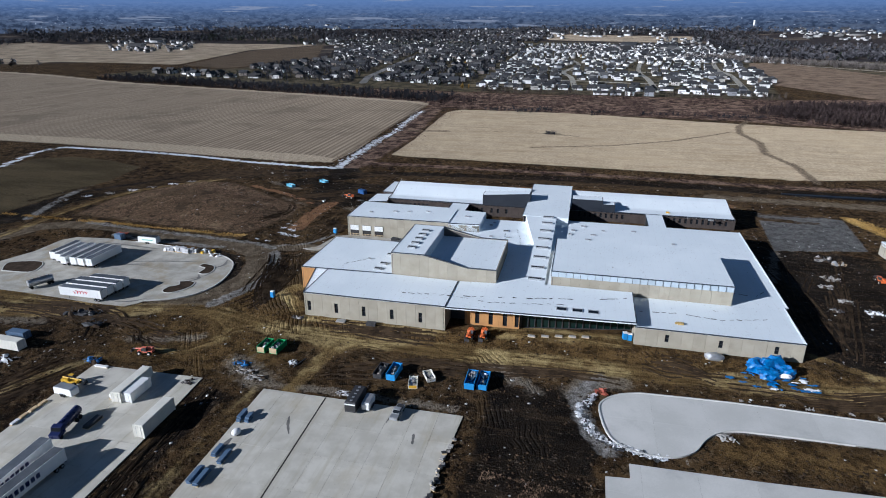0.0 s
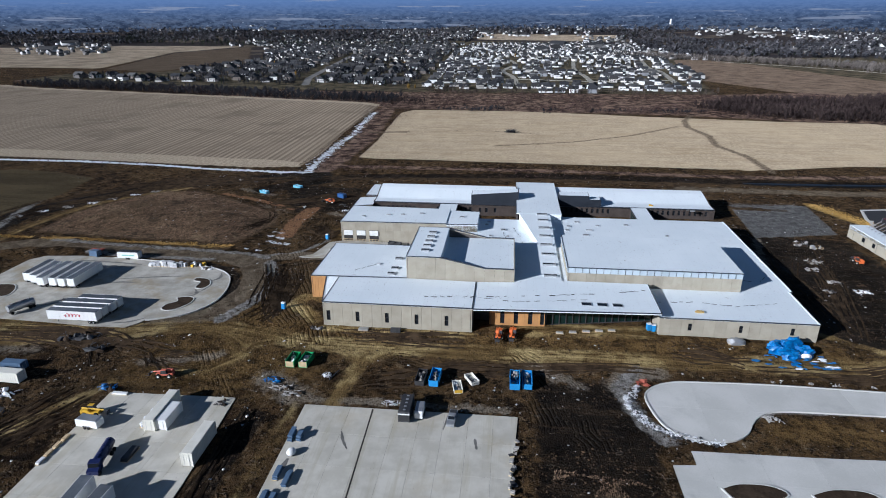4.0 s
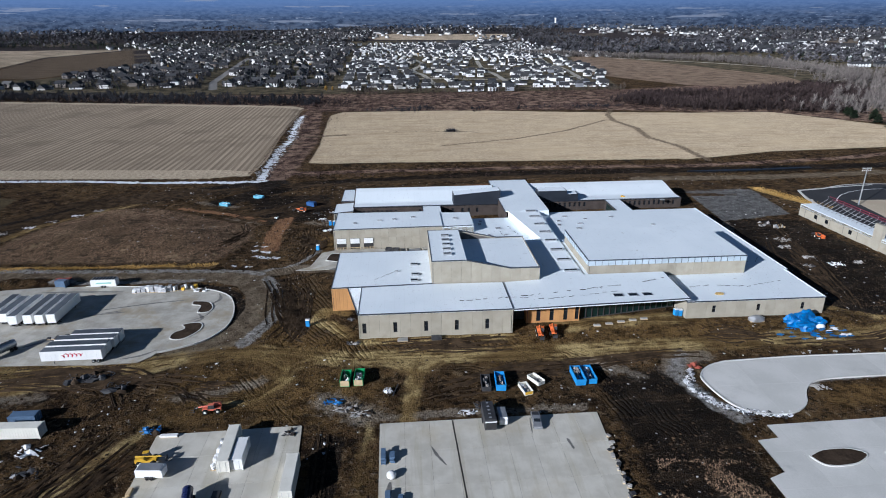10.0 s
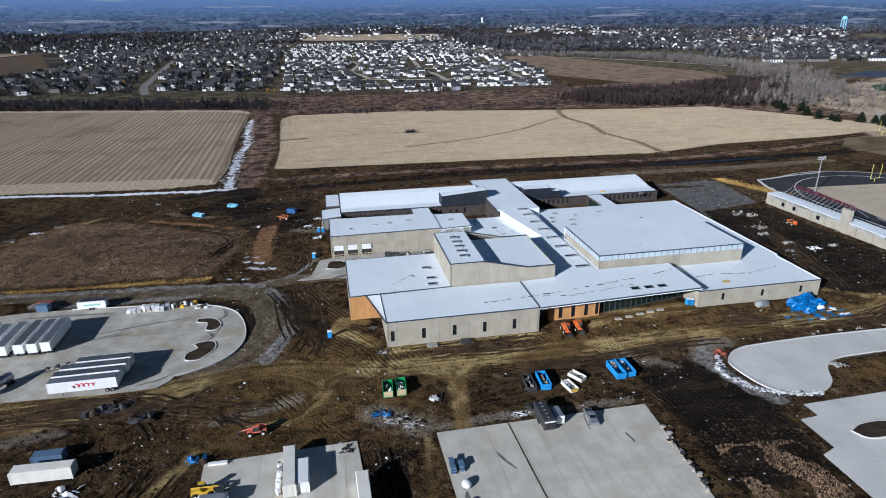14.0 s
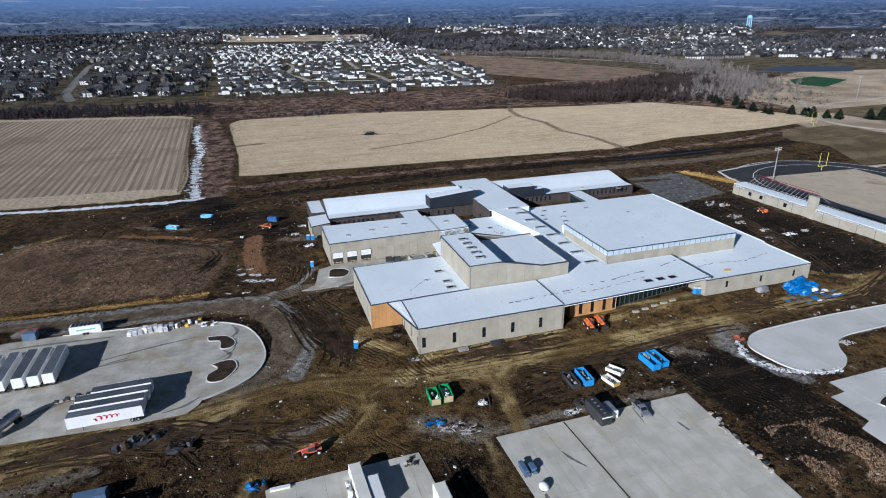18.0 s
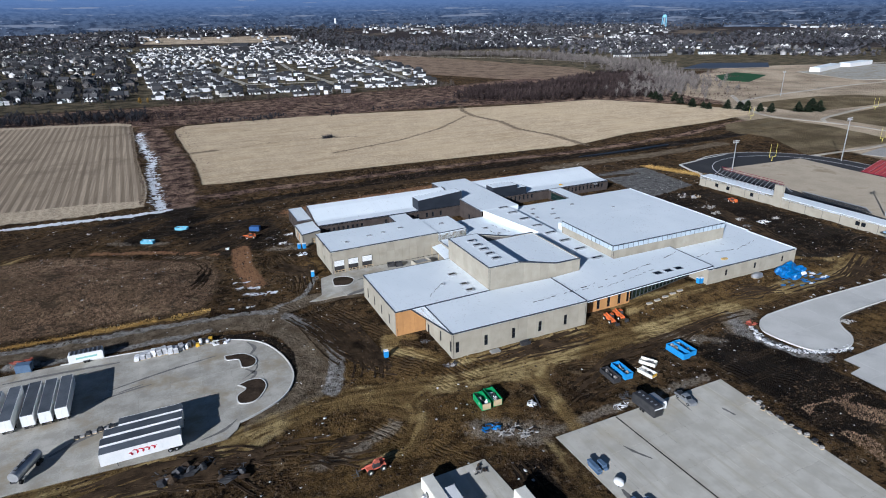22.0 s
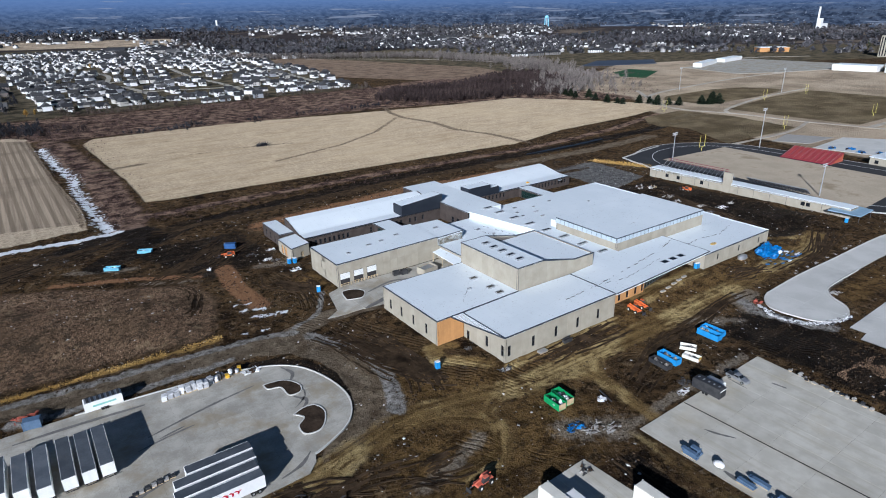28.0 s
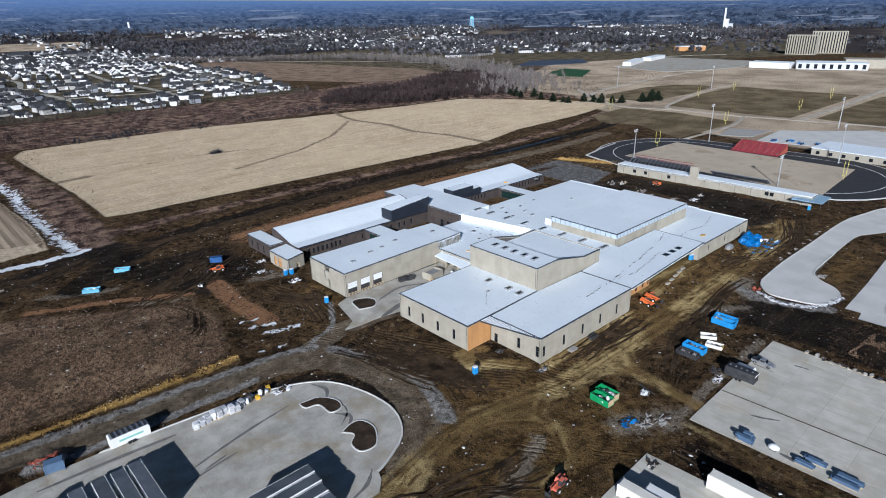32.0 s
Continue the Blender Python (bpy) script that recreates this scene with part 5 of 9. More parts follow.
# end block, entrance box
wall_run((-15.5, 144), (-15.5, 124), 6.0, slots([4, 9, 14], 1.2, 1.6, 4.6), M_BRICK, wide=4, label="dark brick end block")
wall_run((-15.5, 124), (-9.2, 124), 6.0, (), M_BRICK, wide=4)
part("rear_wall", box(-15.5, -9.2, 143.6, 144, ZB, 6.0), M_BRICK, school)
roof_slab([(-15.6, 124), (-9.2, 124), (-9.2, 144.1), (-15.6, 144.1)], 6.3)
wall_run((-17.5, 120.5), (-17.5, 106.5), 5.5, [(3.0, 5.2, 0.9, 4.6), (6.2, 9.0, 0.9, 4.6)], M_PANEL, wide=3.5, label="beige entrance pavilion wall", window_label="timber-boarded opening", pane=M_ORANGE)
wall_run((-17.5, 106.5), (-9.2, 109), 5.5, [(4.5, 6.0, 0.9, 3.2)], M_PANEL, wide=3.5, window_label="timber-boarded opening", pane=M_WOOD)
roof_slab([(-17.6, 106.4), (-9.0, 109.0), (-9.0, 122.5), (-17.6, 120.6)], 5.85, coping=[0, 3])
# centre hall
wall_run((58.4, 145.4), (58.4, 92.4), 8.7, slots([42, 46], 2.0, 1.4, 4.2), M_BRICK, wide=4, label="dark brick hall wall")
wall_run((77.4, 92.4), (77.4, 145.4), 8.7, (), M_BRICK, wide=4)
part("rear_wall", box(58.4, 77.4, 145.1, 145.4, ZB, 8.8), M_BRICK, school)
roof_slab([(58.2, 92.3), (77.6, 92.3), (77.6, 145.6), (58.2, 145.6)], 9.0, coping=[2, 3])
# dark raised boxes on the swept roofs
clad = part("roof_box", prism([(37.4, 113.0), (59.4, 113.0), (59.4, 120.2), (37.4, 120.2)], 6.0, [10.9, 12.7, 12.4, 10.9]), M_NAVY, school, "dark navy metal-clad rooftop box")
part("box_top", prism([(37.7, 113.3), (59.1, 113.3), (59.1, 119.9), (37.7, 119.9)], 10.6, [10.98, 12.76, 12.46, 10.98]), M_ROOF, clad)
clad = part("roof_box", prism([(78.2, 116.9), (92, 116.9), (92, 123.5), (78.2, 123.5)], 5.3, 10.6), M_NAVY, school, "dark navy metal-clad rooftop box")
part("box_top", box(78.5, 91.7, 117.2, 123.2, 10.6, 10.66), M_ROOF, clad)
clad = part("roof_box", box(92.02, 97.5, 116.9, 122.0, 5.3, 8.9), M_NAVY, school, "stepped lower dark rooftop box")
part("box_top", box(92.2, 97.2, 117.2, 121.7, 8.9, 8.96), M_ROOF, clad)
# links between wings
wall_run((111, 117), (111, 97), 5.2, [(2, 17, 1.0, 4.6)], M_BRICK, wide=5, label="glazed link corridor", window_label="teal curtain glazing", pane=M_TEAL)
wall_run((118, 97), (118, 117), 5.2, (), M_BRICK, wide=5)
roof_slab([(110.8, 97), (118.2, 97), (118.2, 117.2), (110.8, 117.2)], 5.55, coping=[1, 3])
wall_run((23, 113), (23, 94), 5.6, [(3, 16, 1.0, 5.0)], M_BRICK, wide=5, label="glazed link corridor", window_label="teal curtain glazing", pane=M_TEAL)
wall_run((31, 94), (31, 113), 5.6, (), M_BRICK, wide=5)
roof_slab([(22.8, 94), (31.2, 93.2), (31.2, 113.2), (22.8, 113.2)], 5.95, coping=[1, 3])


# roof fittings
def roof_hatch(x, y, z, sx, sy, h=0.45, label="dark skylight on a low white curb", group="skylights on the roofs"):
    ob = thing("skylight", label, "skylight", group)
    bm = bmesh.new()
    for r in ((x - sx / 2, x + sx / 2, y - sy / 2, y - sy / 2 + 0.14), (x - sx / 2, x + sx / 2, y + sy / 2 - 0.14, y + sy / 2),
              (x - sx / 2, x - sx / 2 + 0.14, y - sy / 2 + 0.14, y + sy / 2 - 0.14), (x + sx / 2 - 0.14, x + sx / 2, y - sy / 2 + 0.14, y + sy / 2 - 0.14)):
        box(*r, z - 0.05, z + h, bm)
    part("curb", bm, M_METAL, ob)
    part("pane", box(x - sx / 2 + 0.14, x + sx / 2 - 0.14, y - sy / 2 + 0.14, y + sy / 2 - 0.14, z - 0.05, z + h - 0.12), M_GLASS, ob)


for y in (25.4, 29.8, 34.2, 38.6, 43.0):
    roof_hatch(27.4 + 0.02 * y, y, 16.2, 2.7, 1.5, 0.55)
for k in range(8):
    roof_hatch(69.3, 26.0 + 9.6 * k if k < 7 else 91.4, 8.58 + 0.05 * k, 4.4, 1.5, 0.55, "dark glazed skylight on a white curb")
for x in (78.8, 83.4, 87.9):
    roof_hatch(x, 6.4, 8.5, 3.0, 2.2, 0.14, "square dark opening through the overhanging roof")
for x, y in ((17, 35.6), (17.2, 27), (16.8, 22.2), (11, 30)):
    roof_hatch(x, y, 8.7, 2.4 if x > 12 else 1.0, 1.6 if x > 12 else 0.6, 0.5, "grey roof curb awaiting equipment")
for x, y, z in ((10, 84, 9.45), (4, 83, 9.45), (18, 86, 9.45), (-6, 80, 9.45), (48, 70, 6.1), (50, 60, 6.1), (38, 60, 6.1), (46, 84, 6.1), (53, 78, 6.1), (35.5, 84, 9.15), (88, 80, 6.45), (86, 74, 6.45), (92, 86, 6.45), (80, 84, 6.45), (79, 79, 6.45), (84, 90, 6.45),
                (104, 88, 6.45), (118, 76, 6.45), (138, 114, 5.6)):
    roof_hatch(x, y, z, rng.uniform(1.2, 2.4), rng.uniform(0.8, 1.4), 0.4, "small roof curb with a dark opening")


def roof_clutter(x, y, z, sx, sy, sz, material, label, name="material_stack", cat="stack"):
    ob = thing(name, label, cat, "materials left on the roofs")
    for k in range(3):
        dx, dy = rng.uniform(-0.3, 0.3) * sx, rng.uniform(-0.3, 0.3) * sy
        part("offcut", box(x + dx - sx * 0.3, x + dx + sx * 0.3, y + dy - sy * 0.3, y + dy + sy * 0.3, z, z + sz * (0.5 + 0.25 * k)), material, ob)


roof_clutter(95, 62, 6.45, 3.0, 2.0, 0.9, M_TARP, "blue tarpaulin bundle on the white roof", "tarpaulin_bundle", "tarpaulin")
roof_clutter(112, 8.5, 6.45, 2.6, 1.4, 0.5, M_STRAW, "tan insulation offcuts on the white roof")
roof_clutter(121, 121, 5.65, 1.6, 1.0, 0.6, M_YELP, "small yellow roofing cart", "roofing_cart", "cart")


# hoses and cords dragged over the long roofs
def roof_line(pts, z, label, r=0.10):
    ob = thing("roof_hose", label, "hose", "hoses on the roofs")
    q = random.Random(len(pts) + int(pts[0][0]))
    for a, b in zip(pts[:-1], pts[1:]):
        n = max(2, int(math.dist(a, b) / 2.2))
        for i in range(n):
            if q.random() < 0.25:
                continue
            u0, u1 = i / n, (i + q.uniform(0.4, 1.0)) / n
            p0 = (a[0] + (b[0] - a[0]) * u0 + q.uniform(-0.3, 0.3), a[1] + (b[1] - a[1]) * u0 + q.uniform(-0.3, 0.3), z + 0.03)
            p1 = (a[0] + (b[0] - a[0]) * u1 + q.uniform(-0.3, 0.3), a[1] + (b[1] - a[1]) * u1 + q.uniform(-0.3, 0.3), z + 0.03)
            part("length", tube(p0, p1, r * q.uniform(0.5, 1.5), n=5), M_STEEL, ob)


roof_line([(30, 6.2), (37, 6.8), (49, 8.0), (59.5, 9.6), (74.8, 12.2), (85, 14.1), (99, 17.9)], 8.62, "dark hose lying in broken lengths on the white roof")
roof_line([(46, 7.6), (56.6, 5.4), (72, 7.8), (80, 9.5)], 8.6, "thin dark cord lying on the white roof", 0.06)
roof_line([(101, 14), (112, 15.2), (124, 13.5), (138, 17)], 6.47, "dark smears of dirt along a roof seam", 0.08)
roof_line([(130, 34), (138, 33), (143, 40)], 6.47, "dark smears of dirt along a roof seam", 0.08)
roof_line([(4, 24), (13, 33)], 8.72, "loose cord on the white roof", 0.05)
roof_line([(45, 52), (55, 64), (52, 80)], 6.13, "dark cable runs on the white roof", 0.09)
roof_line([(61, 60), (60, 70), (56.5, 84)], 6.13, "dark cable runs on the white roof", 0.09)
for k, (x, y) in enumerate(((39, 53), (43, 57), (47, 55), (52, 53.5), (36, 64), (55, 70), (44, 66), (41, 80), (47, 88))):
    roof_clutter(x, y, 6.1, 1.6, 1.0, 0.4, (M_STEEL, M_WOOD, M_METAL)[k % 3], "small heap of roofing offcuts")
# ---------------- site things ----------------
def place(x, y, turn=0.0, lift=0.0):
    """On the paving, or on the lumpy soil beside it."""
    soil = min(float(sd_poly(np.array([x]), np.array([y]), q)[0]) for q in (LOT, LOT_B, SLAB, CUL, SLAB_C, DOCK)) > 3 and abs(x) < 320 and y < 225
    return pose(x, y, (float(surf_z(x, y)) if soil else gz(x, y)) + lift, 0, 0, turn)


def wheel(parent, x, y, r=0.5, w=0.3, z=None):
    t = part("wheel", tube((x, y - w / 2, z or r), (x, y + w / 2, z or r), r, n=12), M_TYRE, parent)
    part("rim", tube((x, y - w / 2 - 0.02, z or r), (x, y + w / 2 + 0.02, z or r), r * 0.5, n=8), M_METAL, t)


def squiggle(parent, x0, x1, y, z, h, material, name="lettering"):
    """A plain flowing mark where a brand is painted."""
    bm = bmesh.new()
    n = 90
    pts = []
    for i in range(n + 1):
        u = i / n
        a = u * 5 * 2 * math.pi
        pts.append((x0 + (x1 - x0) * u + 0.16 * h * math.sin(a), z + h * (0.26 - 0.12 * u) * math.cos(a) - (0.25 * h if i < 6 else 0)))
    for (xa, za), (xb, zb) in zip(pts[:-1], pts[1:]):
        v = [bm.verts.new(q) for q in ((xa - 0.11, y, za - 0.12), (xb - 0.11, y, zb - 0.12), (xb + 0.11, y, zb + 0.12), (xa + 0.11, y, za + 0.12))]
        bm.faces.new(v)
    part(name, bm, material, parent, "painted brand mark")


def semi_trailer(at, length, side, label, mark=None, group="parked semi trailers"):
    ob = thing("semi_trailer", label, "semi trailer", group, at=at)
    h, w = length / 2, 1.3
    body = part("body", box(-h, h, -w, w, 1.15, 3.98), side, ob, "ribbed white box body")
    n = int(length / 1.25)
    for i in range(n + 1):
        x = -h + length * i / n
        for s in (-1, 1):
            part("rib", box(x - 0.04, x + 0.04, min(s * w, s * (w + 0.03)), max(s * w, s * (w + 0.03)), 1.15, 3.98), side, body)
    part("roof", box(-h + 0.03, h - 0.03, -w + 0.06, w - 0.06, 3.98, 4.08), M_TRAILTOP, ob, "grey weathered roof sheet")
    part("top_rail", box(-h, h, -w - 0.03, -w + 0.05, 3.9, 4.1), M_WHITE, ob)
    part("top_rail", box(-h, h, w - 0.05, w + 0.03, 3.9, 4.1), M_WHITE, ob)
    for s in (-1, 1):
        part("rear_door", box(h, h + 0.06, min(0.03 * s, 1.24 * s), max(0.03 * s, 1.24 * s), 1.25, 3.9), side, ob)
        part("landing_leg", box(-h + 3.0, -h + 3.15, s * 0.9 - 0.07, s * 0.9 + 0.07, 0.05, 1.15), M_STEEL, ob)
    part("chassis", box(-h + 0.5, h - 0.3, -0.5, 0.5, 0.85, 1.15), M_STEEL, ob)
    part("bumper", box(h - 0.1, h, -1.1, 1.1, 0.5, 0.62), M_STEEL, ob)
    for x in (h - 1.3, h - 2.6):
        for s in (-1, 1):
            wheel(ob, x, s * 1.0, 0.5, 0.5)
    if mark:
        squiggle(ob, -2.4, 3.2, -w - 0.05, 2.75, 2.2, mark)
    return ob


M_REDMARK = surface("red_sign_paint", (0.45, 0.01, 0.03), (0.5, 0.015, 0.04), 1, 0.5, bump=0)
for i, y in enumerate((-5.1, -1.8, 1.5, 4.7)):
    semi_trailer(place(-77.9 + (0.0, 0.0, 0.6, 2.2)[i], y, 0, 0.12), 16.15 if i < 3 else 13.5, M_WHITE, "white semi trailer with a red mark, parked on the yard" if i == 0 else "white semi trailer with a grey roof, parked in a close row",
                 M_REDMARK if i == 0 else None, "close row of white trailers")
for i, (x, y) in enumerate(((-95.2, 24.6), (-98.6, 24.4), (-102.2, 24.6), (-106.5, 24.4), (-110.4, 25.0), (-114.2, 26.4))):
    semi_trailer(place(x, y, -90, 0.12), 15.4 if i < 4 else 13.0, M_WHITE, "white semi trailer with a dark weathered roof, backed in a row", None, "row of backed-in trailers")
semi_trailer(place(-25.6, -80.2, 93, 0.1), 16.15, M_WHITE, "white semi trailer with dark lettering on its side", group="lettered trailers")
semi_trailer(place(-20.9, -82.2, 88, 0.1), 16.15, M_WHITE, "white semi trailer with dark lettering on its side", group="lettered trailers")
for ob in [o for o in scene.objects if o.get("group") == "lettered trailers"]:
    for s in (-1, 1):
        y0, y1 = sorted((s * 1.335, s * 1.35))
        part("emblem", box(min(s * 5.2, s * 6.5), max(s * 5.2, s * 6.5), y0, y1, 1.9, 3.5), M_NAVYP, ob)
        for k in range(6):
            x = -s * (-4.6 + 1.2 * k)
            part("lettering", box(x - 0.42, x + 0.42, y0, y1, 2.15, 3.25), M_NAVYP, ob, "dark painted lettering bar")


def container(at, lx, ly, h, material, label, name="storage_container", doors=True):
    ob = thing(name, label, "container", "storage containers", at=at)
    body = part("body", box(-lx / 2, lx / 2, -ly / 2, ly / 2, 0.12, h), material, ob)
    n = int(ly / 0.6)
    for i in range(n):
        y = -ly / 2 + 0.3 + (ly - 0.6) * i / max(n - 1, 1)
        for s in (-1, 1):
            part("corrugation", box(min(s * lx / 2, s * (lx / 2 + 0.035)), max(s * lx / 2, s * (lx / 2 + 0.035)), y - 0.12, y + 0.12, 0.25, h - 0.12), material, body)
    for sx in (-1, 1):
        for sy in (-1, 1):
            x, y = sx * lx / 2, sy * ly / 2
            part("corner_post", box(x - 0.1, x + 0.1, y - 0.1, y + 0.1, 0, h + 0.03), material, ob)
    part("roof", box(-lx / 2 + 0.1, lx / 2 - 0.1, -ly / 2 + 0.1, ly / 2 - 0.1, h, h + 0.05), material, ob)
    for s in (-1, 1):
        d = part("door", box(min(0.03 * s, (lx / 2 - 0.1) * s), max(0.03 * s, (lx / 2 - 0.1) * s), -ly / 2 - 0.05, -ly / 2, 0.25, h - 0.12), material, ob)
        part("lock_rod", tube((s * lx * 0.25, -ly / 2 - 0.08, 0.3), (s * lx * 0.25, -ly / 2 - 0.08, h - 0.2), 0.03, n=6), M_METAL, d)
    return ob


container(place(-25.2, -47.0, 2, 0.1), 2.44, 12.2, 2.9, M_CREAM, "long off-white storage container on the concrete yard")
container(place(-22.5, -48.8, 1, 0.1), 2.44, 7.4, 2.6, M_WHITE, "short white storage container beside a longer one")
container(place(-10.5, -57.8, 1, 0.1), 2.44, 11.0, 3.4, M_CREAM, "off-white storage container at the yard edge")
container(place(-75.4, -37.0, 88, 0), 2.6, 11.8, 2.9, M_CREAM, "cream storage container on muddy ground")
container(place(-76.5, -31.6, 90, 0), 2.4, 6.0, 2.4, M_SLATE, "blue-grey storage container on muddy ground")
container(place(-107.5, 58.0 - 10.5, 80, 0.1), 2.2, 3.6, 2.3, M_SLATE, "small blue-grey job box by the fence")


def stack(x, y, sx, sy, h, material, label, name="pallet_stack", cat="pallet stack", group="stacked materials", turn=0.0, layers=4, lift=0.0, wobble=0.06):
    ob = thing(name, label, cat, group, at=place(x, y, turn, lift))
    part("pallet", box(-sx / 2, sx / 2, -sy / 2, sy / 2, 0, 0.14), M_WOOD, ob)
    for k in range(layers):
        dx, dy = rng.uniform(-wobble, wobble) * sx, rng.uniform(-wobble, wobble) * sy
        if material is M_PLASTICW and h > 0.7:
            zk = 0.14 + (h - 0.14) * (k + 0.45) / layers
            part("sack", lump(dx, dy, zk, sx * 0.5, sy * 0.5, (h - 0.1) / layers * 0.75, rng.randrange(99), 0.16), M_PLASTICW if rng.random() < 0.7 else M_METAL, ob)
            continue
        z0 = 0.14 + (h - 0.14) * k / layers
        part("layer", box(-sx * 0.46 + dx, sx * 0.46 + dx, -sy * 0.46 + dy, sy * 0.46 + dy, z0, z0 + (h - 0.14) / layers - 0.02), material, ob)
    return ob


for i in range(6):
    stack(-27.4, -51.8 + i * 1.5, 1.1, 1.2, 1.2 + 0.5 * (i % 2), M_PLASTICW, "white-wrapped pallet beside a container", group="wrapped pallets", lift=0.1)


def cargo_trailer(at, lx, ly, h, material, label, dark=False):
    ob = thing("cargo_trailer", label, "cargo trailer", "small trailers", at=at)
    prof = [(-ly / 2, 0.5), (-ly / 2, h - 0.25), (-ly / 2 + 0.3, h), (ly / 2 - 0.25, h), (ly / 2, h - 0.2), (ly / 2, 0.5)]
    part("body", extrude_profile(prof, -lx / 2, lx / 2, "x"), material, ob)
    part("roof", box(-lx / 2 + 0.08, lx / 2 - 0.08, -ly / 2 + 0.35, ly / 2 - 0.3, h, h + 0.04), M_STEEL if dark else M_METAL, ob)
    part("ramp_door", box(-lx / 2 + 0.1, lx / 2 - 0.1, -ly / 2 - 0.05, -ly / 2, 0.6, h - 0.3), material, ob)
    part("drawbar", tube((0, ly / 2, 0.5), (0, ly / 2 + 1.2, 0.45), 0.07, n=6), M_STEEL, ob)
    part("fender", box(-lx / 2 - 0.25, lx / 2 + 0.25, -0.9, 0.9, 0.62, 0.78), M_STEEL, ob)
    for y in (-0.45, 0.45):
        for s in (-1, 1):
            part("wheel", tube((s * (lx / 2 + 0.02), y, 0.35), (s * (lx / 2 + 0.22), y, 0.35), 0.35, n=10), M_TYRE, ob)
    if dark:
        for i in range(5):
            part("roof_light", box(-0.3, 0.3, -ly / 2 + 0.9 + i * 1.4, -ly / 2 + 1.3 + i * 1.4, h + 0.04, h + 0.12), M_METAL, ob)
        part("rear_opening", box(-lx / 2 + 0.25, lx / 2 - 0.25, -ly / 2 - 0.08, -ly / 2 - 0.05, 0.9, h - 0.7), M_DARKIN, ob, "dark open rear door")
        part("rear_trim", box(-lx / 2, lx / 2, -ly / 2 - 0.09, -ly / 2 - 0.05, h - 0.55, h - 0.25), M_WHITE, ob)


cargo_trailer(place(-39.6, -52.9, 85, 0.1), 2.3, 5.6, 2.4, M_WHITE, "white enclosed cargo trailer on the concrete yard")
cargo_trailer(place(32.3, -40.6, 0, 0.1), 2.7, 7.6, 3.1, M_STEEL, "dark grey enclosed work trailer with an open rear", True)
cargo_trailer(place(35.5, -40.4, 0, 0.1), 1.9, 4.6, 2.3, M_WHITE, "small white enclosed cargo trailer")
cargo_trailer(place(-92.4, 46.6, 90, 0.0), 2.7, 8.6, 3.0, M_WHITE, "white mobile office with a dark-ribbed roof")
office = [o for o in scene.objects if o.get("label") == "white mobile office with a dark-ribbed roof"][0]
for i in range(7):
    part("roof_unit", box(-1.2, 1.2, -3.9 + i * 1.15, -3.3 + i * 1.15, 3.04, 3.2), M_STEEL, office)
part("lettering", box(1.351, 1.37, -2.8, 2.4, 1.5, 2.0), M_LETTER, office, "faded green lettering bar")
part("lettering", box(-1.37, -1.351, -2.8, 2.4, 1.5, 2.0), M_LETTER, office, "faded green lettering bar")


def pickup(at, paint, label):
    ob = thing("pickup_truck", label, "pickup truck", at=at)
    prof = [(-2.85, 0.55), (-2.85, 1.1), (-0.7, 1.12), (-0.45, 1.18), (0.9, 1.2), (1.1, 1.15), (2.6, 1.05), (2.85, 0.95), (2.85, 0.5)]
    part("body", extrude_profile([(y, z) for y, z in prof], -0.97, 0.97, "x"), paint, ob)
    part("cab", extrude_profile([(-0.75, 1.12), (-0.65, 1.78), (0.55, 1.8), (1.25, 1.14)], -0.82, 0.82, "x"), paint, ob)
    part("windscreen", extrude_profile([(0.62, 1.72), (1.18, 1.2), (1.22, 1.22), (0.68, 1.75)], -0.74, 0.74, "x"), M_GLASS, ob)
    part("rear_window", extrude_profile([(-0.72, 1.25), (-0.66, 1.7), (-0.69, 1.7), (-0.76, 1.25)], -0.7, 0.7, "x"), M_GLASS, ob)
    for s in (-1, 1):
        part("side_window", box(min(s * 0.8, s * 0.835), max(s * 0.8, s * 0.835), -0.5, 0.7, 1.25, 1.68), M_GLASS, ob)
        part("headlight", box(s * 0.75 - 0.18, s * 0.75 + 0.18, 2.82, 2.88, 0.75, 0.95), M_METAL, ob)
        for y in (-1.75, 1.85):
            w = part("wheel", tube((s * 0.72, y, 0.42), (s * 1.0, y, 0.42), 0.42, n=12), M_TYRE, ob)
            part("rim", tube((s * 0.73, y, 0.42), (s * 1.02, y, 0.42), 0.22, n=8), M_METAL, w)
    part("bed", box(-0.8, 0.8, -2.75, -0.85, 1.1, 1.14), M_STEEL, ob, "dark open cargo bed")
    part("bumper", box(-0.95, 0.95, 2.85, 2.98, 0.45, 0.65), M_METAL, ob)


pickup(place(43.3, -42.0, 176, 0.1), M_METAL, "pale grey pickup truck on the concrete lot")


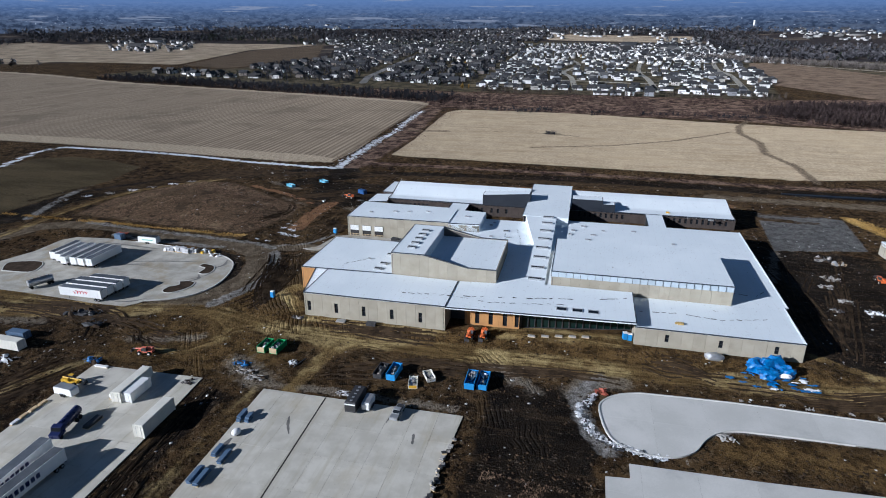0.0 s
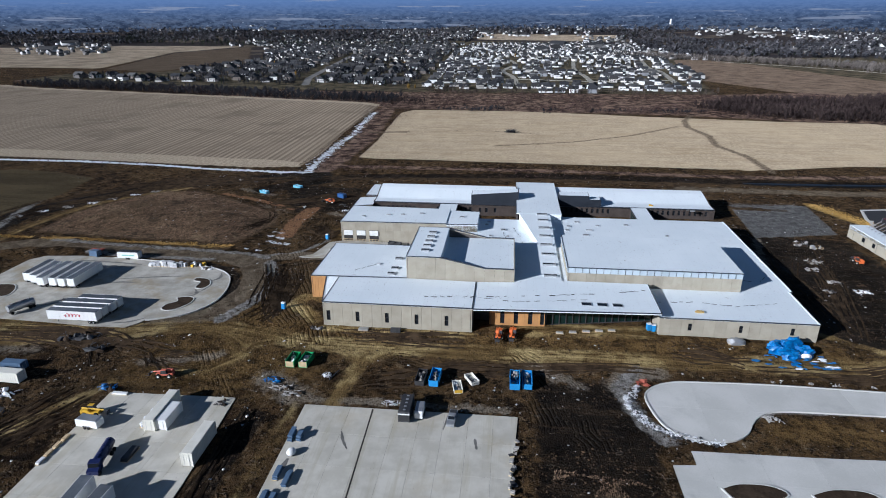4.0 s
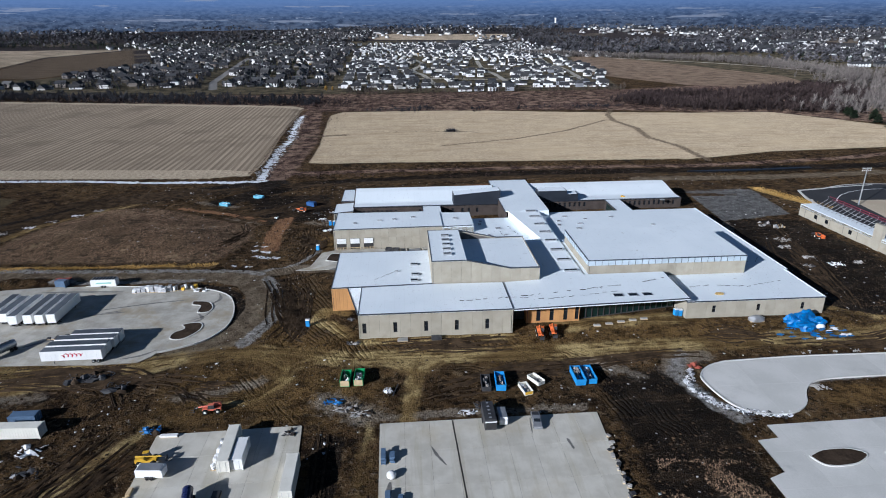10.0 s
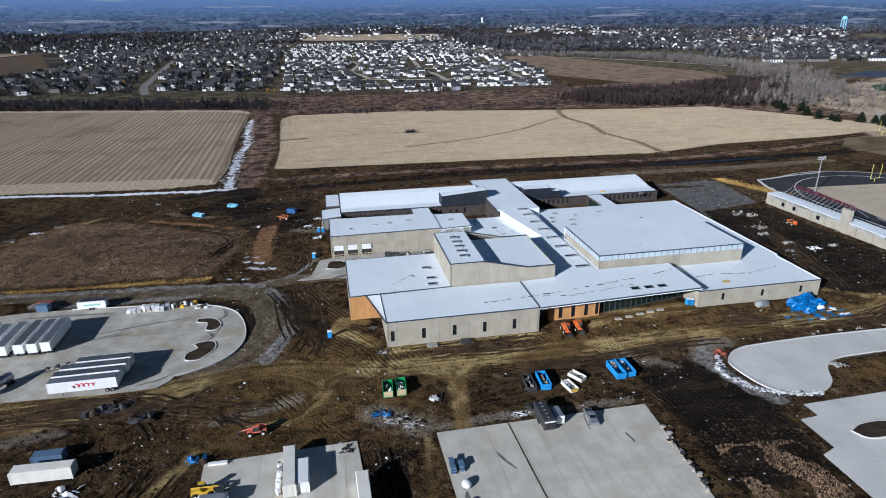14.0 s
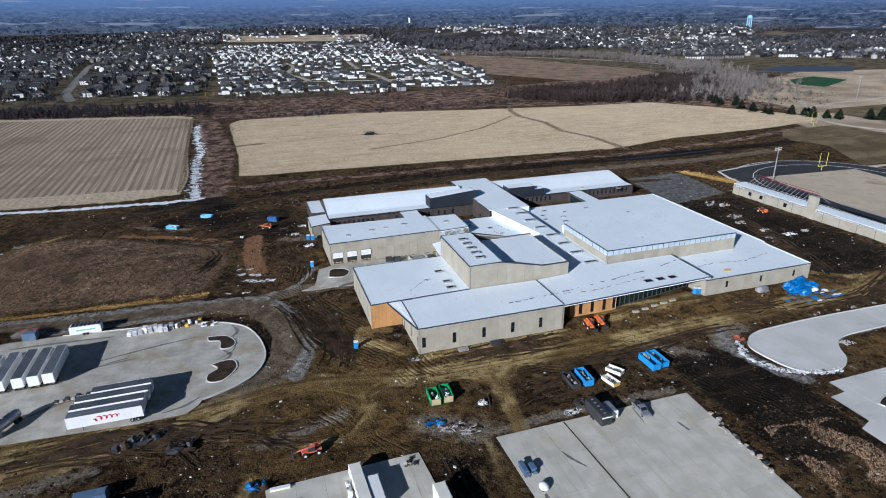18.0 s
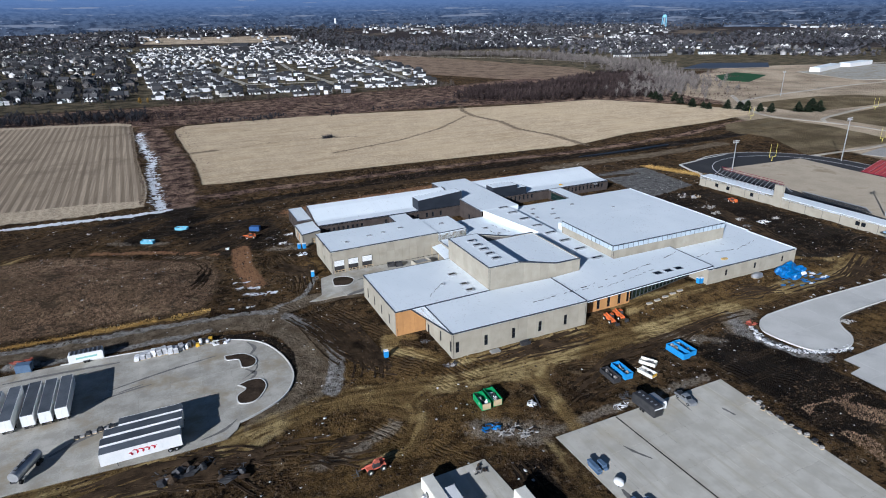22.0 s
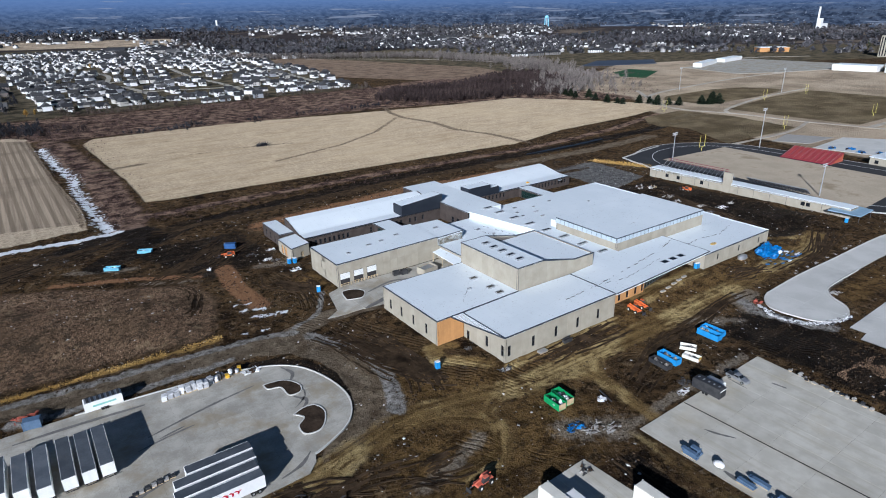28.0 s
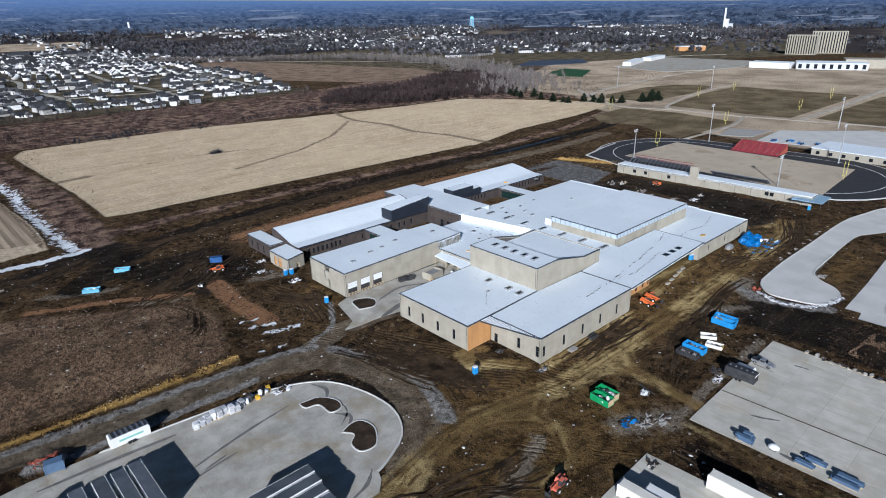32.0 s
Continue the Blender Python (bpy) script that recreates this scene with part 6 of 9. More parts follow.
def roll_off(at, lx, ly, h, material, label, fill=M_DEBRIS, end=None):
    """An open waste bin with ribs, rails, a door and its load."""
    ob = thing("dumpster", label, "dumpster", "open waste bins", at=at)
    t = 0.1
    part("floor", box(-lx / 2, lx / 2, -ly / 2, ly / 2, 0.15, 0.3), material, ob)
    for s in (-1, 1):
        side = part("side", box(min(s * lx / 2, s * (lx / 2 - t)), max(s * lx / 2, s * (lx / 2 - t)), -ly / 2, ly / 2, 0.3, h), material, ob)
        for i in range(7):
            y = -ly / 2 + 0.25 + (ly - 0.5) * i / 6
            part("rib", box(min(s * lx / 2, s * (lx / 2 + 0.08)), max(s * lx / 2, s * (lx / 2 + 0.08)), y - 0.06, y + 0.06, 0.3, h), material, side)
        part("top_rail", box(s * lx / 2 - 0.08, s * lx / 2 + 0.08, -ly / 2, ly / 2, h, h + 0.1), material, ob)
        part("skid", box(s * 0.55 - 0.06, s * 0.55 + 0.06, -ly / 2, ly / 2, 0.0, 0.15), M_STEEL, ob)
    part("end", box(-lx / 2 + t, lx / 2 - t, ly / 2 - t, ly / 2, 0.3, h), material, ob)
    part("gate", box(-lx / 2 + t, lx / 2 - t, -ly / 2, -ly / 2 + t, 0.3, h), end or material, ob, "hinged end gate")
    if fill:
        for k in range(9):
            bm = lump(rng.uniform(-0.3, 0.3) * lx, rng.uniform(-0.4, 0.4) * ly, h * 0.55, 0.5, 0.7, rng.uniform(0.25, 0.55) * h, k + 3 * ly, 0.35, None, 1)
            part("waste", bm, (fill, M_DEBRIS, fill, M_STEEL)[k % 4], ob, "mixed building waste")
    return ob


roll_off(place(57.9, -24.8, 0), 2.5, 6.7, 1.9, M_BLUE, "bright blue open roll-off bin with building waste")
roll_off(place(61.0, -24.0, 0), 2.5, 6.7, 1.9, M_BLUE, "bright blue open roll-off bin with white scrap", M_PLASTICW)
roll_off(place(37.4, -25.6, -3), 2.4, 6.2, 1.9, M_BLUE, "bright blue open roll-off bin beside a scrap bin", M_DEBRIS)
roll_off(place(33.7, -25.5, -3), 2.3, 6.0, 1.4, M_STEEL, "rusty dark bin heaped with scrap", M_DEBRIS)
roll_off(place(-2.2, -21.2, -3), 2.4, 5.4, 1.9, M_GREEN, "bright green open bin with a wooden end", M_PLASTICW, M_WOOD)
roll_off(place(1.2, -20.5, -3), 2.4, 5.6, 1.9, M_GREEN, "bright green open bin with a wooden end", M_PLASTICW, M_WOOD)
roll_off(place(46.8, -25.2, 30), 2.2, 4.4, 1.1, M_CREAM, "low cream washout bin", M_GRAVELP)
roll_off(place(43.4, -28.6, 12), 2.2, 4.6, 1.1, M_CREAM, "low cream washout bin with a yellow gate", M_PLASTICW, M_YELP)
roll_off(place(-76.2, 143.6, 60), 2.2, 5.6, 1.4, M_SKYBIN, "light blue open bin on dark mud", M_PLASTICW)
roll_off(place(-62, 156.6, 60), 2.2, 5.6, 1.4, M_SKYBIN, "light blue open bin on dark mud", M_PLASTICW)
part("emblem", lump(-3.44, -22.2, 1.1 + gz(-3, -22), 0.02, 0.5, 0.5, 3, 0.1), M_WHITE, [o for o in scene.objects if o.name == "dumpster.004"][0], "white painted emblem")
bpy.context.view_layer.update()
emb = [o for o in scene.objects if o.name.startswith("emblem") and o.parent and o.parent.name == "dumpster.004"][0]
emb.matrix_parent_inverse = emb.parent.matrix_basis.inverted()


def telehandler(at, paint, label, reach=0.0, name="telehandler"):
    ob = thing(name, label, "telehandler", "site machines", at=at)
    part("chassis", box(-2.3, 2.0, -0.75, 0.75, 0.75, 1.35), paint, ob)
    part("engine_cover", extrude_profile([(-2.2, 1.35), (-2.1, 1.9), (-0.4, 2.0), (0.2, 1.35)], -0.95, -0.2, "y"), paint, ob)
    cab = part("cab", extrude_profile([(-0.9, 1.35), (-0.8, 2.45), (0.4, 2.45), (0.75, 1.35)], 0.25, 1.0, "y"), M_STEEL, ob, "dark open cab")
    part("cab_roof", box(-0.85, 0.45, 0.22, 1.03, 2.45, 2.55), paint, cab)
    part("boom", tube((-2.2, 0.0, 2.0), (3.0, 0.0, 1.5 + reach), 0.24, 0.18, 4), paint, ob)
    part("inner_boom", tube((2.9, 0.0, 1.5 + reach), (3.9, 0.0, 1.2 + reach * 1.2), 0.15, 0.15, 4), M_STEEL, ob)
    fork = part("carriage", box(3.85, 4.0, -0.7, 0.7, 0.5 + reach, 1.4 + reach), M_STEEL, ob)
    for s in (-1, 1):
        part("tine", box(4.0, 5.1, s * 0.4 - 0.07, s * 0.4 + 0.07, 0.5 + reach, 0.57 + reach), M_STEEL, fork)
    for x in (-1.5, 1.4):
        for s in (-1, 1):
            w = part("wheel", tube((x, s * 0.78, 0.62), (x, s * 1.2, 0.62), 0.62, n=14), M_TYRE, ob)
            part("rim", tube((x, s * 0.8, 0.62), (x, s * 1.23, 0.62), 0.3, n=8), M_CREAM, w)


telehandler(place(-33.4, -31.6, 185), M_REDP, "faded red telehandler with lowered forks on mud")
telehandler(place(-42.0, -48.8, 5, 0.0), M_YELP, "yellow telehandler at the edge of the concrete yard")
telehandler(place(53.2, -1.6, -95), M_ORANGEP, "orange telehandler facing away from the entrance front")
telehandler(place(57.2, -1.0, -95), M_ORANGEP, "orange telehandler facing away from the entrance front")
telehandler(place(-35.5, 129, 170), M_ORANGEP, "orange telehandler on dark mud behind the workshop")
telehandler(place(188, 70, 90), M_ORANGEP, "orange telehandler by the stadium wall")


def porta(x, y, turn=0.0):
    ob = thing("portable_toilet", "bright blue portable toilet with a pale roof", "portable toilet", "portable toilets", at=place(x, y, turn))
    part("body", box(-0.58, 0.58, -0.58, 0.58, 0.1, 2.1), M_BLUE, ob)
    part("roof", extrude_profile([(-0.62, 2.1), (-0.4, 2.3), (0.4, 2.3), (0.62, 2.1)], -0.62, 0.62, "x"), M_PLASTICW, ob, "pale domed roof")
    part("door", box(-0.4, 0.4, -0.62, -0.58, 0.18, 1.95), M_BLUE, ob)
    part("skid", box(-0.6, 0.6, -0.65, 0.65, 0, 0.1), M_STEEL, ob)
    part("vent_pipe", tube((0.4, 0.4, 2.1), (0.4, 0.4, 2.6), 0.05, n=6), M_STEEL, ob)


for x, y in ((-16.1, 9.2), (-21, 74.8), (97.3, 5.6), (98.7, 5.8), (-19.3, 105.5), (-17.4, 104.5), (199, -3)):
    porta(x, y, rng.uniform(-20, 20))

# blue sheeted heap and a grey-sheeted stack
heap = thing("sheeted_heap", "large heap under crumpled bright blue tarpaulins", "tarpaulin heap", at=place(134, -2.2))
bm = bmesh.new()
for k, (x, y, r, h) in enumerate(((-2.4, 1, 3.4, 2.6), (1.2, 1.8, 3.8, 3.4), (3.8, -0.6, 2.6, 2.2), (-0.5, -1.5, 3.0, 2.0))):
    lump(x, y, 0.1, r, r * 0.75, h, k + 1, 0.24, bm, 3)
part("tarpaulin", bm, M_TARP, heap)
for k, (x, y, s) in enumerate(((-1.2, -2.4, 1.2), (3.4, -2.6, 1.5))):
    part("lining", lump(x, y, 0.5, s, 0.6, 0.9, k + 9, 0.3), M_PLASTICW, heap, "white sheet lining")
for k in range(34):
    x, y = rng.uniform(-11, 10), rng.uniform(-8.5, -1.5)
    part("torn_sheet", lump(x, y, 0.02, rng.uniform(0.3, 1.3), rng.uniform(0.15, 0.6), 0.16, k + 30, 0.55), M_TARP if k % 5 else M_PLASTICW, heap)
wrapped = thing("sheeted_stack", "grey translucent sheeted stack beside the front wall", "sheeted stack", at=place(120.8, 1.0))
part("sheet", lump(0, 0, 0.3, 2.7, 1.4, 1.6, 4, 0.12), M_METAL, wrapped)
part("pallet", box(-2.2, 2.2, -1.0, 1.0, 0.0, 0.25), M_WOOD, wrapped)


def heap_of(x, y, rx, ry, h, material, label, name="debris_pile", cat="debris pile", n=7, seed=1, lift=0.0, chunky=0.4):
    ob = thing(name, label, cat, "heaps on the site", at=place(x, y, 0, lift))
    r = random.Random(seed)
    for k in range(n):
        bm = lump(r.uniform(-0.7, 0.7) * rx, r.uniform(-0.7, 0.7) * ry, 0.02, r.uniform(0.2, 0.5) * rx, r.uniform(0.2, 0.5) * ry, h * r.uniform(0.4, 1.0), seed * 3 + k, chunky, None, 1)
        part("lump", bm, material if k % 3 else M_DIRT, ob)
    bm = bmesh.new()
    for k in range(3 * n):
        a, tilt, l = r.uniform(0, 6.28), r.uniform(-0.5, 0.5), r.uniform(0.2, 0.75) * min(rx, 2.0) * 0.5
        m = pose(r.uniform(-0.9, 0.9) * rx, r.uniform(-0.9, 0.9) * ry, h * r.uniform(0.05, 0.75), math.degrees(tilt), r.uniform(-25, 25), math.degrees(a))
        new_verts = set(bm.verts)
        box(-l, l, -l * r.uniform(0.08, 0.4), l * 0.2, -0.04, 0.05, bm)
        for v in bm.verts:
            if v not in new_verts:
                v.co = m @ v.co
    scraps = (M_STEEL, M_WOOD, M_DEBRIS, M_PLASTICB)
    tagged(part("loose_scrap", bm, material if material in (M_TARP, M_GRAVELP, M_STEEL, M_RUST) else (M_PLASTICB if material is M_PLASTICW else scraps[seed % 4]), ob), kind="stuff")
    return ob


# wrapped goods along the yard's upper kerb
for i in range(9):
    stack(-79.5 + i * 1.45, 40.2 - 0.02 * i + rng.uniform(-0.5, 0.5), 1.35, 1.7, rng.uniform(1.4, 2.3), M_WRAPGREY if i % 3 else M_PLASTICB, "tall white-wrapped pallet beside the kerb", group="wrapped pallets", turn=rng.uniform(-12, 12), lift=0.1, layers=3, wobble=0.1)
for i in range(8):
    stack(-66.3 + i * 0.95, 41.6 + rng.uniform(-1.2, 0.8), 1.1, 1.2, rng.uniform(0.9, 2.2), (M_PLASTICW, M_STEEL, M_PLASTICW, M_YELP)[i % 4], "jumbled wrapped goods by the kerb", group="wrapped pallets", turn=rng.uniform(-30, 30), lift=0.1, layers=3)
heap_of(-57.2, 39.6, 2.6, 1.2, 0.7, M_PLASTICW, "white sacks slumped by the kerb", "sack_pile", "sacks", seed=5, lift=0.1)
heap_of(-109, 50.5, 3.2, 1.6, 1.0, M_RUST, "tangle of rusty red steel frames", "scrap_pile", "scrap", seed=6)
for i in range(7):
    stack(-92 + i * 1.25, 8.4 + i * 0.2, 1.0, 1.0, rng.uniform(0.5, 1.2), (M_STEEL, M_GRAVELP)[i % 2], "grey steel fittings on low pallets", group="fittings on pallets", lift=0.12, layers=2)
# planks, frames and goods round the southern yards
for i in range(4):
    stack(-42.6 + rng.uniform(-0.3, 0.3), -57.5 - i * 2.6, 0.9, 2.2, 0.5, M_WOOD if i < 3 else M_PLASTICW, "bundle of sawn planks on the yard edge", "timber_bundle", "timber", "timber bundles", lift=0.1, layers=2)
stack(-24.6, -61.2, 1.6, 4.8, 0.8, M_STEEL, "dark bundle of long steel sections", "steel_bundle", "steel bundle", lift=0.1)
for x, y, ly in ((8.1, -51.6, 3.6), (10.0, -51.9, 2.2), (9.2, -63.6, 3.6), (11.8, -64.8, 4.2), (9.0, -71, 5.0), (10.8, -71.5, 5.0)):
    stack(x, y, 1.1, ly, rng.uniform(0.8, 1.4), M_SLATE, "slate-blue steel frames bundled on the concrete", "frame_bundle", "steel frames", "blue steel frames", lift=0.1, layers=4, wobble=0.12)
tank = thing("water_tank", "white rounded plastic tank lying on the concrete", "tank", at=place(9.9, -57.2, 0, 0.1))
part("shell", lump(0, 0, 0.6, 1.0, 1.2, 0.75, 1, 0.0, None, 3), M_WHITE, tank)
part("cradle", box(-0.6, 0.6, -0.7, 0.7, 0, 0.3), M_STEEL, tank)
for i in range(17):
    y = -46.5 - i * 1.35
    if i < 3 and i != 1:
        continue
    stack(58.4 - 0.055 * (-y - 39) + rng.uniform(-0.5, 0.5), y + rng.uniform(-0.5, 0.5), rng.uniform(0.4, 1.0), rng.uniform(0.5, 1.2), rng.uniform(0.3, 0.9), (M_GRAVELP, M_STEEL, M_DEBRIS)[(i * 5) % 3], "grey cast blocks stacked along the slab edge", "block_stack", "blocks", "blocks along the slab edge", layers=3, lift=0.1, wobble=0.3, turn=rng.uniform(-25, 25))

# navy tractor unit with a tanker body
truck = thing("vacuum_truck", "dark navy heavy truck with a long round tank", "truck", at=place(-28.9, -64.6, 12, 0.1))
part("tank", tube((0, -1.5, 1.9), (0, 5.2, 1.9), 1.05, n=14), M_NAVYP, truck)
part("cab", extrude_profile([(-4.2, 0.7), (-4.2, 1.6), (-3.2, 1.8), (-2.9, 2.8), (-1.7, 2.9), (-1.7, 0.7)], -1.15, 1.15, "x"), M_NAVYP, truck)
part("windscreen", extrude_profile([(-3.2, 1.9), (-2.95, 2.65), (-3.02, 2.68), (-3.27, 1.93)], -1.0, 1.0, "x"), M_GLASS, truck)
part("chassis", box(-0.5, 0.5, -4.0, 5.4, 0.7, 0.95), M_STEEL, truck)
for y in (-3.3, 2.8, 4.1):
    for s in (-1, 1):
        part("wheel", tube((s * 0.8, y, 0.52), (s * 1.2, y, 0.52), 0.52, n=12), M_TYRE, truck)

tanker = thing("tank_trailer", "grey cylindrical tank trailer parked on the yard", "tank trailer", at=place(-100.4, 0.2, 64, 0.12))
part("tank", tube((-3.9, 0, 2.0), (3.9, 0, 2.0), 1.15, n=18), M_METAL, tanker)
part("chassis", box(-4.0, 4.0, -0.5, 0.5, 0.75, 1.0), M_STEEL, tanker)
part("walkway", box(-3.0, 3.0, -0.3, 0.3, 3.13, 3.22), M_STEEL, tanker)
for k in range(3):
    part("hatch", tube((-2.4 + 2.4 * k, 0, 3.2), (-2.4 + 2.4 * k, 0, 3.42), 0.32, n=10), M_METAL, tanker)
for x in (-3.2, 2.2, 3.3):
    for s in (-1, 1):
        part("wheel", tube((x, s * 0.75, 0.5), (x, s * 1.15, 0.5), 0.5, n=12), M_TYRE, tanker)

# white-sheeted goods and dark machines in the mud to the west
heap_of(-69.5, -43.2, 3.4, 2.2, 1.2, M_PLASTICW, "white-sheeted sacks on muddy ground", "sack_pile", "sacks", seed=8)
heap_of(-66, -50, 3.6, 2.4, 0.7, M_STEEL, "dark scrap steel lying in mud", "scrap_pile", "scrap", seed=9)
for i, (x, y) in enumerate(((-67, -14), (-61, -20), (-73, -15))):
    heap_of(x, y, 3.6, 2.4, 1.5, M_STEEL, "dark broken machinery and scrap in mud", "scrap_pile", "scrap", seed=11 + i, chunky=0.6)
heap_of(-45, -38.2, 2.2, 1.6, 1.2, M_TARP, "blue-sheeted goods at the yard corner", "sheeted_goods", "tarpaulin", seed=15)
stack(-40.5, -40.2, 4.2, 0.9, 0.6, M_WHITE, "white insulation boards lying in a long stack", "board_stack", "boards", lift=0.05)
heap_of(-13.4, -41, 1.6, 1.6, 0.8, M_DEBRIS, "light debris at the yard corner", seed=16)
heap_of(-4.6, -30, 2.4, 1.6, 0.6, M_TARP, "torn blue sheeting and pipe offcuts on mud", "sheeting_pile", "tarpaulin", seed=17)
heap_of(-1.5, -32.5, 3.0, 2.0, 0.4, M_DEBRIS, "pale broken concrete on mud", seed=18)
heap_of(2.4, -35.5, 2.6, 1.4, 0.5, M_GRAVELP, "pale broken concrete on mud", seed=19)
heap_of(27.5, -36.6, 2.6, 1.0, 0.3, M_PLASTICW, "white sheet lying at the slab edge", "plastic_sheet", "sheet", seed=20)
heap_of(31.5, -34.2, 1.6, 1.4, 1.0, M_STEEL, "dark coil of hoses and frames", "hose_pile", "hoses", seed=21)
heap_of(8.7, -26.6, 1.4, 1.0, 0.9, M_PLASTICW, "white-wrapped bundle on mud", "wrapped_bundle", "bundle", seed=22)
part("beam", box(-2.6, 2.6, -0.12, 0.12, 0.1, 0.35), M_STEEL, thing("steel_beam", "dark steel beam lying on mud", "beam", at=place(10.6, -26.2, 75)))
stack(12.6, -1.6, 3.0, 1.6, 0.6, M_METAL, "pale blue-grey metal sheets by the front wall", "sheet_stack", "sheets")
part("frame", extrude_profile([(-0.6, 0), (-0.6, 1.2), (-0.5, 1.2), (-0.5, 0.6), (0.5, 0.6), (0.5, 1.2), (0.6, 1.2), (0.6, 0)], -1.5, 1.5, "x"), M_STEEL, thing("scaffold_bench", "low dark scaffold bench by the wall", "scaffold", at=place(22.5, -1.8)))
heap_of(-1.5, -2.2, 2.2, 0.8, 0.6, M_DEBRIS, "offcuts piled at the building corner", seed=24)
heap_of(-3.2, 12.0, 1.2, 1.0, 0.9, M_STEEL, "dark mixer and buckets by the side door", "mixer_pile", "site tools", seed=25)
for i in range(5):
    stack(71 + i * 3.8, 0.6 + 0.6 * i, 2.2, 0.9, 0.5, M_GRAVELP, "pale concrete blocks before the entrance", "block_stack", "blocks", "blocks before the entrance", layers=1, turn=rng.uniform(-8, 8))
heap_of(90.5, -21.5, 1.6, 1.2, 0.9, M_RUST, "small orange plant and hose by the drive", "plant_pile", "site tools", seed=26)

def blanket(x, y, turn, seed):
    """Crumpled sheeting trodden into the mud, in torn strips."""
    ob = thing("frost_blanket", "crumpled white frost blanket trodden along the drive edge", "blanket", "blankets along the drive", at=place(x, y, turn))
    r = random.Random(seed)
    for k in range(4):
        bm = bmesh.new()
        n, m = 9, 5
        lx, ly, ox, oy = r.uniform(1.6, 3.4), r.uniform(0.5, 1.3), r.uniform(-1, 1), r.uniform(-1.1, 1.1)
        g = [[bm.verts.new((ox + lx * (i / (n - 1) - 0.5) + r.uniform(-0.2, 0.2), oy + ly * (j / (m - 1) - 0.5) + r.uniform(-0.18, 0.18) + 0.35 * math.sin(i * 0.9 + k), r.uniform(0.02, 0.34))) for j in range(m)] for i in range(n)]
        for i in range(n - 1):
            for j in range(m - 1):
                if r.random() > 0.18:
                    bm.faces.new((g[i][j], g[i + 1][j], g[i + 1][j + 1], g[i][j + 1]))
        part("torn_strip", bm, (M_PLASTICW, M_METAL, M_PLASTICW, M_STEEL)[(k + seed) % 4], ob)


for i in range(15):
    a = radians(150 + i * 8.5)
    blanket(104 + 16.8 * math.cos(a) - 1.2, -31 + 13.0 * math.sin(a), math.degrees(a) + 90, 40 + i)
for i in range(7):
    heap_of(126 + i * 7.3 + rng.uniform(-2, 2), -17.6 + rng.uniform(-0.5, 0.5), rng.uniform(0.6, 1.4), 0.5, 0.28, M_GRAVELP, "broken rubble along the drive edge", "rubble", "rubble", seed=60 + i)
heap_of(118, -33.5, 2.2, 1.4, 0.4, M_GRAVELP, "grey gravel spill inside the drive bend", "gravel_spill", "gravel", seed=75)
# goods between school and stadium
for i, (x, y, r, m) in enumerate(((176, 90, 4.5, M_DEBRIS), (180, 86, 2.5, M_METAL), (172, 70, 3.0, M_DEBRIS), (168, 62, 2.6, M_GRAVELP), (165, 42, 2.0, M_DEBRIS), (176, 42.5, 2.8, M_PLASTICW), (170, 50, 2.4, M_DEBRIS), (186, 44, 2.0, M_GRAVELP))):
    heap_of(x, y, r, r * 0.7, 1.4 if i < 3 else 0.7, m, "stacked scaffold and pale debris on dark mud", "debris_pile", "debris", seed=80 + i, n=9, chunky=0.55)

# clutter behind the dock and behind the school
for x, y in ((7.7, 69.5), (10.5, 68.6)):
    roll_off(place(x, y, 80, 0.1), 1.8, 2.6, 1.5, M_STEEL, "dark refuse bin on the loading apron", None)
hut = thing("plant_enclosure", "small grey block enclosure on the loading apron", "enclosure", at=place(18, 64.5, 8, 0.1))
for r in ((-3.2, 3.2, -2.2, -2.0), (-3.2, 3.2, 2.0, 2.2), (-3.2, -3.0, -2.0, 2.0), (3.0, 3.2, -2.0, 2.0)):
    part("side", box(*r, 0, 2.6), M_PANEL, hut)
part("cover", box(-2.2, 2.2, -1.6, 1.6, 1.6, 2.2), M_METAL, hut)
for i in range(9):
    stack(8 + i * 3.4, 57 + (i % 3) * 2.3, rng.uniform(1, 2.4), rng.uniform(0.9, 1.8), rng.uniform(0.5, 1.5), (M_STEEL, M_PLASTICW, M_WOOD, M_METAL)[i % 4], "mixed building goods on the loading apron", "goods_stack", "goods", "goods on the apron", lift=0.12, layers=3)
container(place(-32, 138.5, 60, 0), 2.2, 4.4, 2.2, M_NAVYB, "dark blue container on mud behind the workshop")
for i, (x, y) in enumerate(((-22, 112), (-24, 116), (-28, 125), (-20, 124), (-46, 120), (-90, 165), (-100, 168), (-20, 98))):
    heap_of(x, y, rng.uniform(1, 2.4), rng.uniform(0.8, 1.6), 0.8, (M_DEBRIS, M_PLASTICW, M_STEEL)[i % 3], "pale offcuts and debris on dark mud", seed=100 + i)
for i in range(7):
    heap_of(-178 + i * 7, 92 + i * 8, 3.0, 1.8, 0.7, (M_DEBRIS, M_PLASTICW)[i % 2], "pale rubble along the western ditch", "rubble", "rubble", seed=120 + i)

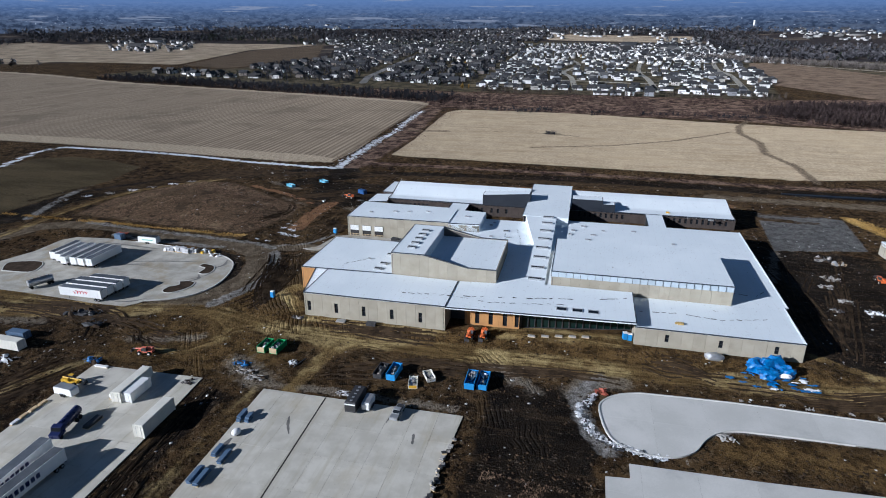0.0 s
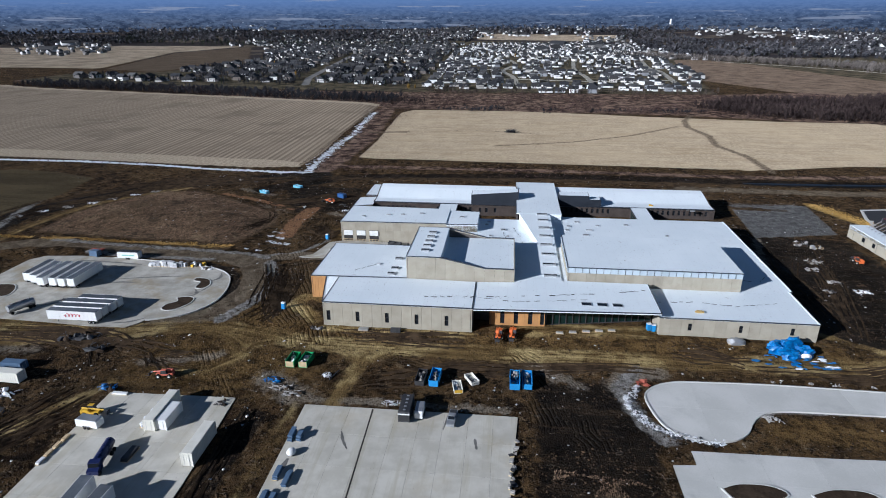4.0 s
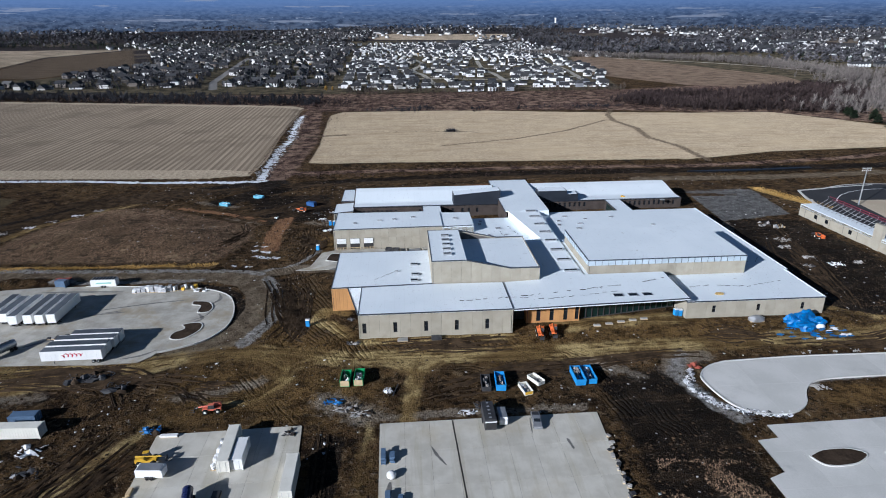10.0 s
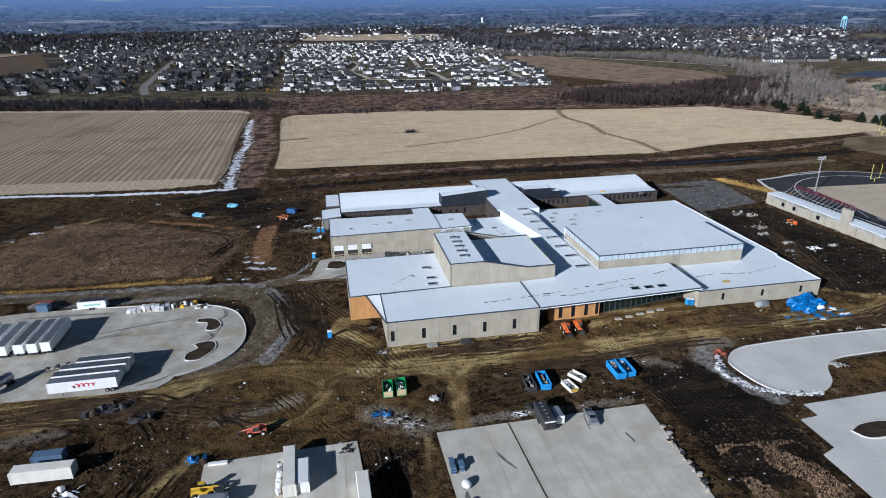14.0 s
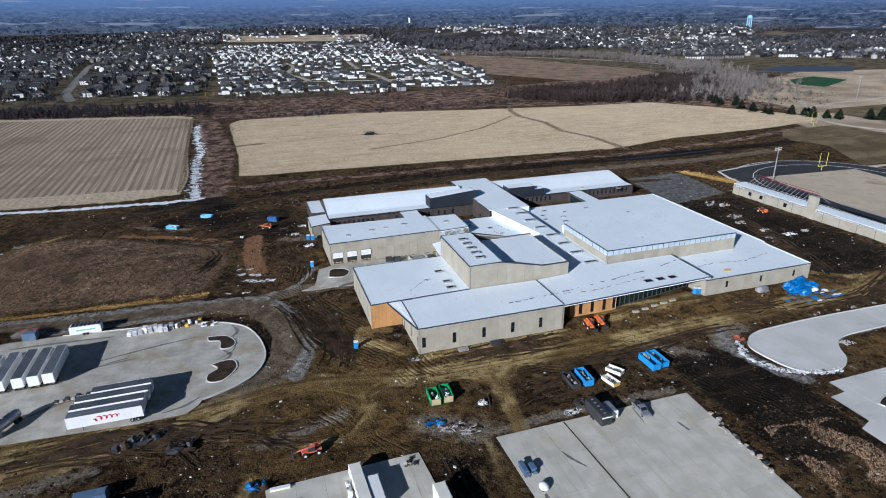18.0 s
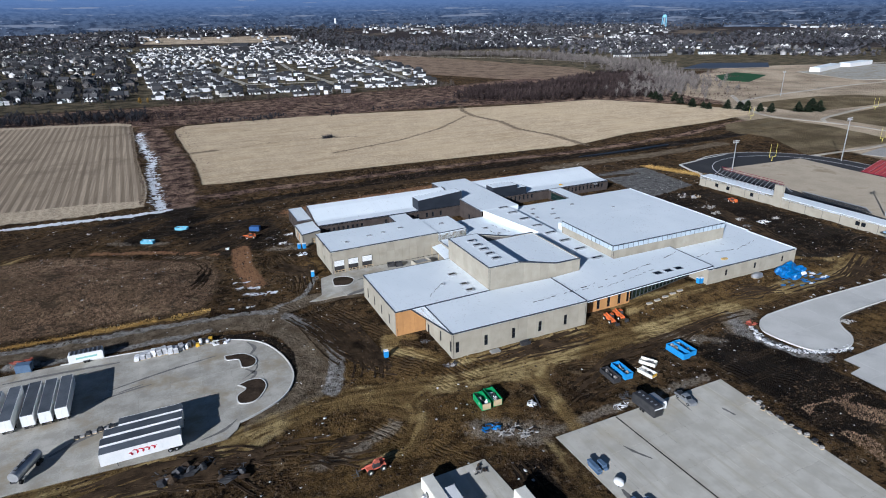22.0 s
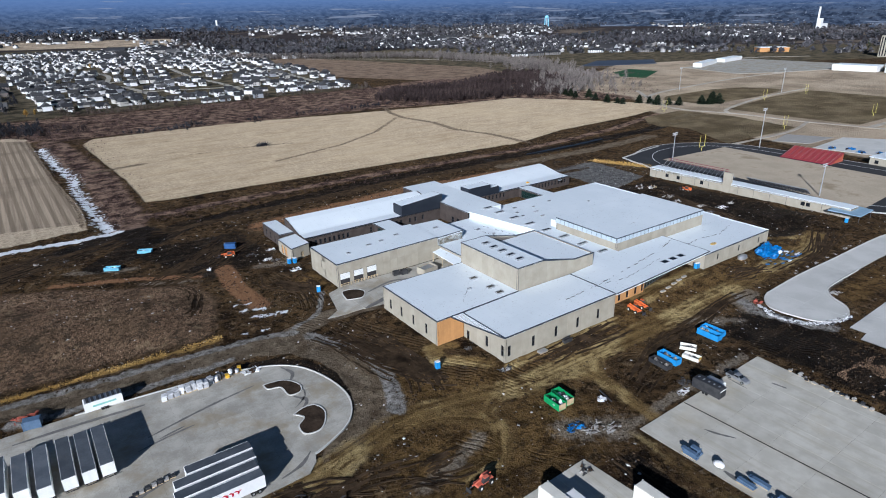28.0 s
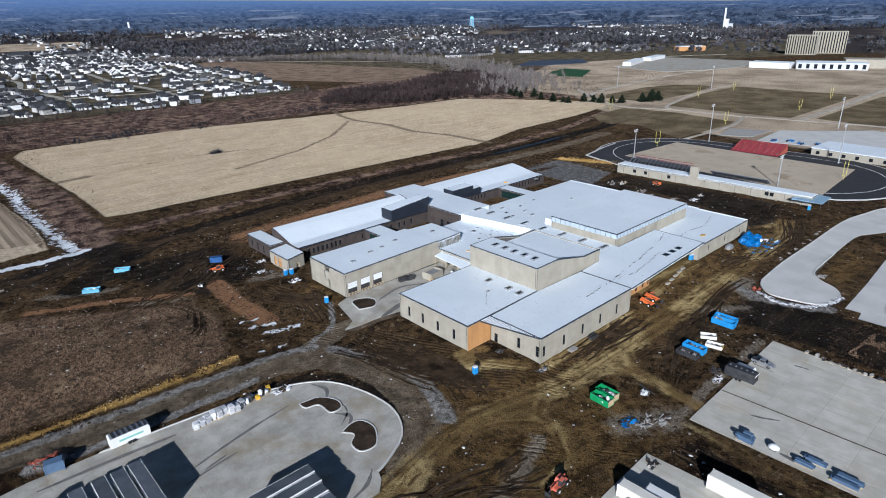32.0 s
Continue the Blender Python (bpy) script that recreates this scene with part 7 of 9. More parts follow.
# ---------------- stadium ----------------
stands = thing("grandstand", "long beige concrete grandstand with white roof and metal bleachers", "grandstand")
SX = lambda y: 199.5 + (102 - y) * 0.045
gbase = [(SX(102), 102), (SX(-2), -2), (SX(-2) + 7.5, -2), (SX(102) + 7.5, 102)]
part("wall", prism(gbase, 0, [5.2, 4.4, 4.4, 5.2]), M_PANEL, stands, "beige concrete rear wall")
part("roof", prism(gbase, 4.0, [5.45, 4.65, 4.65, 5.45]), M_ROOF, stands, "white flat roof")
for k in range(13):
    y = 98 - k * 8
    part("wall_joint", box(SX(y) - 0.03, SX(y) + 0.02, y - 0.08, y + 0.08, 0.2, 4.2), M_CORE, stands)
for y in (16, 18.4, 84, 91, 70):
    part("window", box(SX(y) - 0.06, SX(y) + 0.05, y - 0.9, y + 0.9, 1.6, 3.4), M_GLASS, stands, "dark window opening")
part("tower", box(SX(57) - 0.3, SX(57) + 1.2, 54.0, 58.5, 0, 10.5), M_PANEL, stands, "tall beige concrete fin wall")
for k in range(10):
    z, x = 4.0 + k * 0.5, 0.8 * k
    for ya, yb in ((61, 98), (22, 53)):
        if ya < 40 and k > 6:
            continue
        part("bench", box(SX(75) + 17.5 - x, SX(75) + 17.9 - x, ya, yb, z, z + 0.08), M_RED if k > 7 else M_METAL, stands, "metal bench row")
        part("riser", box(SX(75) + 17.3 - x, SX(75) + 17.9 - x, ya, yb, z - 0.45, z - 0.4), M_STEEL, stands)
for k in range(16):
    y = 98 - k * 2.45
    part("strut", tube((SX(y) + 4.5, y, 5.2), (SX(y) + 9.5, y, 8.4), 0.14, n=5), M_METAL, stands)
    if k % 2 == 0:
        part("guard_post", tube((SX(y) + 9.6, y, 8.0), (SX(y) + 9.6, y, 9.9), 0.06, n=5), M_METAL, stands)
part("guard_rail", box(SX(80) + 9.5, SX(80) + 9.7, 61, 98, 9.7, 9.9), M_RED, stands)
M_SHELTER = surface("pale_blue_roof_sheet", (0.22, 0.34, 0.44), (0.30, 0.42, 0.52), 0.4, 0.45, bump=0.05, fine=4)
shelter = thing("shelter", "open shelter with a pale blue-grey metal roof", "shelter")
part("roof", prism([(199, 5.5), (215, 5.8), (214, -7.3), (200, -7.8)], 3.1, [3.6, 3.9, 3.6, 3.3]), M_SHELTER, shelter)
for x in (201, 213):
    for y in (-7, 5):
        part("post", tube((x, y, 0), (x, y, 3.2), 0.12, n=6), M_STEEL, shelter)


def oval(cx, cy, hw, hh, inset=0.0, n=14):
    """A running-track outline: straight sides, half-round ends."""
    r = hw - inset
    pts = []
    for c, a0 in ((cy + hh - hw, 0.0), (cy - hh + hw, math.pi)):
        for i in range(n + 1):
            a = a0 + math.pi * i / n
            pts.append((cx + r * math.cos(a), c + r * math.sin(a)))
    return pts


TX, TY, TW, TH = 268.0, 61.0, 54.0, 90.0
tagged(part("track_kerb", prism(oval(TX, TY, TW + 1.1, TH + 1.1), -0.2, 0.20), M_CONC_NEW), "pale concrete ring round the running track", "kerb", kind="structure")
tagged(part("running_track", prism(oval(TX, TY, TW, TH), -0.1, 0.235), M_TRACK), "black asphalt running track", "running track", kind="structure")
line = oval(TX, TY, TW, TH, 10.5)
tagged(kerb_line(line + line[:1], 0.45, 0.26, M_LINE, "track_line"), "white painted line round the track", "line", kind="structure")
tagged(part("playing_field", prism([(225, 0), (297, 4), (303, 118), (240, 122)], 0, 0.27), M_SAND), "bare tan soil playing field", "playing field", kind="structure")


def light_pole(x, y, h):
    ob = thing("floodlight_pole", "tall pale steel floodlight pole", "floodlight pole", "stadium floodlights", at=place(x, y))
    part("pole", tube((0, 0, 0), (0, 0, h), 0.35, 0.2), M_METAL, ob)
    for k in range(2):
        bar = part("crossbar", box(-2.4, 2.4, -0.08, 0.08, h - 0.4 - k * 1.0, h - 0.25 - k * 1.0), M_METAL, ob)
        for i in range(5):
            part("lamp", box(-2.2 + i * 1.0, -1.7 + i * 1.0, 0.1, 0.4, h - 0.6 - k * 1.0, h - 0.1 - k * 1.0), M_WHITE, bar)


for x, y, h in ((238, 114, 19), (319, 102, 27), (231, 23, 17), (308, 16, 24), (433, 52, 24), (620, 240, 26), (560, 330, 26)):
    light_pole(x, y, h)


def goal_post(x, y, turn, s=1.0):
    ob = thing("goal_post", "yellow gooseneck football goal post", "goal post", "goal posts", at=place(x, y, turn))
    part("neck", tube((0, 0, 0), (0, 0, 3.0 * s), 0.14, n=6), M_YELLOW, ob)
    part("crossbar", tube((-2.9, 0, 3.0 * s), (2.9, 0, 3.0 * s), 0.12, n=6), M_YELLOW, ob)
    for k in (-1, 1):
        part("upright", tube((k * 2.9, 0, 3.0 * s), (k * 2.9, 0, 11.0 * s), 0.1, n=6), M_YELLOW, ob)


for x, y in ((282, 122), (268, 2), (404, 239), (398, 125), (542, 218), (621, 214), (513, 107), (610, 110)):
    goal_post(x, y, rng.uniform(-6, 6))
bleach = thing("bleachers", "dark red sloping bleachers facing the field", "bleachers")
for k in range(12):
    part("bench", box(302 + k * 1.35, 303.2 + k * 1.35, 49, 79, 0.3 + k * 0.42, 0.75 + k * 0.42), M_RED, bleach)
    part("riser", box(303.1 + k * 1.35, 303.3 + k * 1.35, 49, 79, 0.2, 0.9 + k * 0.42), M_RUST, bleach)
for k in range(9):
    part("aisle_rail", tube((302, 50 + k * 3.5, 1.2), (318, 50 + k * 3.5, 6.3), 0.08, n=5), M_METAL, bleach)
hall = thing("field_house", "low beige field house with a white flat roof", "building")
part("wall", prism([(322, 36), (316, -40), (346, -42), (350, 34)], 0, 4.6), M_PANEL, hall)
part("roof", prism([(321.5, 36.5), (315.5, -40.5), (346.5, -42.5), (350.5, 34.5)], 4.55, 5.0), M_ROOF, hall)
for k in range(9):
    part("window", box(321.6 - 0.076 * (33 - (33 - k * 7.5)) - 0.25, 321.8 - 0.076 * (k * 7.5) + 0.1, 31 - k * 7.5, 33 - k * 7.5, 1.2, 3.2), M_GLASS, hall)
tagged(part("east_slab", prism([(345, 79), (351, 40), (352, -30), (420, -40), (440, 30), (410, 62), (397, 82)], 0, 0.22), M_CONC_NEW), "pale concrete slab beyond the field house", "pavement", kind="structure")
for k in range(5):
    heap_of(352 + 6 * (k % 2), 34 + k * 9, 4, 2.6, 1.6, M_TARP, "blue-sheeted stack on the pale slab", "sheeted_goods", "tarpaulin", seed=140 + k, lift=0.2)

tagged(part("track_chute", prism([(221, 126), (226, 141), (254, 145.5), (274, 143), (238, 112)], -0.1, 0.245), M_TRACK), "black asphalt sprint straight joining the track", "running track", kind="structure")
tagged(kerb_line([(219, 118), (220.5, 128), (225.4, 142), (254, 147), (272, 149)], 1.3, 0.27, M_CONC_NEW, "chute_kerb"), "pale concrete edge along the sprint straight", "kerb", kind="structure")
tagged(part("grey_pad", prism([(348, 108), (380, 114), (392, 86), (357, 87)], 0, 0.2), M_GRAVELP), "dull grey gravel pad beyond the track", "pavement", kind="structure")
# water lying in the ditch, wet marks on the concrete
M_WATER = glass_material("dark_ditch_water", (0.004, 0.006, 0.009), 0.45)
tagged(part("water", prism([(188, 193.0), (215, 191.6), (240, 192.3), (268, 194.5), (268, 197.5), (240, 196.0), (215, 195.2), (188, 194.6)], -1.6, -0.78), M_WATER), "dark water standing in the ditch", "water", kind="structure")
M_WETCONC = surface("wet_concrete", (0.12, 0.115, 0.105), (0.19, 0.18, 0.165), 0.4, 0.6, fine=2)


def wet_mark(pts, width, lift=0.135, label="dark wet streak on the concrete"):
    bm = bmesh.new()
    ring = rounded(pts, 5)
    n = len(ring)
    rows = []
    for i, p in enumerate(ring):
        a, b = Vector(ring[max(i - 1, 0)]), Vector(ring[min(i + 1, n - 1)])
        d = (b - a).normalized()
        k = width * (0.25 + 0.75 * math.sin(math.pi * (i + 0.5) / n)) * (0.75 + 0.5 * noise.noise(Vector((i * 0.7, p[0], 0))))
        o = Vector((-d.y, d.x)) * k / 2
        rows.append([bm.verts.new((q.x, q.y, gz(*p) + lift)) for q in (Vector(p) + o, Vector(p) - o)])
    for a, b in zip(rows[:-1], rows[1:]):
        bm.faces.new((a[0], a[1], b[1], b[0]))
    tagged(part("wet_mark", bm, M_WETCONC), label, "stain", kind="structure")


wet_mark([(18.6, -48.4), (19.6, -51.2), (21.4, -54.4)], 0.8, 0.115)
wet_mark([(-86, 26.5), (-77, 29), (-68, 31), (-59, 32.4)], 1.0)
wet_mark([(-89, 22.6), (-82, 24.1), (-76, 24.9)], 0.9)
wet_mark([(-84, 24.4), (-78, 25.9)], 0.7)
wet_mark([(-54, 16.5), (-50, 20), (-49, 24)], 0.5)
wet_mark([(-50, 36.5), (-48.5, 32), (-50.5, 28.5)], 1.3, label="dark mud trailed over the concrete")
wet_mark([(-52.5, 21.5), (-50.4, 18), (-52.4, 15.6)], 1.5, label="dark mud trailed over the concrete")
wet_mark([(-112, 42.5), (-98, 42), (-84, 40.8)], 1.6, label="dark mud trailed over the concrete")
wet_mark([(-97, 4), (-90, 8), (-84, 9.4)], 1.8, label="dark mud trailed over the concrete")
wet_mark([(-66, -5), (-61, -3.5), (-57.5, -0.5)], 1.0, label="dark mud trailed over the concrete")
wet_mark([(49, -48), (49.6, -51.5)], 1.0, 0.115)
wet_mark([(9.6, -58.6), (9.2, -63)], 1.5, 0.115)
wet_mark([(41.6, -45.6), (42.2, -40)], 0.5, 0.115)
wet_mark([(-14.5, 52.5), (-4, 55.5), (6, 57)], 3.0, 0.14)
wet_mark([(-8, 63), (4, 66), (14, 61)], 1.6, 0.14)
# ---------------- distance: houses ----------------
def gable(x0, x1, y0, y1, z0, z1, over, along, bm=None):
    """A ridged roof with overhang; along: the ridge's axis."""
    if along == "x":
        m = (y0 + y1) / 2
        return extrude_profile([(y0 - over, z0), (m, z1), (y1 + over, z0), (y1 + over, z0 - 0.2), (y0 - over, z0 - 0.2)], x0 - over, x1 + over, "x", bm)
    m = (x0 + x1) / 2
    return extrude_profile([(x0 - over, z0), (m, z1), (x1 + over, z0), (x1 + over, z0 - 0.2), (x0 - over, z0 - 0.2)], y0 - over, y1 + over, "y", bm)


def wall_block(x0, x1, y0, y1, z, ridge, along):
    if along == "x":
        return extrude_profile([(y0, -0.5), (y0, z), ((y0 + y1) / 2, ridge - 0.2), (y1, z), (y1, -0.5)], x0, x1, "x")
    return extrude_profile([(x0, -0.5), (x0, z), ((x0 + x1) / 2, ridge - 0.2), (x1, z), (x1, -0.5)], y0, y1, "y")


def house_model(w, d, storeys, garage_left, siding, label, group, cross):
    rise = d * 0.42
    ob = thing("house", label, "house", group)
    z = 2.5 * storeys
    part("wall", wall_block(-w / 2, w / 2, -d / 2, d / 2, z, z + rise - 0.1, "x"), siding, ob)
    part("roof", gable(-w / 2, w / 2, -d / 2, d / 2, z, z + rise, 0.5, "x"), M_SHINGLE, ob)
    s = -1 if garage_left else 1
    gx0, gx1 = sorted((s * w / 2 - s * 0.2, s * (w / 2 - 6.2)))
    for front in (-1, 1):
        if front > 0 and not cross:
            continue
        y0, y1 = sorted((front * d / 2, front * (d / 2 + 4.0)))
        gz1 = 2.6 if front < 0 else z
        part("garage_wall" if front < 0 else "rear_wing", wall_block(gx0, gx1, y0, y1, gz1, gz1 + 2.4, "y"), siding, ob)
        part("garage_roof" if front < 0 else "rear_roof", gable(gx0, gx1, min(y0, -1), max(y1, 1), gz1, gz1 + 2.5, 0.45, "y"), M_SHINGLE, ob)
    part("garage_door", box(gx0 + 0.6, gx1 - 0.6, -d / 2 - 4.06, -d / 2 - 4.0, 0, 2.3), M_WHITE, ob)
    for k in range(storeys):
        for x in ((-s * w * 0.12, -s * w * 0.36) if w > 10 else (-s * w * 0.25,)):
            for y in (-d / 2 - 0.05, d / 2):
                part("window", box(x - 0.7, x + 0.7, y, y + 0.05, 0.8 + 2.5 * k, 2.1 + 2.5 * k), M_GLASS, ob)
    return ob


white_models = [house_model(11, 9, 2, True, M_SIDING, "small pale-sided house with a dark shingle roof", "pale subdivision houses", False),
                house_model(12, 8.5, 1, False, M_SIDING, "single-storey pale-sided house with a dark shingle roof", "pale subdivision houses", True),
                house_model(10, 9, 2, False, M_SIDING, "two-storey pale-sided house with a front garage", "pale subdivision houses", True)]
dark_models = [house_model(15, 11, 2, True, M_SIDING2, "large two-storey suburban house among bare trees", "larger suburban houses", True),
               house_model(17, 10, 1, False, M_SIDING2, "long single-storey suburban house among bare trees", "larger suburban houses", True),
               house_model(14, 10, 2, False, M_SIDING2, "two-storey brown suburban house with a front garage", "larger suburban houses", False)]
PALE_ZONE = [(-60, 650), (120, 622), (300, 655), (345, 850), (380, 1260), (420, 1790), (300, 2050), (-100, 2000), (-110, 1500), (-70, 800)]
DARK_ZONE = [(-420, 770), (-330, 690), (-75, 668), (-85, 800), (-118, 1500), (-110, 2000), (-450, 2200), (-800, 2200), (-730, 1800), (-490, 1170), (-545, 900)]
STREET = [(-235, 690), (-262, 788), (-342, 1358), (-329, 1560)]
SIDE_STREETS = [([(63, 712), (54, 850), (38, 960), (60, 1120), (40, 1290)], 8.0), ([(168, 700), (170, 850), (165, 980), (180, 1180)], 8.0), ([(281, 712), (308, 956), (306, 1050), (330, 1240)], 8.5), ([(-50, 790), (60, 800), (170, 775), (292, 800)], 6.0), ([(-20, 985), (165, 980), (310, 1000)], 6.0)]
for pts, wide in SIDE_STREETS:
    tagged(kerb_line(rounded(pts, 6), wide, 0.25, M_CONC, "street"), "pale concrete street between house rows", "street", kind="structure")
OPEN_WEST = [(-1500, 900), (-575, 875), (-505, 1160), (-770, 1850), (-1250, 1820), (-1700, 1500)]
DARK_WEST = [(-640, 760), (-350, 690), (-380, 760), (-640, 830)]
hr = random.Random(21)
far_house_spots = []
used = {id(m): False for m in white_models + dark_models}
count = 0


def put_house(models, x, y, turn, near_limit):
    global count
    m = models[hr.randrange(len(models))]
    at = pose(x, y, gz(x, y), 0, 0, turn)
    if count >= near_limit:
        far_house_spots.append((x, y, turn, models is white_models))
        return
    count += 1
    if not used[id(m)]:
        used[id(m)] = True
        m.matrix_basis = at
    else:
        copy_thing(m, at)


def rows_of(zone, models, dx, dy, skew, jitter, limit):
    xs, ys = [p[0] for p in zone], [p[1] for p in zone]
    spots = []
    y, row = min(ys), 0
    while y < max(ys):
        x = min(xs) - 40
        while x < max(xs) + 40:
            px = x + skew * (y - min(ys)) + hr.uniform(-jitter, jitter) + 12 * math.sin(y * 0.011)
            py = y + 10 * math.sin(px * 0.017) + hr.uniform(-jitter, jitter)
            if inside_of((px, py), zone) and hr.random() < 0.86 and (zone is not DARK_ZONE or float(sd_line(np.array([px]), np.array([py]), STREET)[0]) > 17) and (zone is not PALE_ZONE or min(float(sd_line(np.array([px]), np.array([py]), q)[0]) for q, _ in SIDE_STREETS) > 13.5):
                spots.append((px, py, (0 if row % 2 else 180) + (90 if hr.random() < 0.45 else 0) + hr.uniform(-9, 9) + 12 * math.cos(px * 0.017)))
            x += dx
        y += dy * (0.72 if row % 2 else 1.28)
        row += 1
    for px, py, a in sorted(spots, key=lambda q: q[1]):
        put_house(models, px, py, a, limit)


rows_of(PALE_ZONE, white_models, 18.5, 37, 0.05, 2.0, 175)
rows_of(DARK_WEST, dark_models, 34, 36, 0, 6, 195)
rows_of(DARK_ZONE, dark_models, 29, 44, 0.0, 5, 290)


def block_cloud(name, spots, siding, label):
    """Far houses, each a small ridged block, joined."""
    V, F = [], []
    vr, fr = [], []
    heights = iter(ground_z([q[0] for q in spots], [q[1] for q in spots]).tolist())
    for x, y, a, w, d, h in spots:
        c, s, z = math.cos(a), math.sin(a), next(heights)
        loc = [(-w / 2, -d / 2, 0), (w / 2, -d / 2, 0), (w / 2, d / 2, 0), (-w / 2, d / 2, 0), (-w / 2, -d / 2, h), (w / 2, -d / 2, h), (w / 2, d / 2, h), (-w / 2, d / 2, h)]
        b = len(V)
        V += [(x + c * p - s * q, y + s * p + c * q, z + r) for p, q, r in loc]
        F += [(b, b + 1, b + 5, b + 4), (b + 1, b + 2, b + 6, b + 5), (b + 2, b + 3, b + 7, b + 6), (b + 3, b, b + 4, b + 7)]
        o = 0.5
        top = [(-w / 2 - o, -d / 2 - o, h), (w / 2 + o, -d / 2 - o, h), (w / 2 + o, d / 2 + o, h), (-w / 2 - o, d / 2 + o, h), (-w / 2 - o, 0, h + 0.42 * d), (w / 2 + o, 0, h + 0.42 * d)]
        b = len(vr)
        vr += [(x + c * p - s * q, y + s * p + c * q, z + r) for p, q, r in top]
        fr += [(b, b + 1, b + 5, b + 4), (b + 2, b + 3, b + 4, b + 5), (b + 1, b + 2, b + 5, b + 5), (b + 3, b, b + 4, b + 4)]
    tri = [f for f in fr if f[2] != f[3]]
    ob = tagged(thing(name), label, "houses", kind="stuff")
    me = part("walls", mesh_fast("walls", V, F, siding), siding, ob)
    part("roofs", mesh_fast("roofs", vr, tri, M_SHINGLE), M_SHINGLE, ob)
    g = [f[:3] for f in fr if f[2] == f[3]]
    part("gables", mesh_fast("gables", vr, g, siding), siding, ob)


block_cloud("far_pale_houses", [(x, y, radians(a), 11, 9, hr.uniform(3, 5.6)) for x, y, a, p in far_house_spots if p], M_SIDING, "far rows of pale houses in the subdivision")
block_cloud("far_dark_houses", [(x, y, radians(a), 14, 10, hr.uniform(4, 6)) for x, y, a, p in far_house_spots if not p], M_SIDING2, "far suburban houses among trees")
town = []
while len(town) < 1700:
    x, y = hr.uniform(-2200, 3000), hr.uniform(300, 3100)
    r = math.hypot(x, y)
    if r < 1350 or r > 3050 or x < -0.9 * y or (x > 1.6 * y + 600):
        continue
    if noise.noise(Vector((x * 0.0022, y * 0.0022, 5))) < (-0.05 if x > 300 else 0.12):
        continue
    big = hr.random() < 0.05
    town.append((x, y, hr.uniform(0, 3.14), hr.uniform(25, 60) if big else hr.uniform(9, 15), hr.uniform(15, 25) if big else 9, hr.uniform(4, 7)))
block_cloud("town_houses", town, M_FARSIDE, "scattered roofs of a distant town among trees")


# ---------------- distance: trees ----------------
def twig_cloud(name, spots, material, label, blades=22, spread=0.36, width=0.05, low=0.1, conifer=False):
    """Bare crowns out of thin limbs: a trunk and many tapering twigs each."""
    r = np.random.RandomState(len(spots) + blades)
    S = np.array(spots, float)
    P = np.stack([S[:, 0], S[:, 1], ground_z(S[:, 0], S[:, 1]), S[:, 2]], -1)
    n, k = len(P), blades
    h = P[:, 3][:, None]
    u = r.rand(n, k)
    a = r.rand(n, k) * 2 * np.pi
    base = np.stack([P[:, 0][:, None] + 0 * u, P[:, 1][:, None] + 0 * u, P[:, 2][:, None] + h * (low + 0.55 * u * (1 - low))], -1)
    if conifer:
        out = spread * (1.05 - u) * (0.6 + 0.6 * r.rand(n, k))
        rise = -0.10 + 0.12 * r.rand(n, k)
        base[..., 2] = P[:, 2][:, None] + h * (0.08 + 0.9 * u)
    else:
        out = spread * (0.35 + 0.8 * r.rand(n, k)) * (1.1 - 0.6 * u)
        rise = 0.18 + 0.30 * r.rand(n, k)
    lean = np.stack([np.cos(a) * out * h, np.sin(a) * out * h, rise * h], -1)
    start = base + lean * (0.12 + 0.35 * r.rand(n, k, 1)) * (0 if conifer else 1)
    tip = base + lean
    side = np.stack([-np.sin(a), np.cos(a), 0.4 * r.randn(n, k)], -1) * (width * h * (0.6 + r.rand(n, k)))[..., None]
    tri = np.stack([start - side, start + side, tip], 2).reshape(-1, 3)
    tw = 0.018 * P[:, 3]
    for ang in (0, np.pi / 2):
        dx, dy = np.cos(ang) * tw, np.sin(ang) * tw
        t3 = np.stack([np.stack([P[:, 0] - dx, P[:, 1] - dy, P[:, 2] - 0.2], -1), np.stack([P[:, 0] + dx, P[:, 1] + dy, P[:, 2] - 0.2], -1), np.stack([P[:, 0], P[:, 1], P[:, 2] + P[:, 3] * 0.9], -1)], 1).reshape(-1, 3)
        tri = np.concatenate([tri, t3])
    faces = np.arange(len(tri)).reshape(-1, 3)
    return tagged(new(name, mesh_fast(name, tri, faces, material)), label, "trees", kind="stuff")


def scatter(zone, n, h0, h1, seed, patch=None):
    r = random.Random(seed)
    xs, ys = [p[0] for p in zone], [p[1] for p in zone]
    m = n * 4
    X = np.array([r.uniform(min(xs), max(xs)) for _ in range(m)])
    Y = np.array([r.uniform(min(ys), max(ys)) for _ in range(m)])
    ok = (sd_poly(X, Y, zone) < 0) & (sd_line(X, Y, STREET) > 12)
    out = []
    for x, y in zip(X[ok], Y[ok]):
        if patch is not None and noise.noise(Vector((x * patch, y * patch, seed))) < -0.02:
            continue
        out.append((x, y, r.uniform(h0, h1)))
        if len(out) >= n:
            break
    return out


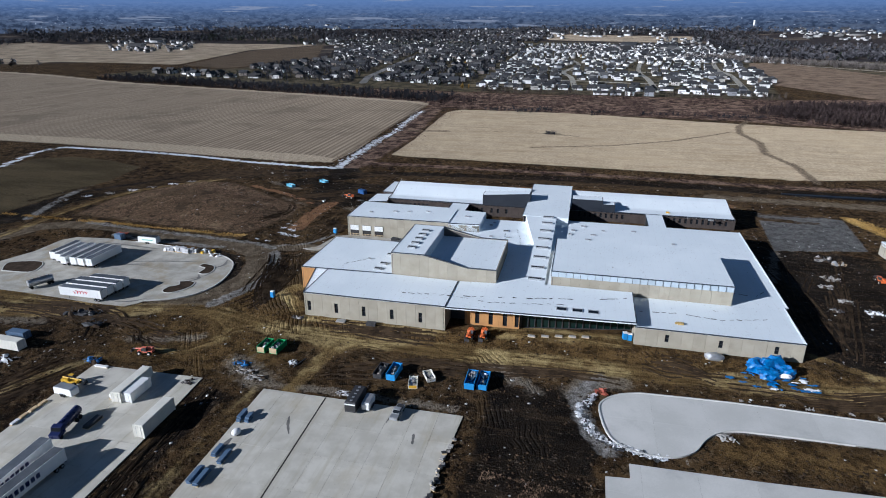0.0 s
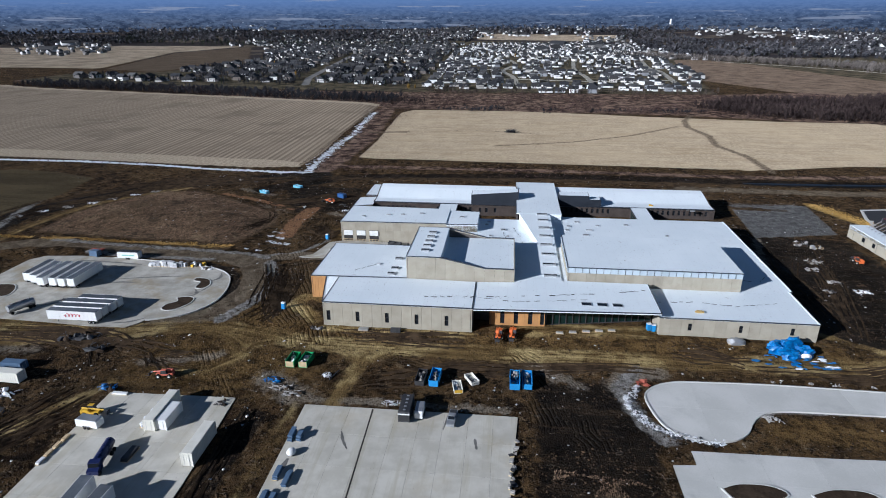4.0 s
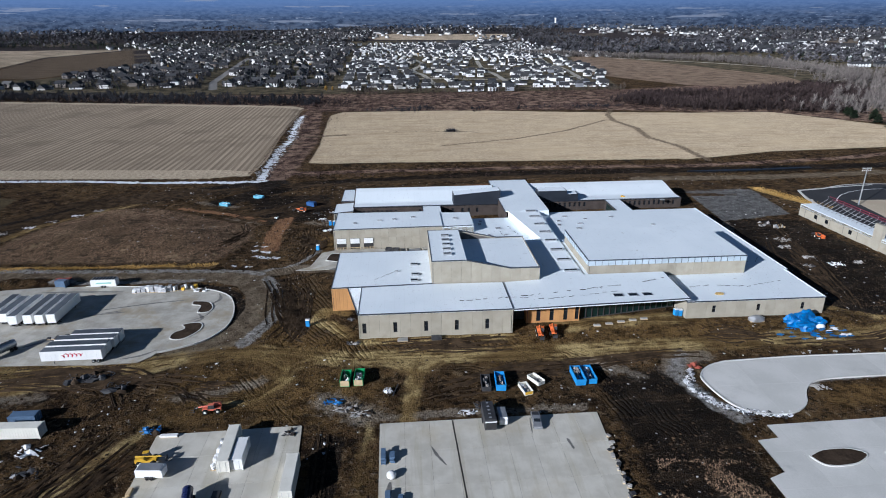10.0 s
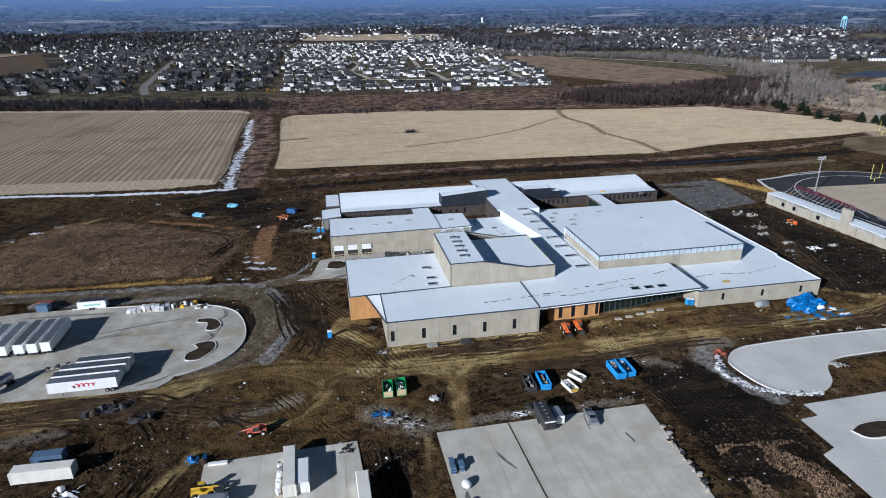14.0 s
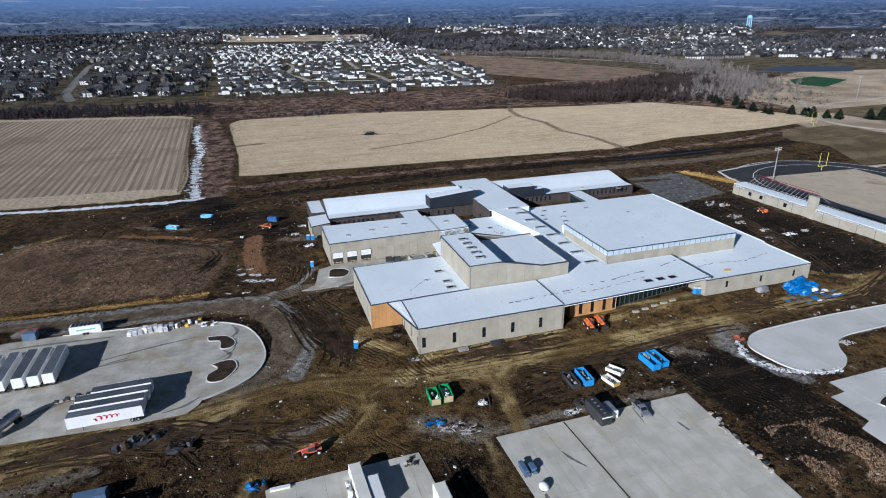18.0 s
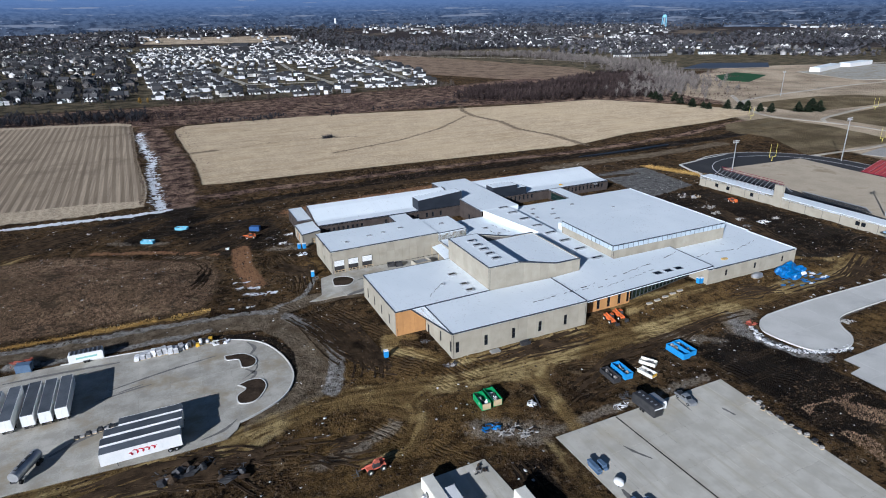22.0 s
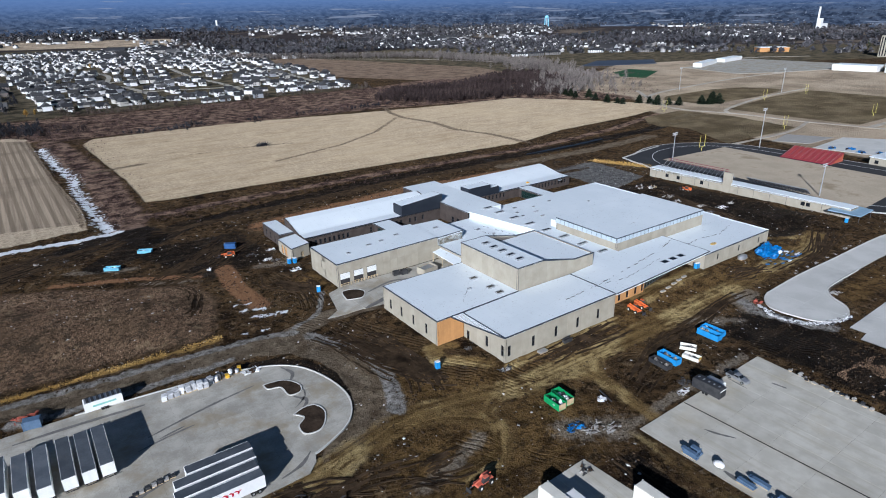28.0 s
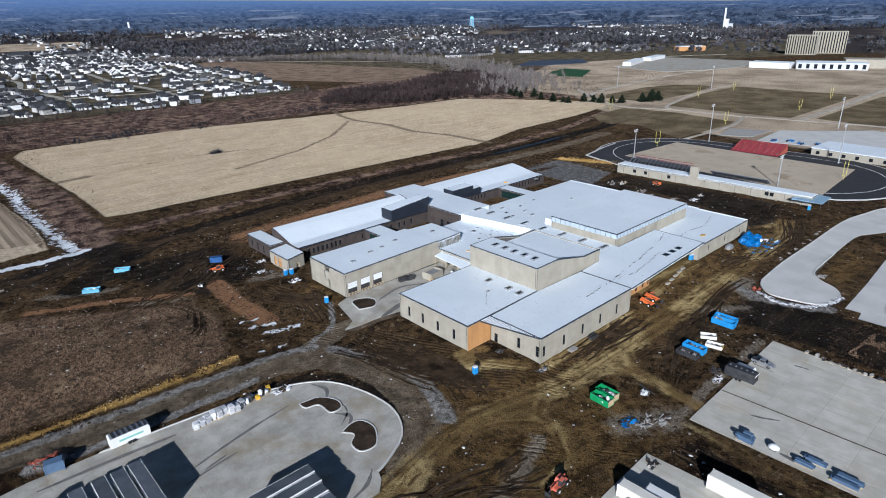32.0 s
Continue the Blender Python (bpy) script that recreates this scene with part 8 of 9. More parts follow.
BRUSH_ZONE = [(-70, 470), (60, 462), (220, 446), (330, 414), (440, 640), (300, 618), (100, 606), (-60, 640), (-110, 520)]
twig_cloud("brush", scatter(BRUSH_ZONE, 2600, 1.2, 3.6, 1, 0.02), M_BRUSH, "reddish-brown leafless scrub", 12, 0.7, 0.10, 0.0)
twig_cloud("ditch_brush", [(-62 + hr.gauss(0, 5) - 0.06 * (y - 200), y, hr.uniform(0.8, 2.4)) for y in [hr.uniform(205, 500) for _ in range(260)]], M_BRUSH, "low leafless scrub along the ditch", 12, 0.8, 0.09, 0.0)
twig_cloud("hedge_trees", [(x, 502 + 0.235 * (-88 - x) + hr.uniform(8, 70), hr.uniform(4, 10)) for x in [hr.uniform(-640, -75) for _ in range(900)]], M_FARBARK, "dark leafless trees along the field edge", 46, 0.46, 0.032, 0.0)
twig_cloud("hedge_scrub", [(x, 504 + 0.235 * (-88 - x) + hr.uniform(2, 60), hr.uniform(2, 5.5)) for x in [hr.uniform(-640, -40) for _ in range(1300)]], M_THICKET, "dark tangled scrub along the field edge", 22, 0.7, 0.05, 0.0)
twig_cloud("right_scrub", scatter([(480, 300), (640, 420), (760, 600), (720, 700), (600, 560), (500, 420), (440, 360)], 700, 1.0, 3.0, 12, 0.02), M_BRUSH, "scattered low scrub by the creek", 12, 0.7, 0.1, 0.0)
twig_cloud("hedge_trees_north", scatter([(-60, 600), (300, 600), (310, 648), (120, 622), (-60, 655)], 120, 4, 9, 2), M_BARK, "dark leafless trees behind the houses", 44, 0.42, 0.026)
WOODS = [(238, 492), (289, 434), (380, 407), (450, 395), (520, 465), (600, 600), (560, 640), (480, 605), (400, 560), (320, 575), (270, 540)]
twig_cloud("woods", scatter(WOODS, 2600, 4, 9.5, 3), M_THICKET, "dense dark leafless woods", 46, 0.48, 0.028)
CREEK = [(450, 400), (520, 455), (580, 500), (640, 640), (712, 760), (690, 1055), (520, 1218), (330, 1400)]
creek_trees = []
for (ax, ay), (bx, by) in zip(CREEK[:-1], CREEK[1:]):
    for k in range(int(math.dist((ax, ay), (bx, by)) * 1.5)):
        u = hr.random()
        creek_trees.append((ax + (bx - ax) * u + hr.gauss(0, 26), ay + (by - ay) * u + hr.gauss(0, 22), hr.uniform(8, 15)))
twig_cloud("pale_woods", creek_trees, M_BARK_PALE, "tall pale leafless trees along the creek", 46, 0.46, 0.017, 0.12)
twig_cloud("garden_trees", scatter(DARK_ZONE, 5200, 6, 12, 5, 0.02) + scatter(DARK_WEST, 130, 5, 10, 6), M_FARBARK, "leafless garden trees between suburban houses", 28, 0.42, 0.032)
twig_cloud("garden_evergreens", scatter(DARK_ZONE, 520, 5, 11, 7) + scatter(DARK_WEST, 60, 5, 9, 8) + scatter([(-1300, 1870), (-300, 1700), (-250, 1900), (-1350, 2050)], 330, 9, 17, 9), M_NEEDLE, "dark evergreens between suburban houses", 34, 0.24, 0.07, 0.05, True)
twig_cloud("street_trees", scatter(PALE_ZONE, 800, 3, 7, 10), M_FARBARK, "small leafless street trees", 18, 0.4, 0.05)
twig_cloud("golden_trees", [(-81, 652, 9), (-73, 655, 7), (-150, 1020, 12), (-420, 1060, 10), (60, 1340, 11), (-300, 840, 9)], M_GOLD, "willows with golden winter twigs", 60, 0.40, 0.06, 0.05)
far = []
fr_ = random.Random(31)
while len(far) < 15000:
    ang, rad = fr_.uniform(radians(2), radians(178)), 1300 + 1900 * fr_.random() ** 0.8
    x, y = rad * math.cos(ang), rad * math.sin(ang)
    if (330 < x < 600 and 640 < y < 1330) or (-780 < x < 440 and y < 2080) or (-100 < x < 460 and y < 2500) or inside_of((x, y), OPEN_WEST) or (x > 300 and y < 0.55 * x and fr_.random() < 0.72 and rad < 1900):
        continue
    if noise.noise(Vector((x * 0.0016, y * 0.0028, 2))) < -0.22:
        continue
    far.append((x, y, fr_.uniform(9, 17)))
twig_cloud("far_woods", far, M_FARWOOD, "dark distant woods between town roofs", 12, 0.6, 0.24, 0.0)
twig_cloud("far_evergreens", [(x + fr_.uniform(-30, 30), y + fr_.uniform(-30, 30), h) for x, y, h in far[::12]], M_NEEDLE, "dark distant evergreens", 14, 0.26, 0.12, 0.05, True)


def evergreen(x, y, h, seed):
    r = random.Random(seed)
    ob = thing("evergreen_tree", "dark green spruce with drooping uneven boughs", "tree", "row of spruces", at=place(x, y))
    part("trunk", tube((0, 0, -0.2), (0, 0, h * 0.92), 0.22, 0.04, 6), M_TRUNK, ob)
    bm = bmesh.new()
    for k in range(420):
        u = r.random() ** 0.8
        a, out = r.uniform(0, 2 * math.pi), h * 0.62 * (1.06 - u) ** 0.7 * r.uniform(0.55, 1.15)
        z = h * (0.06 + 0.92 * u)
        d = Vector((math.cos(a), math.sin(a), 0))
        s = Vector((-d.y, d.x, r.uniform(-0.4, 0.4))) * h * 0.065 * r.uniform(0.7, 1.6)
        p, q = d * out * 0.15 + Vector((0, 0, z)), d * out + Vector((0, 0, z - h * 0.05 * r.random()))
        m = (p + q) / 2
        bm.faces.new([bm.verts.new(v) for v in (p, m + s, q, m - s)])
    part("crown", bm, M_NEEDLE, ob)


SPRUCES = [(432, 391), (426, 378), (423, 368), (433, 357), (424, 340), (417, 318), (421, 308), (420, 300), (436, 292), (442, 284), (440, 273), (446, 264), (451, 256), (474, 246), (480, 240), (488, 243), (492, 238)]
for i, (x, y) in enumerate(SPRUCES):
    evergreen(x, y, (7, 9, 7.5, 10, 8, 9, 6.5)[i % 7] + (3 if i > 12 else 0), i)
bush = thing("field_bush", "leafless brown bush standing alone in the stubble field", "bush", at=place(54.5, 341))
bm = bmesh.new()
br = random.Random(4)
for k in range(320):
    a, e, l = br.uniform(0, 2 * math.pi), br.uniform(0.1, 1.35), br.uniform(2.5, 6.0)
    d = Vector((math.cos(a) * math.cos(e), math.sin(a) * math.cos(e) * 0.7, math.sin(e) * 0.75))
    s = Vector((-d.y, d.x, br.uniform(-0.3, 0.3))).normalized() * 0.20
    p = Vector((br.uniform(-3.5, 3.5), br.uniform(-1.6, 1.6), 0))
    bm.faces.new([bm.verts.new(v) for v in (p - s, p + s, p + d * l)])
part("crown", bm, M_FARBARK, bush)
part("stem", tube((0, 0, -0.2), (0.2, 0.1, 2.2), 0.15, 0.05, 6), M_TRUNK, bush)

# ---------------- distance: landmarks ----------------
M_DRYPATH = surface("pale_dry_path", (0.36, 0.32, 0.26), (0.50, 0.455, 0.38), 0.08, 0.95, fine=1.5)
tower = thing("water_tower", "pale blue elevated water tower on legs", "water tower", at=place(1900, 1912))
part("bowl", lump(0, 0, 42, 9.5, 9.5, 9.5, 1, 0.0, None, 3), surface("tower_blue_paint", (0.22, 0.50, 0.66), (0.28, 0.58, 0.74), 0.1, 0.4, bump=0), tower)
part("riser", tube((0, 0, 0), (0, 0, 40), 2.2), M_METAL, tower)
for k in range(6):
    a = k * math.pi / 3
    part("leg", tube((10 * math.cos(a), 10 * math.sin(a), 0), (8 * math.cos(a), 8 * math.sin(a), 42), 0.9, n=6), bpy.data.materials["tower_blue_paint"], tower)


def slab_block(x, y, w, d, h, turn, material, label, name="block_building", bays=0, cat="building"):
    ob = thing(name, label, cat, "distant large buildings", at=place(x, y, turn))
    part("wall", box(-w / 2, w / 2, -d / 2, d / 2, -1, h), material, ob)
    part("roof", box(-w / 2 - 0.3, w / 2 + 0.3, -d / 2 - 0.3, d / 2 + 0.3, h, h + 0.6), M_ROOF if h < 12 else M_PANEL, ob)
    for k in range(bays):
        for s in (-1, 1):
            xx = -w / 2 + w * (k + 0.5) / bays
            part("window_band", box(xx - w / bays * 0.22, xx + w / bays * 0.22, min(s * d / 2, s * (d / 2 + 0.2)), max(s * d / 2, s * (d / 2 + 0.2)), 1.5, h - 1.2), M_GLASS, ob)
    return ob


slab_block(1246, 352, 52, 18, 36, -84, M_PANEL, "tall pale residential block with dark vertical window bands", "tower_block", 12)
slab_block(1301, 323, 60, 18, 41, -70, M_PANEL, "tall pale residential block with dark vertical window bands", "tower_block", 13)
for x, y, w, d, h, a, m in ((935, 290, 58, 30, 8, -86, M_WHITE), (960, 215, 92, 46, 9, -70, M_METAL), (1010, 180, 60, 40, 12, -70, M_PANEL), (880, 500, 96, 14, 6, 18, M_WHITE), (985, 520, 80, 16, 6, 10, M_WHITE), (1130, 120, 120, 60, 9, -70, M_WHITE)):
    slab_block(x, y, w, d, h, a, m, "long low white-roofed public building" if m is M_WHITE else "long low grey-walled public building", "low_building", 9 if m is M_METAL else 0)
PATHS = [([(520, 360), (449, 278), (431, 237), (444, 190), (445, 137), (454, 85), (462, 27), (440, -60)], 4.5), ([(455, 87), (577, 85.6), (718, 86.8), (860, 60)], 5.0), ([(449, 278), (502, 325), (637, 346), (743, 354), (834, 347)], 5.0), ([(446, 200), (468, 213), (570, 233), (677, 238)], 3.5),
         ([(318, 120), (393, 118), (446, 130)], 3.0), ([(812, 480), (1048, 540), (1180, 470)], 7.0), ([(530, 620), (700, 760), (640, 1010), (480, 1225)], 5.0)]
for pts, wide in PATHS:
    tagged(kerb_line(rounded(pts, 6), wide, 0.22, M_DRYPATH, "path"), "pale dry path between sports fields", "path", kind="structure")
for x, y, a in ((828, 905, -10), (872, 900, -10), (916, 893, -8), (985, 886, -5), (1030, 870, -30), (1064, 838, -50), (1105, 795, -45)):
    block = thing("apartment_row", "white apartment row with a grey ridged roof", "apartments", "distant apartment rows", at=place(x, y, a))
    part("wall", wall_block(-17, 17, -6, 6, 5.4, 8.4, "x"), M_FARSIDE, block)
    part("roof", gable(-17, 17, -6, 6, 5.4, 8.6, 0.6, "x"), M_SHINGLE, block)
    for k in range(6):
        for fl in (0.7, 3.3):
            part("window", box(-15.5 + k * 5.2, -13.6 + k * 5.2, -6.06, -6.0, fl, fl + 1.5), M_GLASS, block)
slab_block(1265, 590, 60, 30, 9, -40, M_ORANGE, "low orange-brick public building", "brick_building", 0)
mill = thing("grain_mill", "white grain elevator with a tall slender leg", "grain elevator", at=place(2380, 1010))
part("leg", box(-2.5, 2.5, -2.5, 2.5, 0, 78), M_WHITE, mill)
part("house", box(6, 22, -8, 8, 0, 38), M_WHITE, mill)
part("silo", box(22, 62, -8, 8, 0, 20), M_WHITE, mill)
mast = thing("radio_mast", "slim pale distant water standpipe", "standpipe", at=place(746, 2800))
part("shaft", tube((0, 0, 0), (0, 0, 34), 4, n=8), M_WHITE, mast)
tagged(part("far_track", prism([(726, 640), (838, 700), (930, 640), (858, 580), (772, 612)], 0, 0.4), surface("dark_blue_court", (0.03, 0.045, 0.075), (0.045, 0.06, 0.09), 0.1, 0.7)), "dark blue sports surface far off", "sports court", kind="structure")
tagged(part("far_turf", prism([(676, 525), (740, 545), (740, 492), (645, 442), (636, 478)], 0, 0.4), surface("green_turf", (0.02, 0.07, 0.03), (0.035, 0.10, 0.045), 0.1, 0.9)), "green artificial turf far off", "sports field", kind="structure")
tagged(part("far_car_park", prism([(816, 500), (1048, 528), (1046, 365), (936, 320), (834, 352), (777, 385)], 0, 0.35), M_CONC), "pale grey car park far off", "pavement", kind="structure")

# ---------------- loose soil and litter ----------------
cr = np.random.RandomState(5)
BARE = [LOT, LOT_B, SLAB, CUL, SLAB_C, DOCK]


def free_spots(n, x0, x1, y0, y1, seed, track_keep=0.25):
    r = np.random.RandomState(seed)
    X, Y = r.uniform(x0, x1, n), r.uniform(y0, y1, n)
    ok = np.ones(n, bool)
    for poly in BARE:
        ok &= sd_poly(X, Y, poly) > 0.5
    ok &= sd_poly(X, Y, [(-16, -0.8), (146, 3), (149, 143), (-18, 146)]) > 0.6
    t = np.minimum.reduce([sd_line(X, Y, p) - w for p, w in TRACKS])
    ok &= (t > 0.5) | (r.rand(n) < track_keep)
    ok &= np.array([noise.noise(Vector((x * 0.06, y * 0.06, 4))) + 0.5 * noise.noise(Vector((x * 0.25, y * 0.25, 1))) > r2 for x, y, r2 in zip(X, Y, r.uniform(-0.45, 0.35, n))])
    return X[ok], Y[ok]


OCT = np.array([(1, 0, 0), (-1, 0, 0), (0, 1, 0), (0, -1, 0), (0, 0, 1), (0, 0, -0.4)], float)
OCF = np.array([(0, 2, 4), (2, 1, 4), (1, 3, 4), (3, 0, 4), (2, 0, 5), (1, 2, 5), (3, 1, 5), (0, 3, 5)])


def clods(name, X, Y, s0, s1, flat, material, label, power=2.5):
    n = len(X)
    z = surf_z(X, Y) + 0.02
    s = s0 + (s1 - s0) * cr.rand(n) ** power
    v = OCT[None] * (0.7 + 0.6 * cr.rand(n, 6, 1)) * s[:, None, None] * np.stack([1 + 0.6 * cr.rand(n), 1 + 0.3 * cr.rand(n), flat * (0.6 + 0.6 * cr.rand(n))], -1)[:, None, :]
    a = cr.rand(n) * 6.28
    c, sn = np.cos(a)[:, None], np.sin(a)[:, None]
    w = np.stack([v[..., 0] * c - v[..., 1] * sn + X[:, None], v[..., 0] * sn + v[..., 1] * c + Y[:, None], v[..., 2] + z[:, None]], -1)
    f = (OCF[None] + 6 * np.arange(n)[:, None, None]).reshape(-1, 3)
    return tagged(new(name, mesh_fast(name, w.reshape(-1, 3), f, material)), label, "soil clods" if "soil" in name else "litter", kind="stuff")


M_CLOD = surface("loose_clods", (0.020, 0.013, 0.008), (0.070, 0.047, 0.027), 0.15, 0.97, fine=3, bump=0.4, vary=0.3, islands=True)
M_LITTER = surface("pale_litter", (0.45, 0.44, 0.42), (0.62, 0.61, 0.59), 0.3, 0.8, fine=3, vary=0.4, islands=True)
X, Y = free_spots(80000, -125, 200, -105, 170, 11)
g = np.minimum(sd_line(X, Y, [(-260, 50), (-114, 54), (-77, 53), (-52, 51.5), (-42, 46), (-36, 36), (-33.5, 25), (-35, 12), (-41, 2), (-52, -6)]), sd_line(X, Y, [(-45, 50), (-27, 56), (5, 51)])) > 5.5
g &= (sd_poly(X, Y, PAD_R) > 0) & (sd_poly(X, Y, MOUND) > -2)
X, Y = X[g], Y[g]
front = (Y < -2) & (Y > -38) & (X > -46)
keep = ~front | (cr.rand(len(X)) < 0.3)
X, Y = X[keep], Y[keep]
clods("soil_clods", X, Y, 0.10, 0.42, 0.7, M_CLOD, "loose dark clods of churned soil")
X, Y = free_spots(6500, -125, 215, -105, 190, 12, 0.1)
clods("litter", X, Y, 0.06, 0.42, 0.25, M_LITTER, "scattered pale offcuts, stones and scraps", 3.0)


def tufts(name, X, Y, h0, h1, material, label, blades=4, thin=0.16):
    n = len(X)
    z = surf_z(X, Y)
    a = cr.rand(n, blades) * 6.28
    h = (h0 + (h1 - h0) * cr.rand(n))[:, None] * (0.6 + 0.5 * cr.rand(n, blades))
    bx, by = X[:, None] + 0.12 * cr.randn(n, blades), Y[:, None] + 0.12 * cr.randn(n, blades)
    sx, sy = -np.sin(a) * h * thin, np.cos(a) * h * thin
    zz = np.repeat(z[:, None], blades, 1) - 0.05
    tri = np.stack([np.stack([bx - sx, by - sy, zz], -1), np.stack([bx + sx, by + sy, zz], -1), np.stack([bx + np.cos(a) * h * 0.5, by + np.sin(a) * h * 0.5, zz + h], -1)], 2).reshape(-1, 3)
    return tagged(new(name, mesh_fast(name, tri, np.arange(len(tri)).reshape(-1, 3), material)), label, "grass", kind="stuff")


M_DRYGRASS = surface("dry_grass", (0.125, 0.083, 0.052), (0.32, 0.222, 0.142), 0.05, 0.95, fine=0.5, bump=0, vary=0.6, islands=True)
r = np.random.RandomState(8)
X, Y = r.uniform(-172, -50, 52000), r.uniform(64, 144, 52000)
k = (sd_poly(X, Y, MOUND) < -1.5)
k &= np.array([noise.noise(Vector((x * 0.09, y * 0.09, 8))) + 0.5 * noise.noise(Vector((x * 0.35, y * 0.35, 2))) > -0.22 for x, y in zip(X, Y)])
tufts("mound_grass", X[k], Y[k], 0.12, 0.45, M_DRYGRASS, "dead brown grass on the low mound")
X, Y = r.uniform(58, 92, 26000), r.uniform(-100, -44, 26000)
k = (sd_poly(X, Y, [(66, -56), (84, -58), (84, -100), (62, -100)]) < 0)
k &= np.array([noise.noise(Vector((x * 0.12, y * 0.12, 6))) > -0.05 for x, y in zip(X, Y)])
tufts("lot_weeds", X[k], Y[k], 0.15, 0.5, M_DRYGRASS, "dry tan weeds beside the concrete lot")

X = r.uniform(-205, -58, 5200)
Y = 64.6 + 0.013 * (-100 - X) + r.normal(0, 0.75, 5200)
k = np.array([noise.noise(Vector((x * 0.16, 3, 0))) > -0.22 for x in X])
M_GOLDGRASS = surface("golden_straw", (0.34, 0.21, 0.055), (0.52, 0.35, 0.12), 0.1, 0.95, bump=0, vary=0.5, islands=True)
tufts("straw_strip", X[k], Y[k], 0.2, 0.55, M_GOLDGRASS, "golden straw strip along the gravel road", 3)
X, Y = r.uniform(0, 1, 1800), r.normal(0, 2.2, 1800)
tufts("straw_bank", 206 + 16 * X + Y * 0.9, 150 - 40 * X + Y * 0.5, 0.3, 0.8, M_GOLDGRASS, "golden straw bank beside the graded pad", 3)


# ---------------- scrub along the ditches ----------------
twig_cloud("snow_scrub", [(x, 200 + 0.02 * (-170 - x) + hr.uniform(0, 3), hr.uniform(1.0, 2.2)) for x in [-255 + k * 6.4 + hr.uniform(-1, 1) for k in range(15)]], M_BRUSH, "row of small leafless shrubs beside the snow", 40, 0.6, 0.04, 0.0)
twig_cloud("ditch_scrub", [(x, y, hr.uniform(0.5, 1.7)) for x, y in [(hr.uniform(-66, 150), hr.gauss(203, 5)) for _ in range(300)] + [(-52 + hr.gauss(0, 5), hr.uniform(205, 470)) for _ in range(260)]], M_BRUSH, "low tangled scrub beside the ditch", 14, 0.9, 0.07, 0.0)
twig_cloud("field_edge_scrub", [(x, y, hr.uniform(1.5, 4.5)) for x, y in [(hr.uniform(-20, 250), hr.gauss(0, 7)) for _ in range(420)] for y in [472 - 0.05 * x + y + 26 * noise.noise(Vector((x * 0.03, 2, 0)))] if noise.noise(Vector((x * 0.022, y * 0.03, 1))) > -0.1], M_FARBARK, "dark leafless thickets behind the stubble field", 30, 0.6, 0.05, 0.0)


# ---------------- wheel ruts pressed into the mud ----------------
M_RUT = surface("pressed_mud", (0.022, 0.0145, 0.0085), (0.075, 0.050, 0.028), 0.3, 0.9, fine=4, bump=0.5)
RUT_BUNDLES = [([(-31, 50), (-26, 38), (-20, 22), (-12, 8), (-2, 0)], 8, 26), ([(-22, 44), (-19, 24), (-19, 8), (-22, -4)], 4, 9), ([(-97, -13), (-75, -12), (-60, -16), (-52, -26)], 5, 14),
               ([(-30, 104), (-31, 92), (-24, 80), (-25, 66)], 3, 7), ([(-70, 118), (-46, 128), (-20, 150)], 7, 14), ([(-50, -40), (-62, -64), (-80, -98)], 8, 18),
               ([(-48, -18), (-40, -21), (-30, -24)], 3.5, 8), ([(-97, -16), (-50, -14), (-36, -15)], 3, 7), ([(40, -17), (66, -17), (96, -15)], 2.5, 7), ([(152, 10), (160, 50), (166, 95)], 10, 16), ([(110, -13), (150, -12), (190, 0)], 4, 8),
               ([(18, -30), (38, -22), (62, -18)], 5, 7), ([(-60, 114), (-55.5, 100), (-60, 86), (-70, 77)], 1.2, 5), ([(-28, 96), (-27, 84), (-20, 77), (-16, 84), (-20, 96)], 2.0, 6), ([(-20, 150), (60, 158), (150, 152), (205, 150)], 9, 20), ([(-60, 178), (70, 186), (230, 182)], 6, 14), ([(-190, 66), (-178, 108), (-135, 158), (-66, 186)], 9, 22), ([(4, -4), (24, -4), (46, -4)], 3, 10),
               ([(-6, -42), (-5, -75), (-6, -110)], 4, 10), ([(100, -4), (118, -5), (126, -8)], 4, 8)]


def rut_strip(V, F, line, rr):
    """One wheel's groove between two squeezed-up lips."""
    d = np.gradient(line, axis=0)
    n = np.stack([-d[:, 1], d[:, 0]], -1) / np.maximum(np.hypot(d[:, 0], d[:, 1]), 1e-6)[:, None]
    half = rr.uniform(0.14, 0.24)
    offs = ((-1.8, -0.08), (-1.0, 0.17), (-0.5, 0.045), (0.5, 0.045), (1.0, 0.17), (1.8, -0.08))
    b = len(V)
    rowz = []
    for o, lift in offs:
        q = line + n * (o * half)
        rowz.append(np.concatenate([q, (surf_z(q[:, 0], q[:, 1]) + lift * (1 + 0.25 * rr.randn(len(q))))[:, None]], 1))
    V.extend(np.stack(rowz, 1).reshape(-1, 3).tolist())
    ok = np.ones(len(line), bool)
    for poly in BARE:
        ok &= sd_poly(line[:, 0], line[:, 1], poly) > 1.0
    ok &= sd_poly(line[:, 0], line[:, 1], [(-15, -0.8), (146, 3), (149, 143), (-18, 146)]) > 1.0
    for i in range(len(line) - 1):
        if ok[i] and ok[i + 1] and rr.rand() > 0.012:
            for j in range(5):
                F.append((b + i * 6 + j, b + i * 6 + j + 1, b + i * 6 + 7 + j, b + i * 6 + 6 + j))


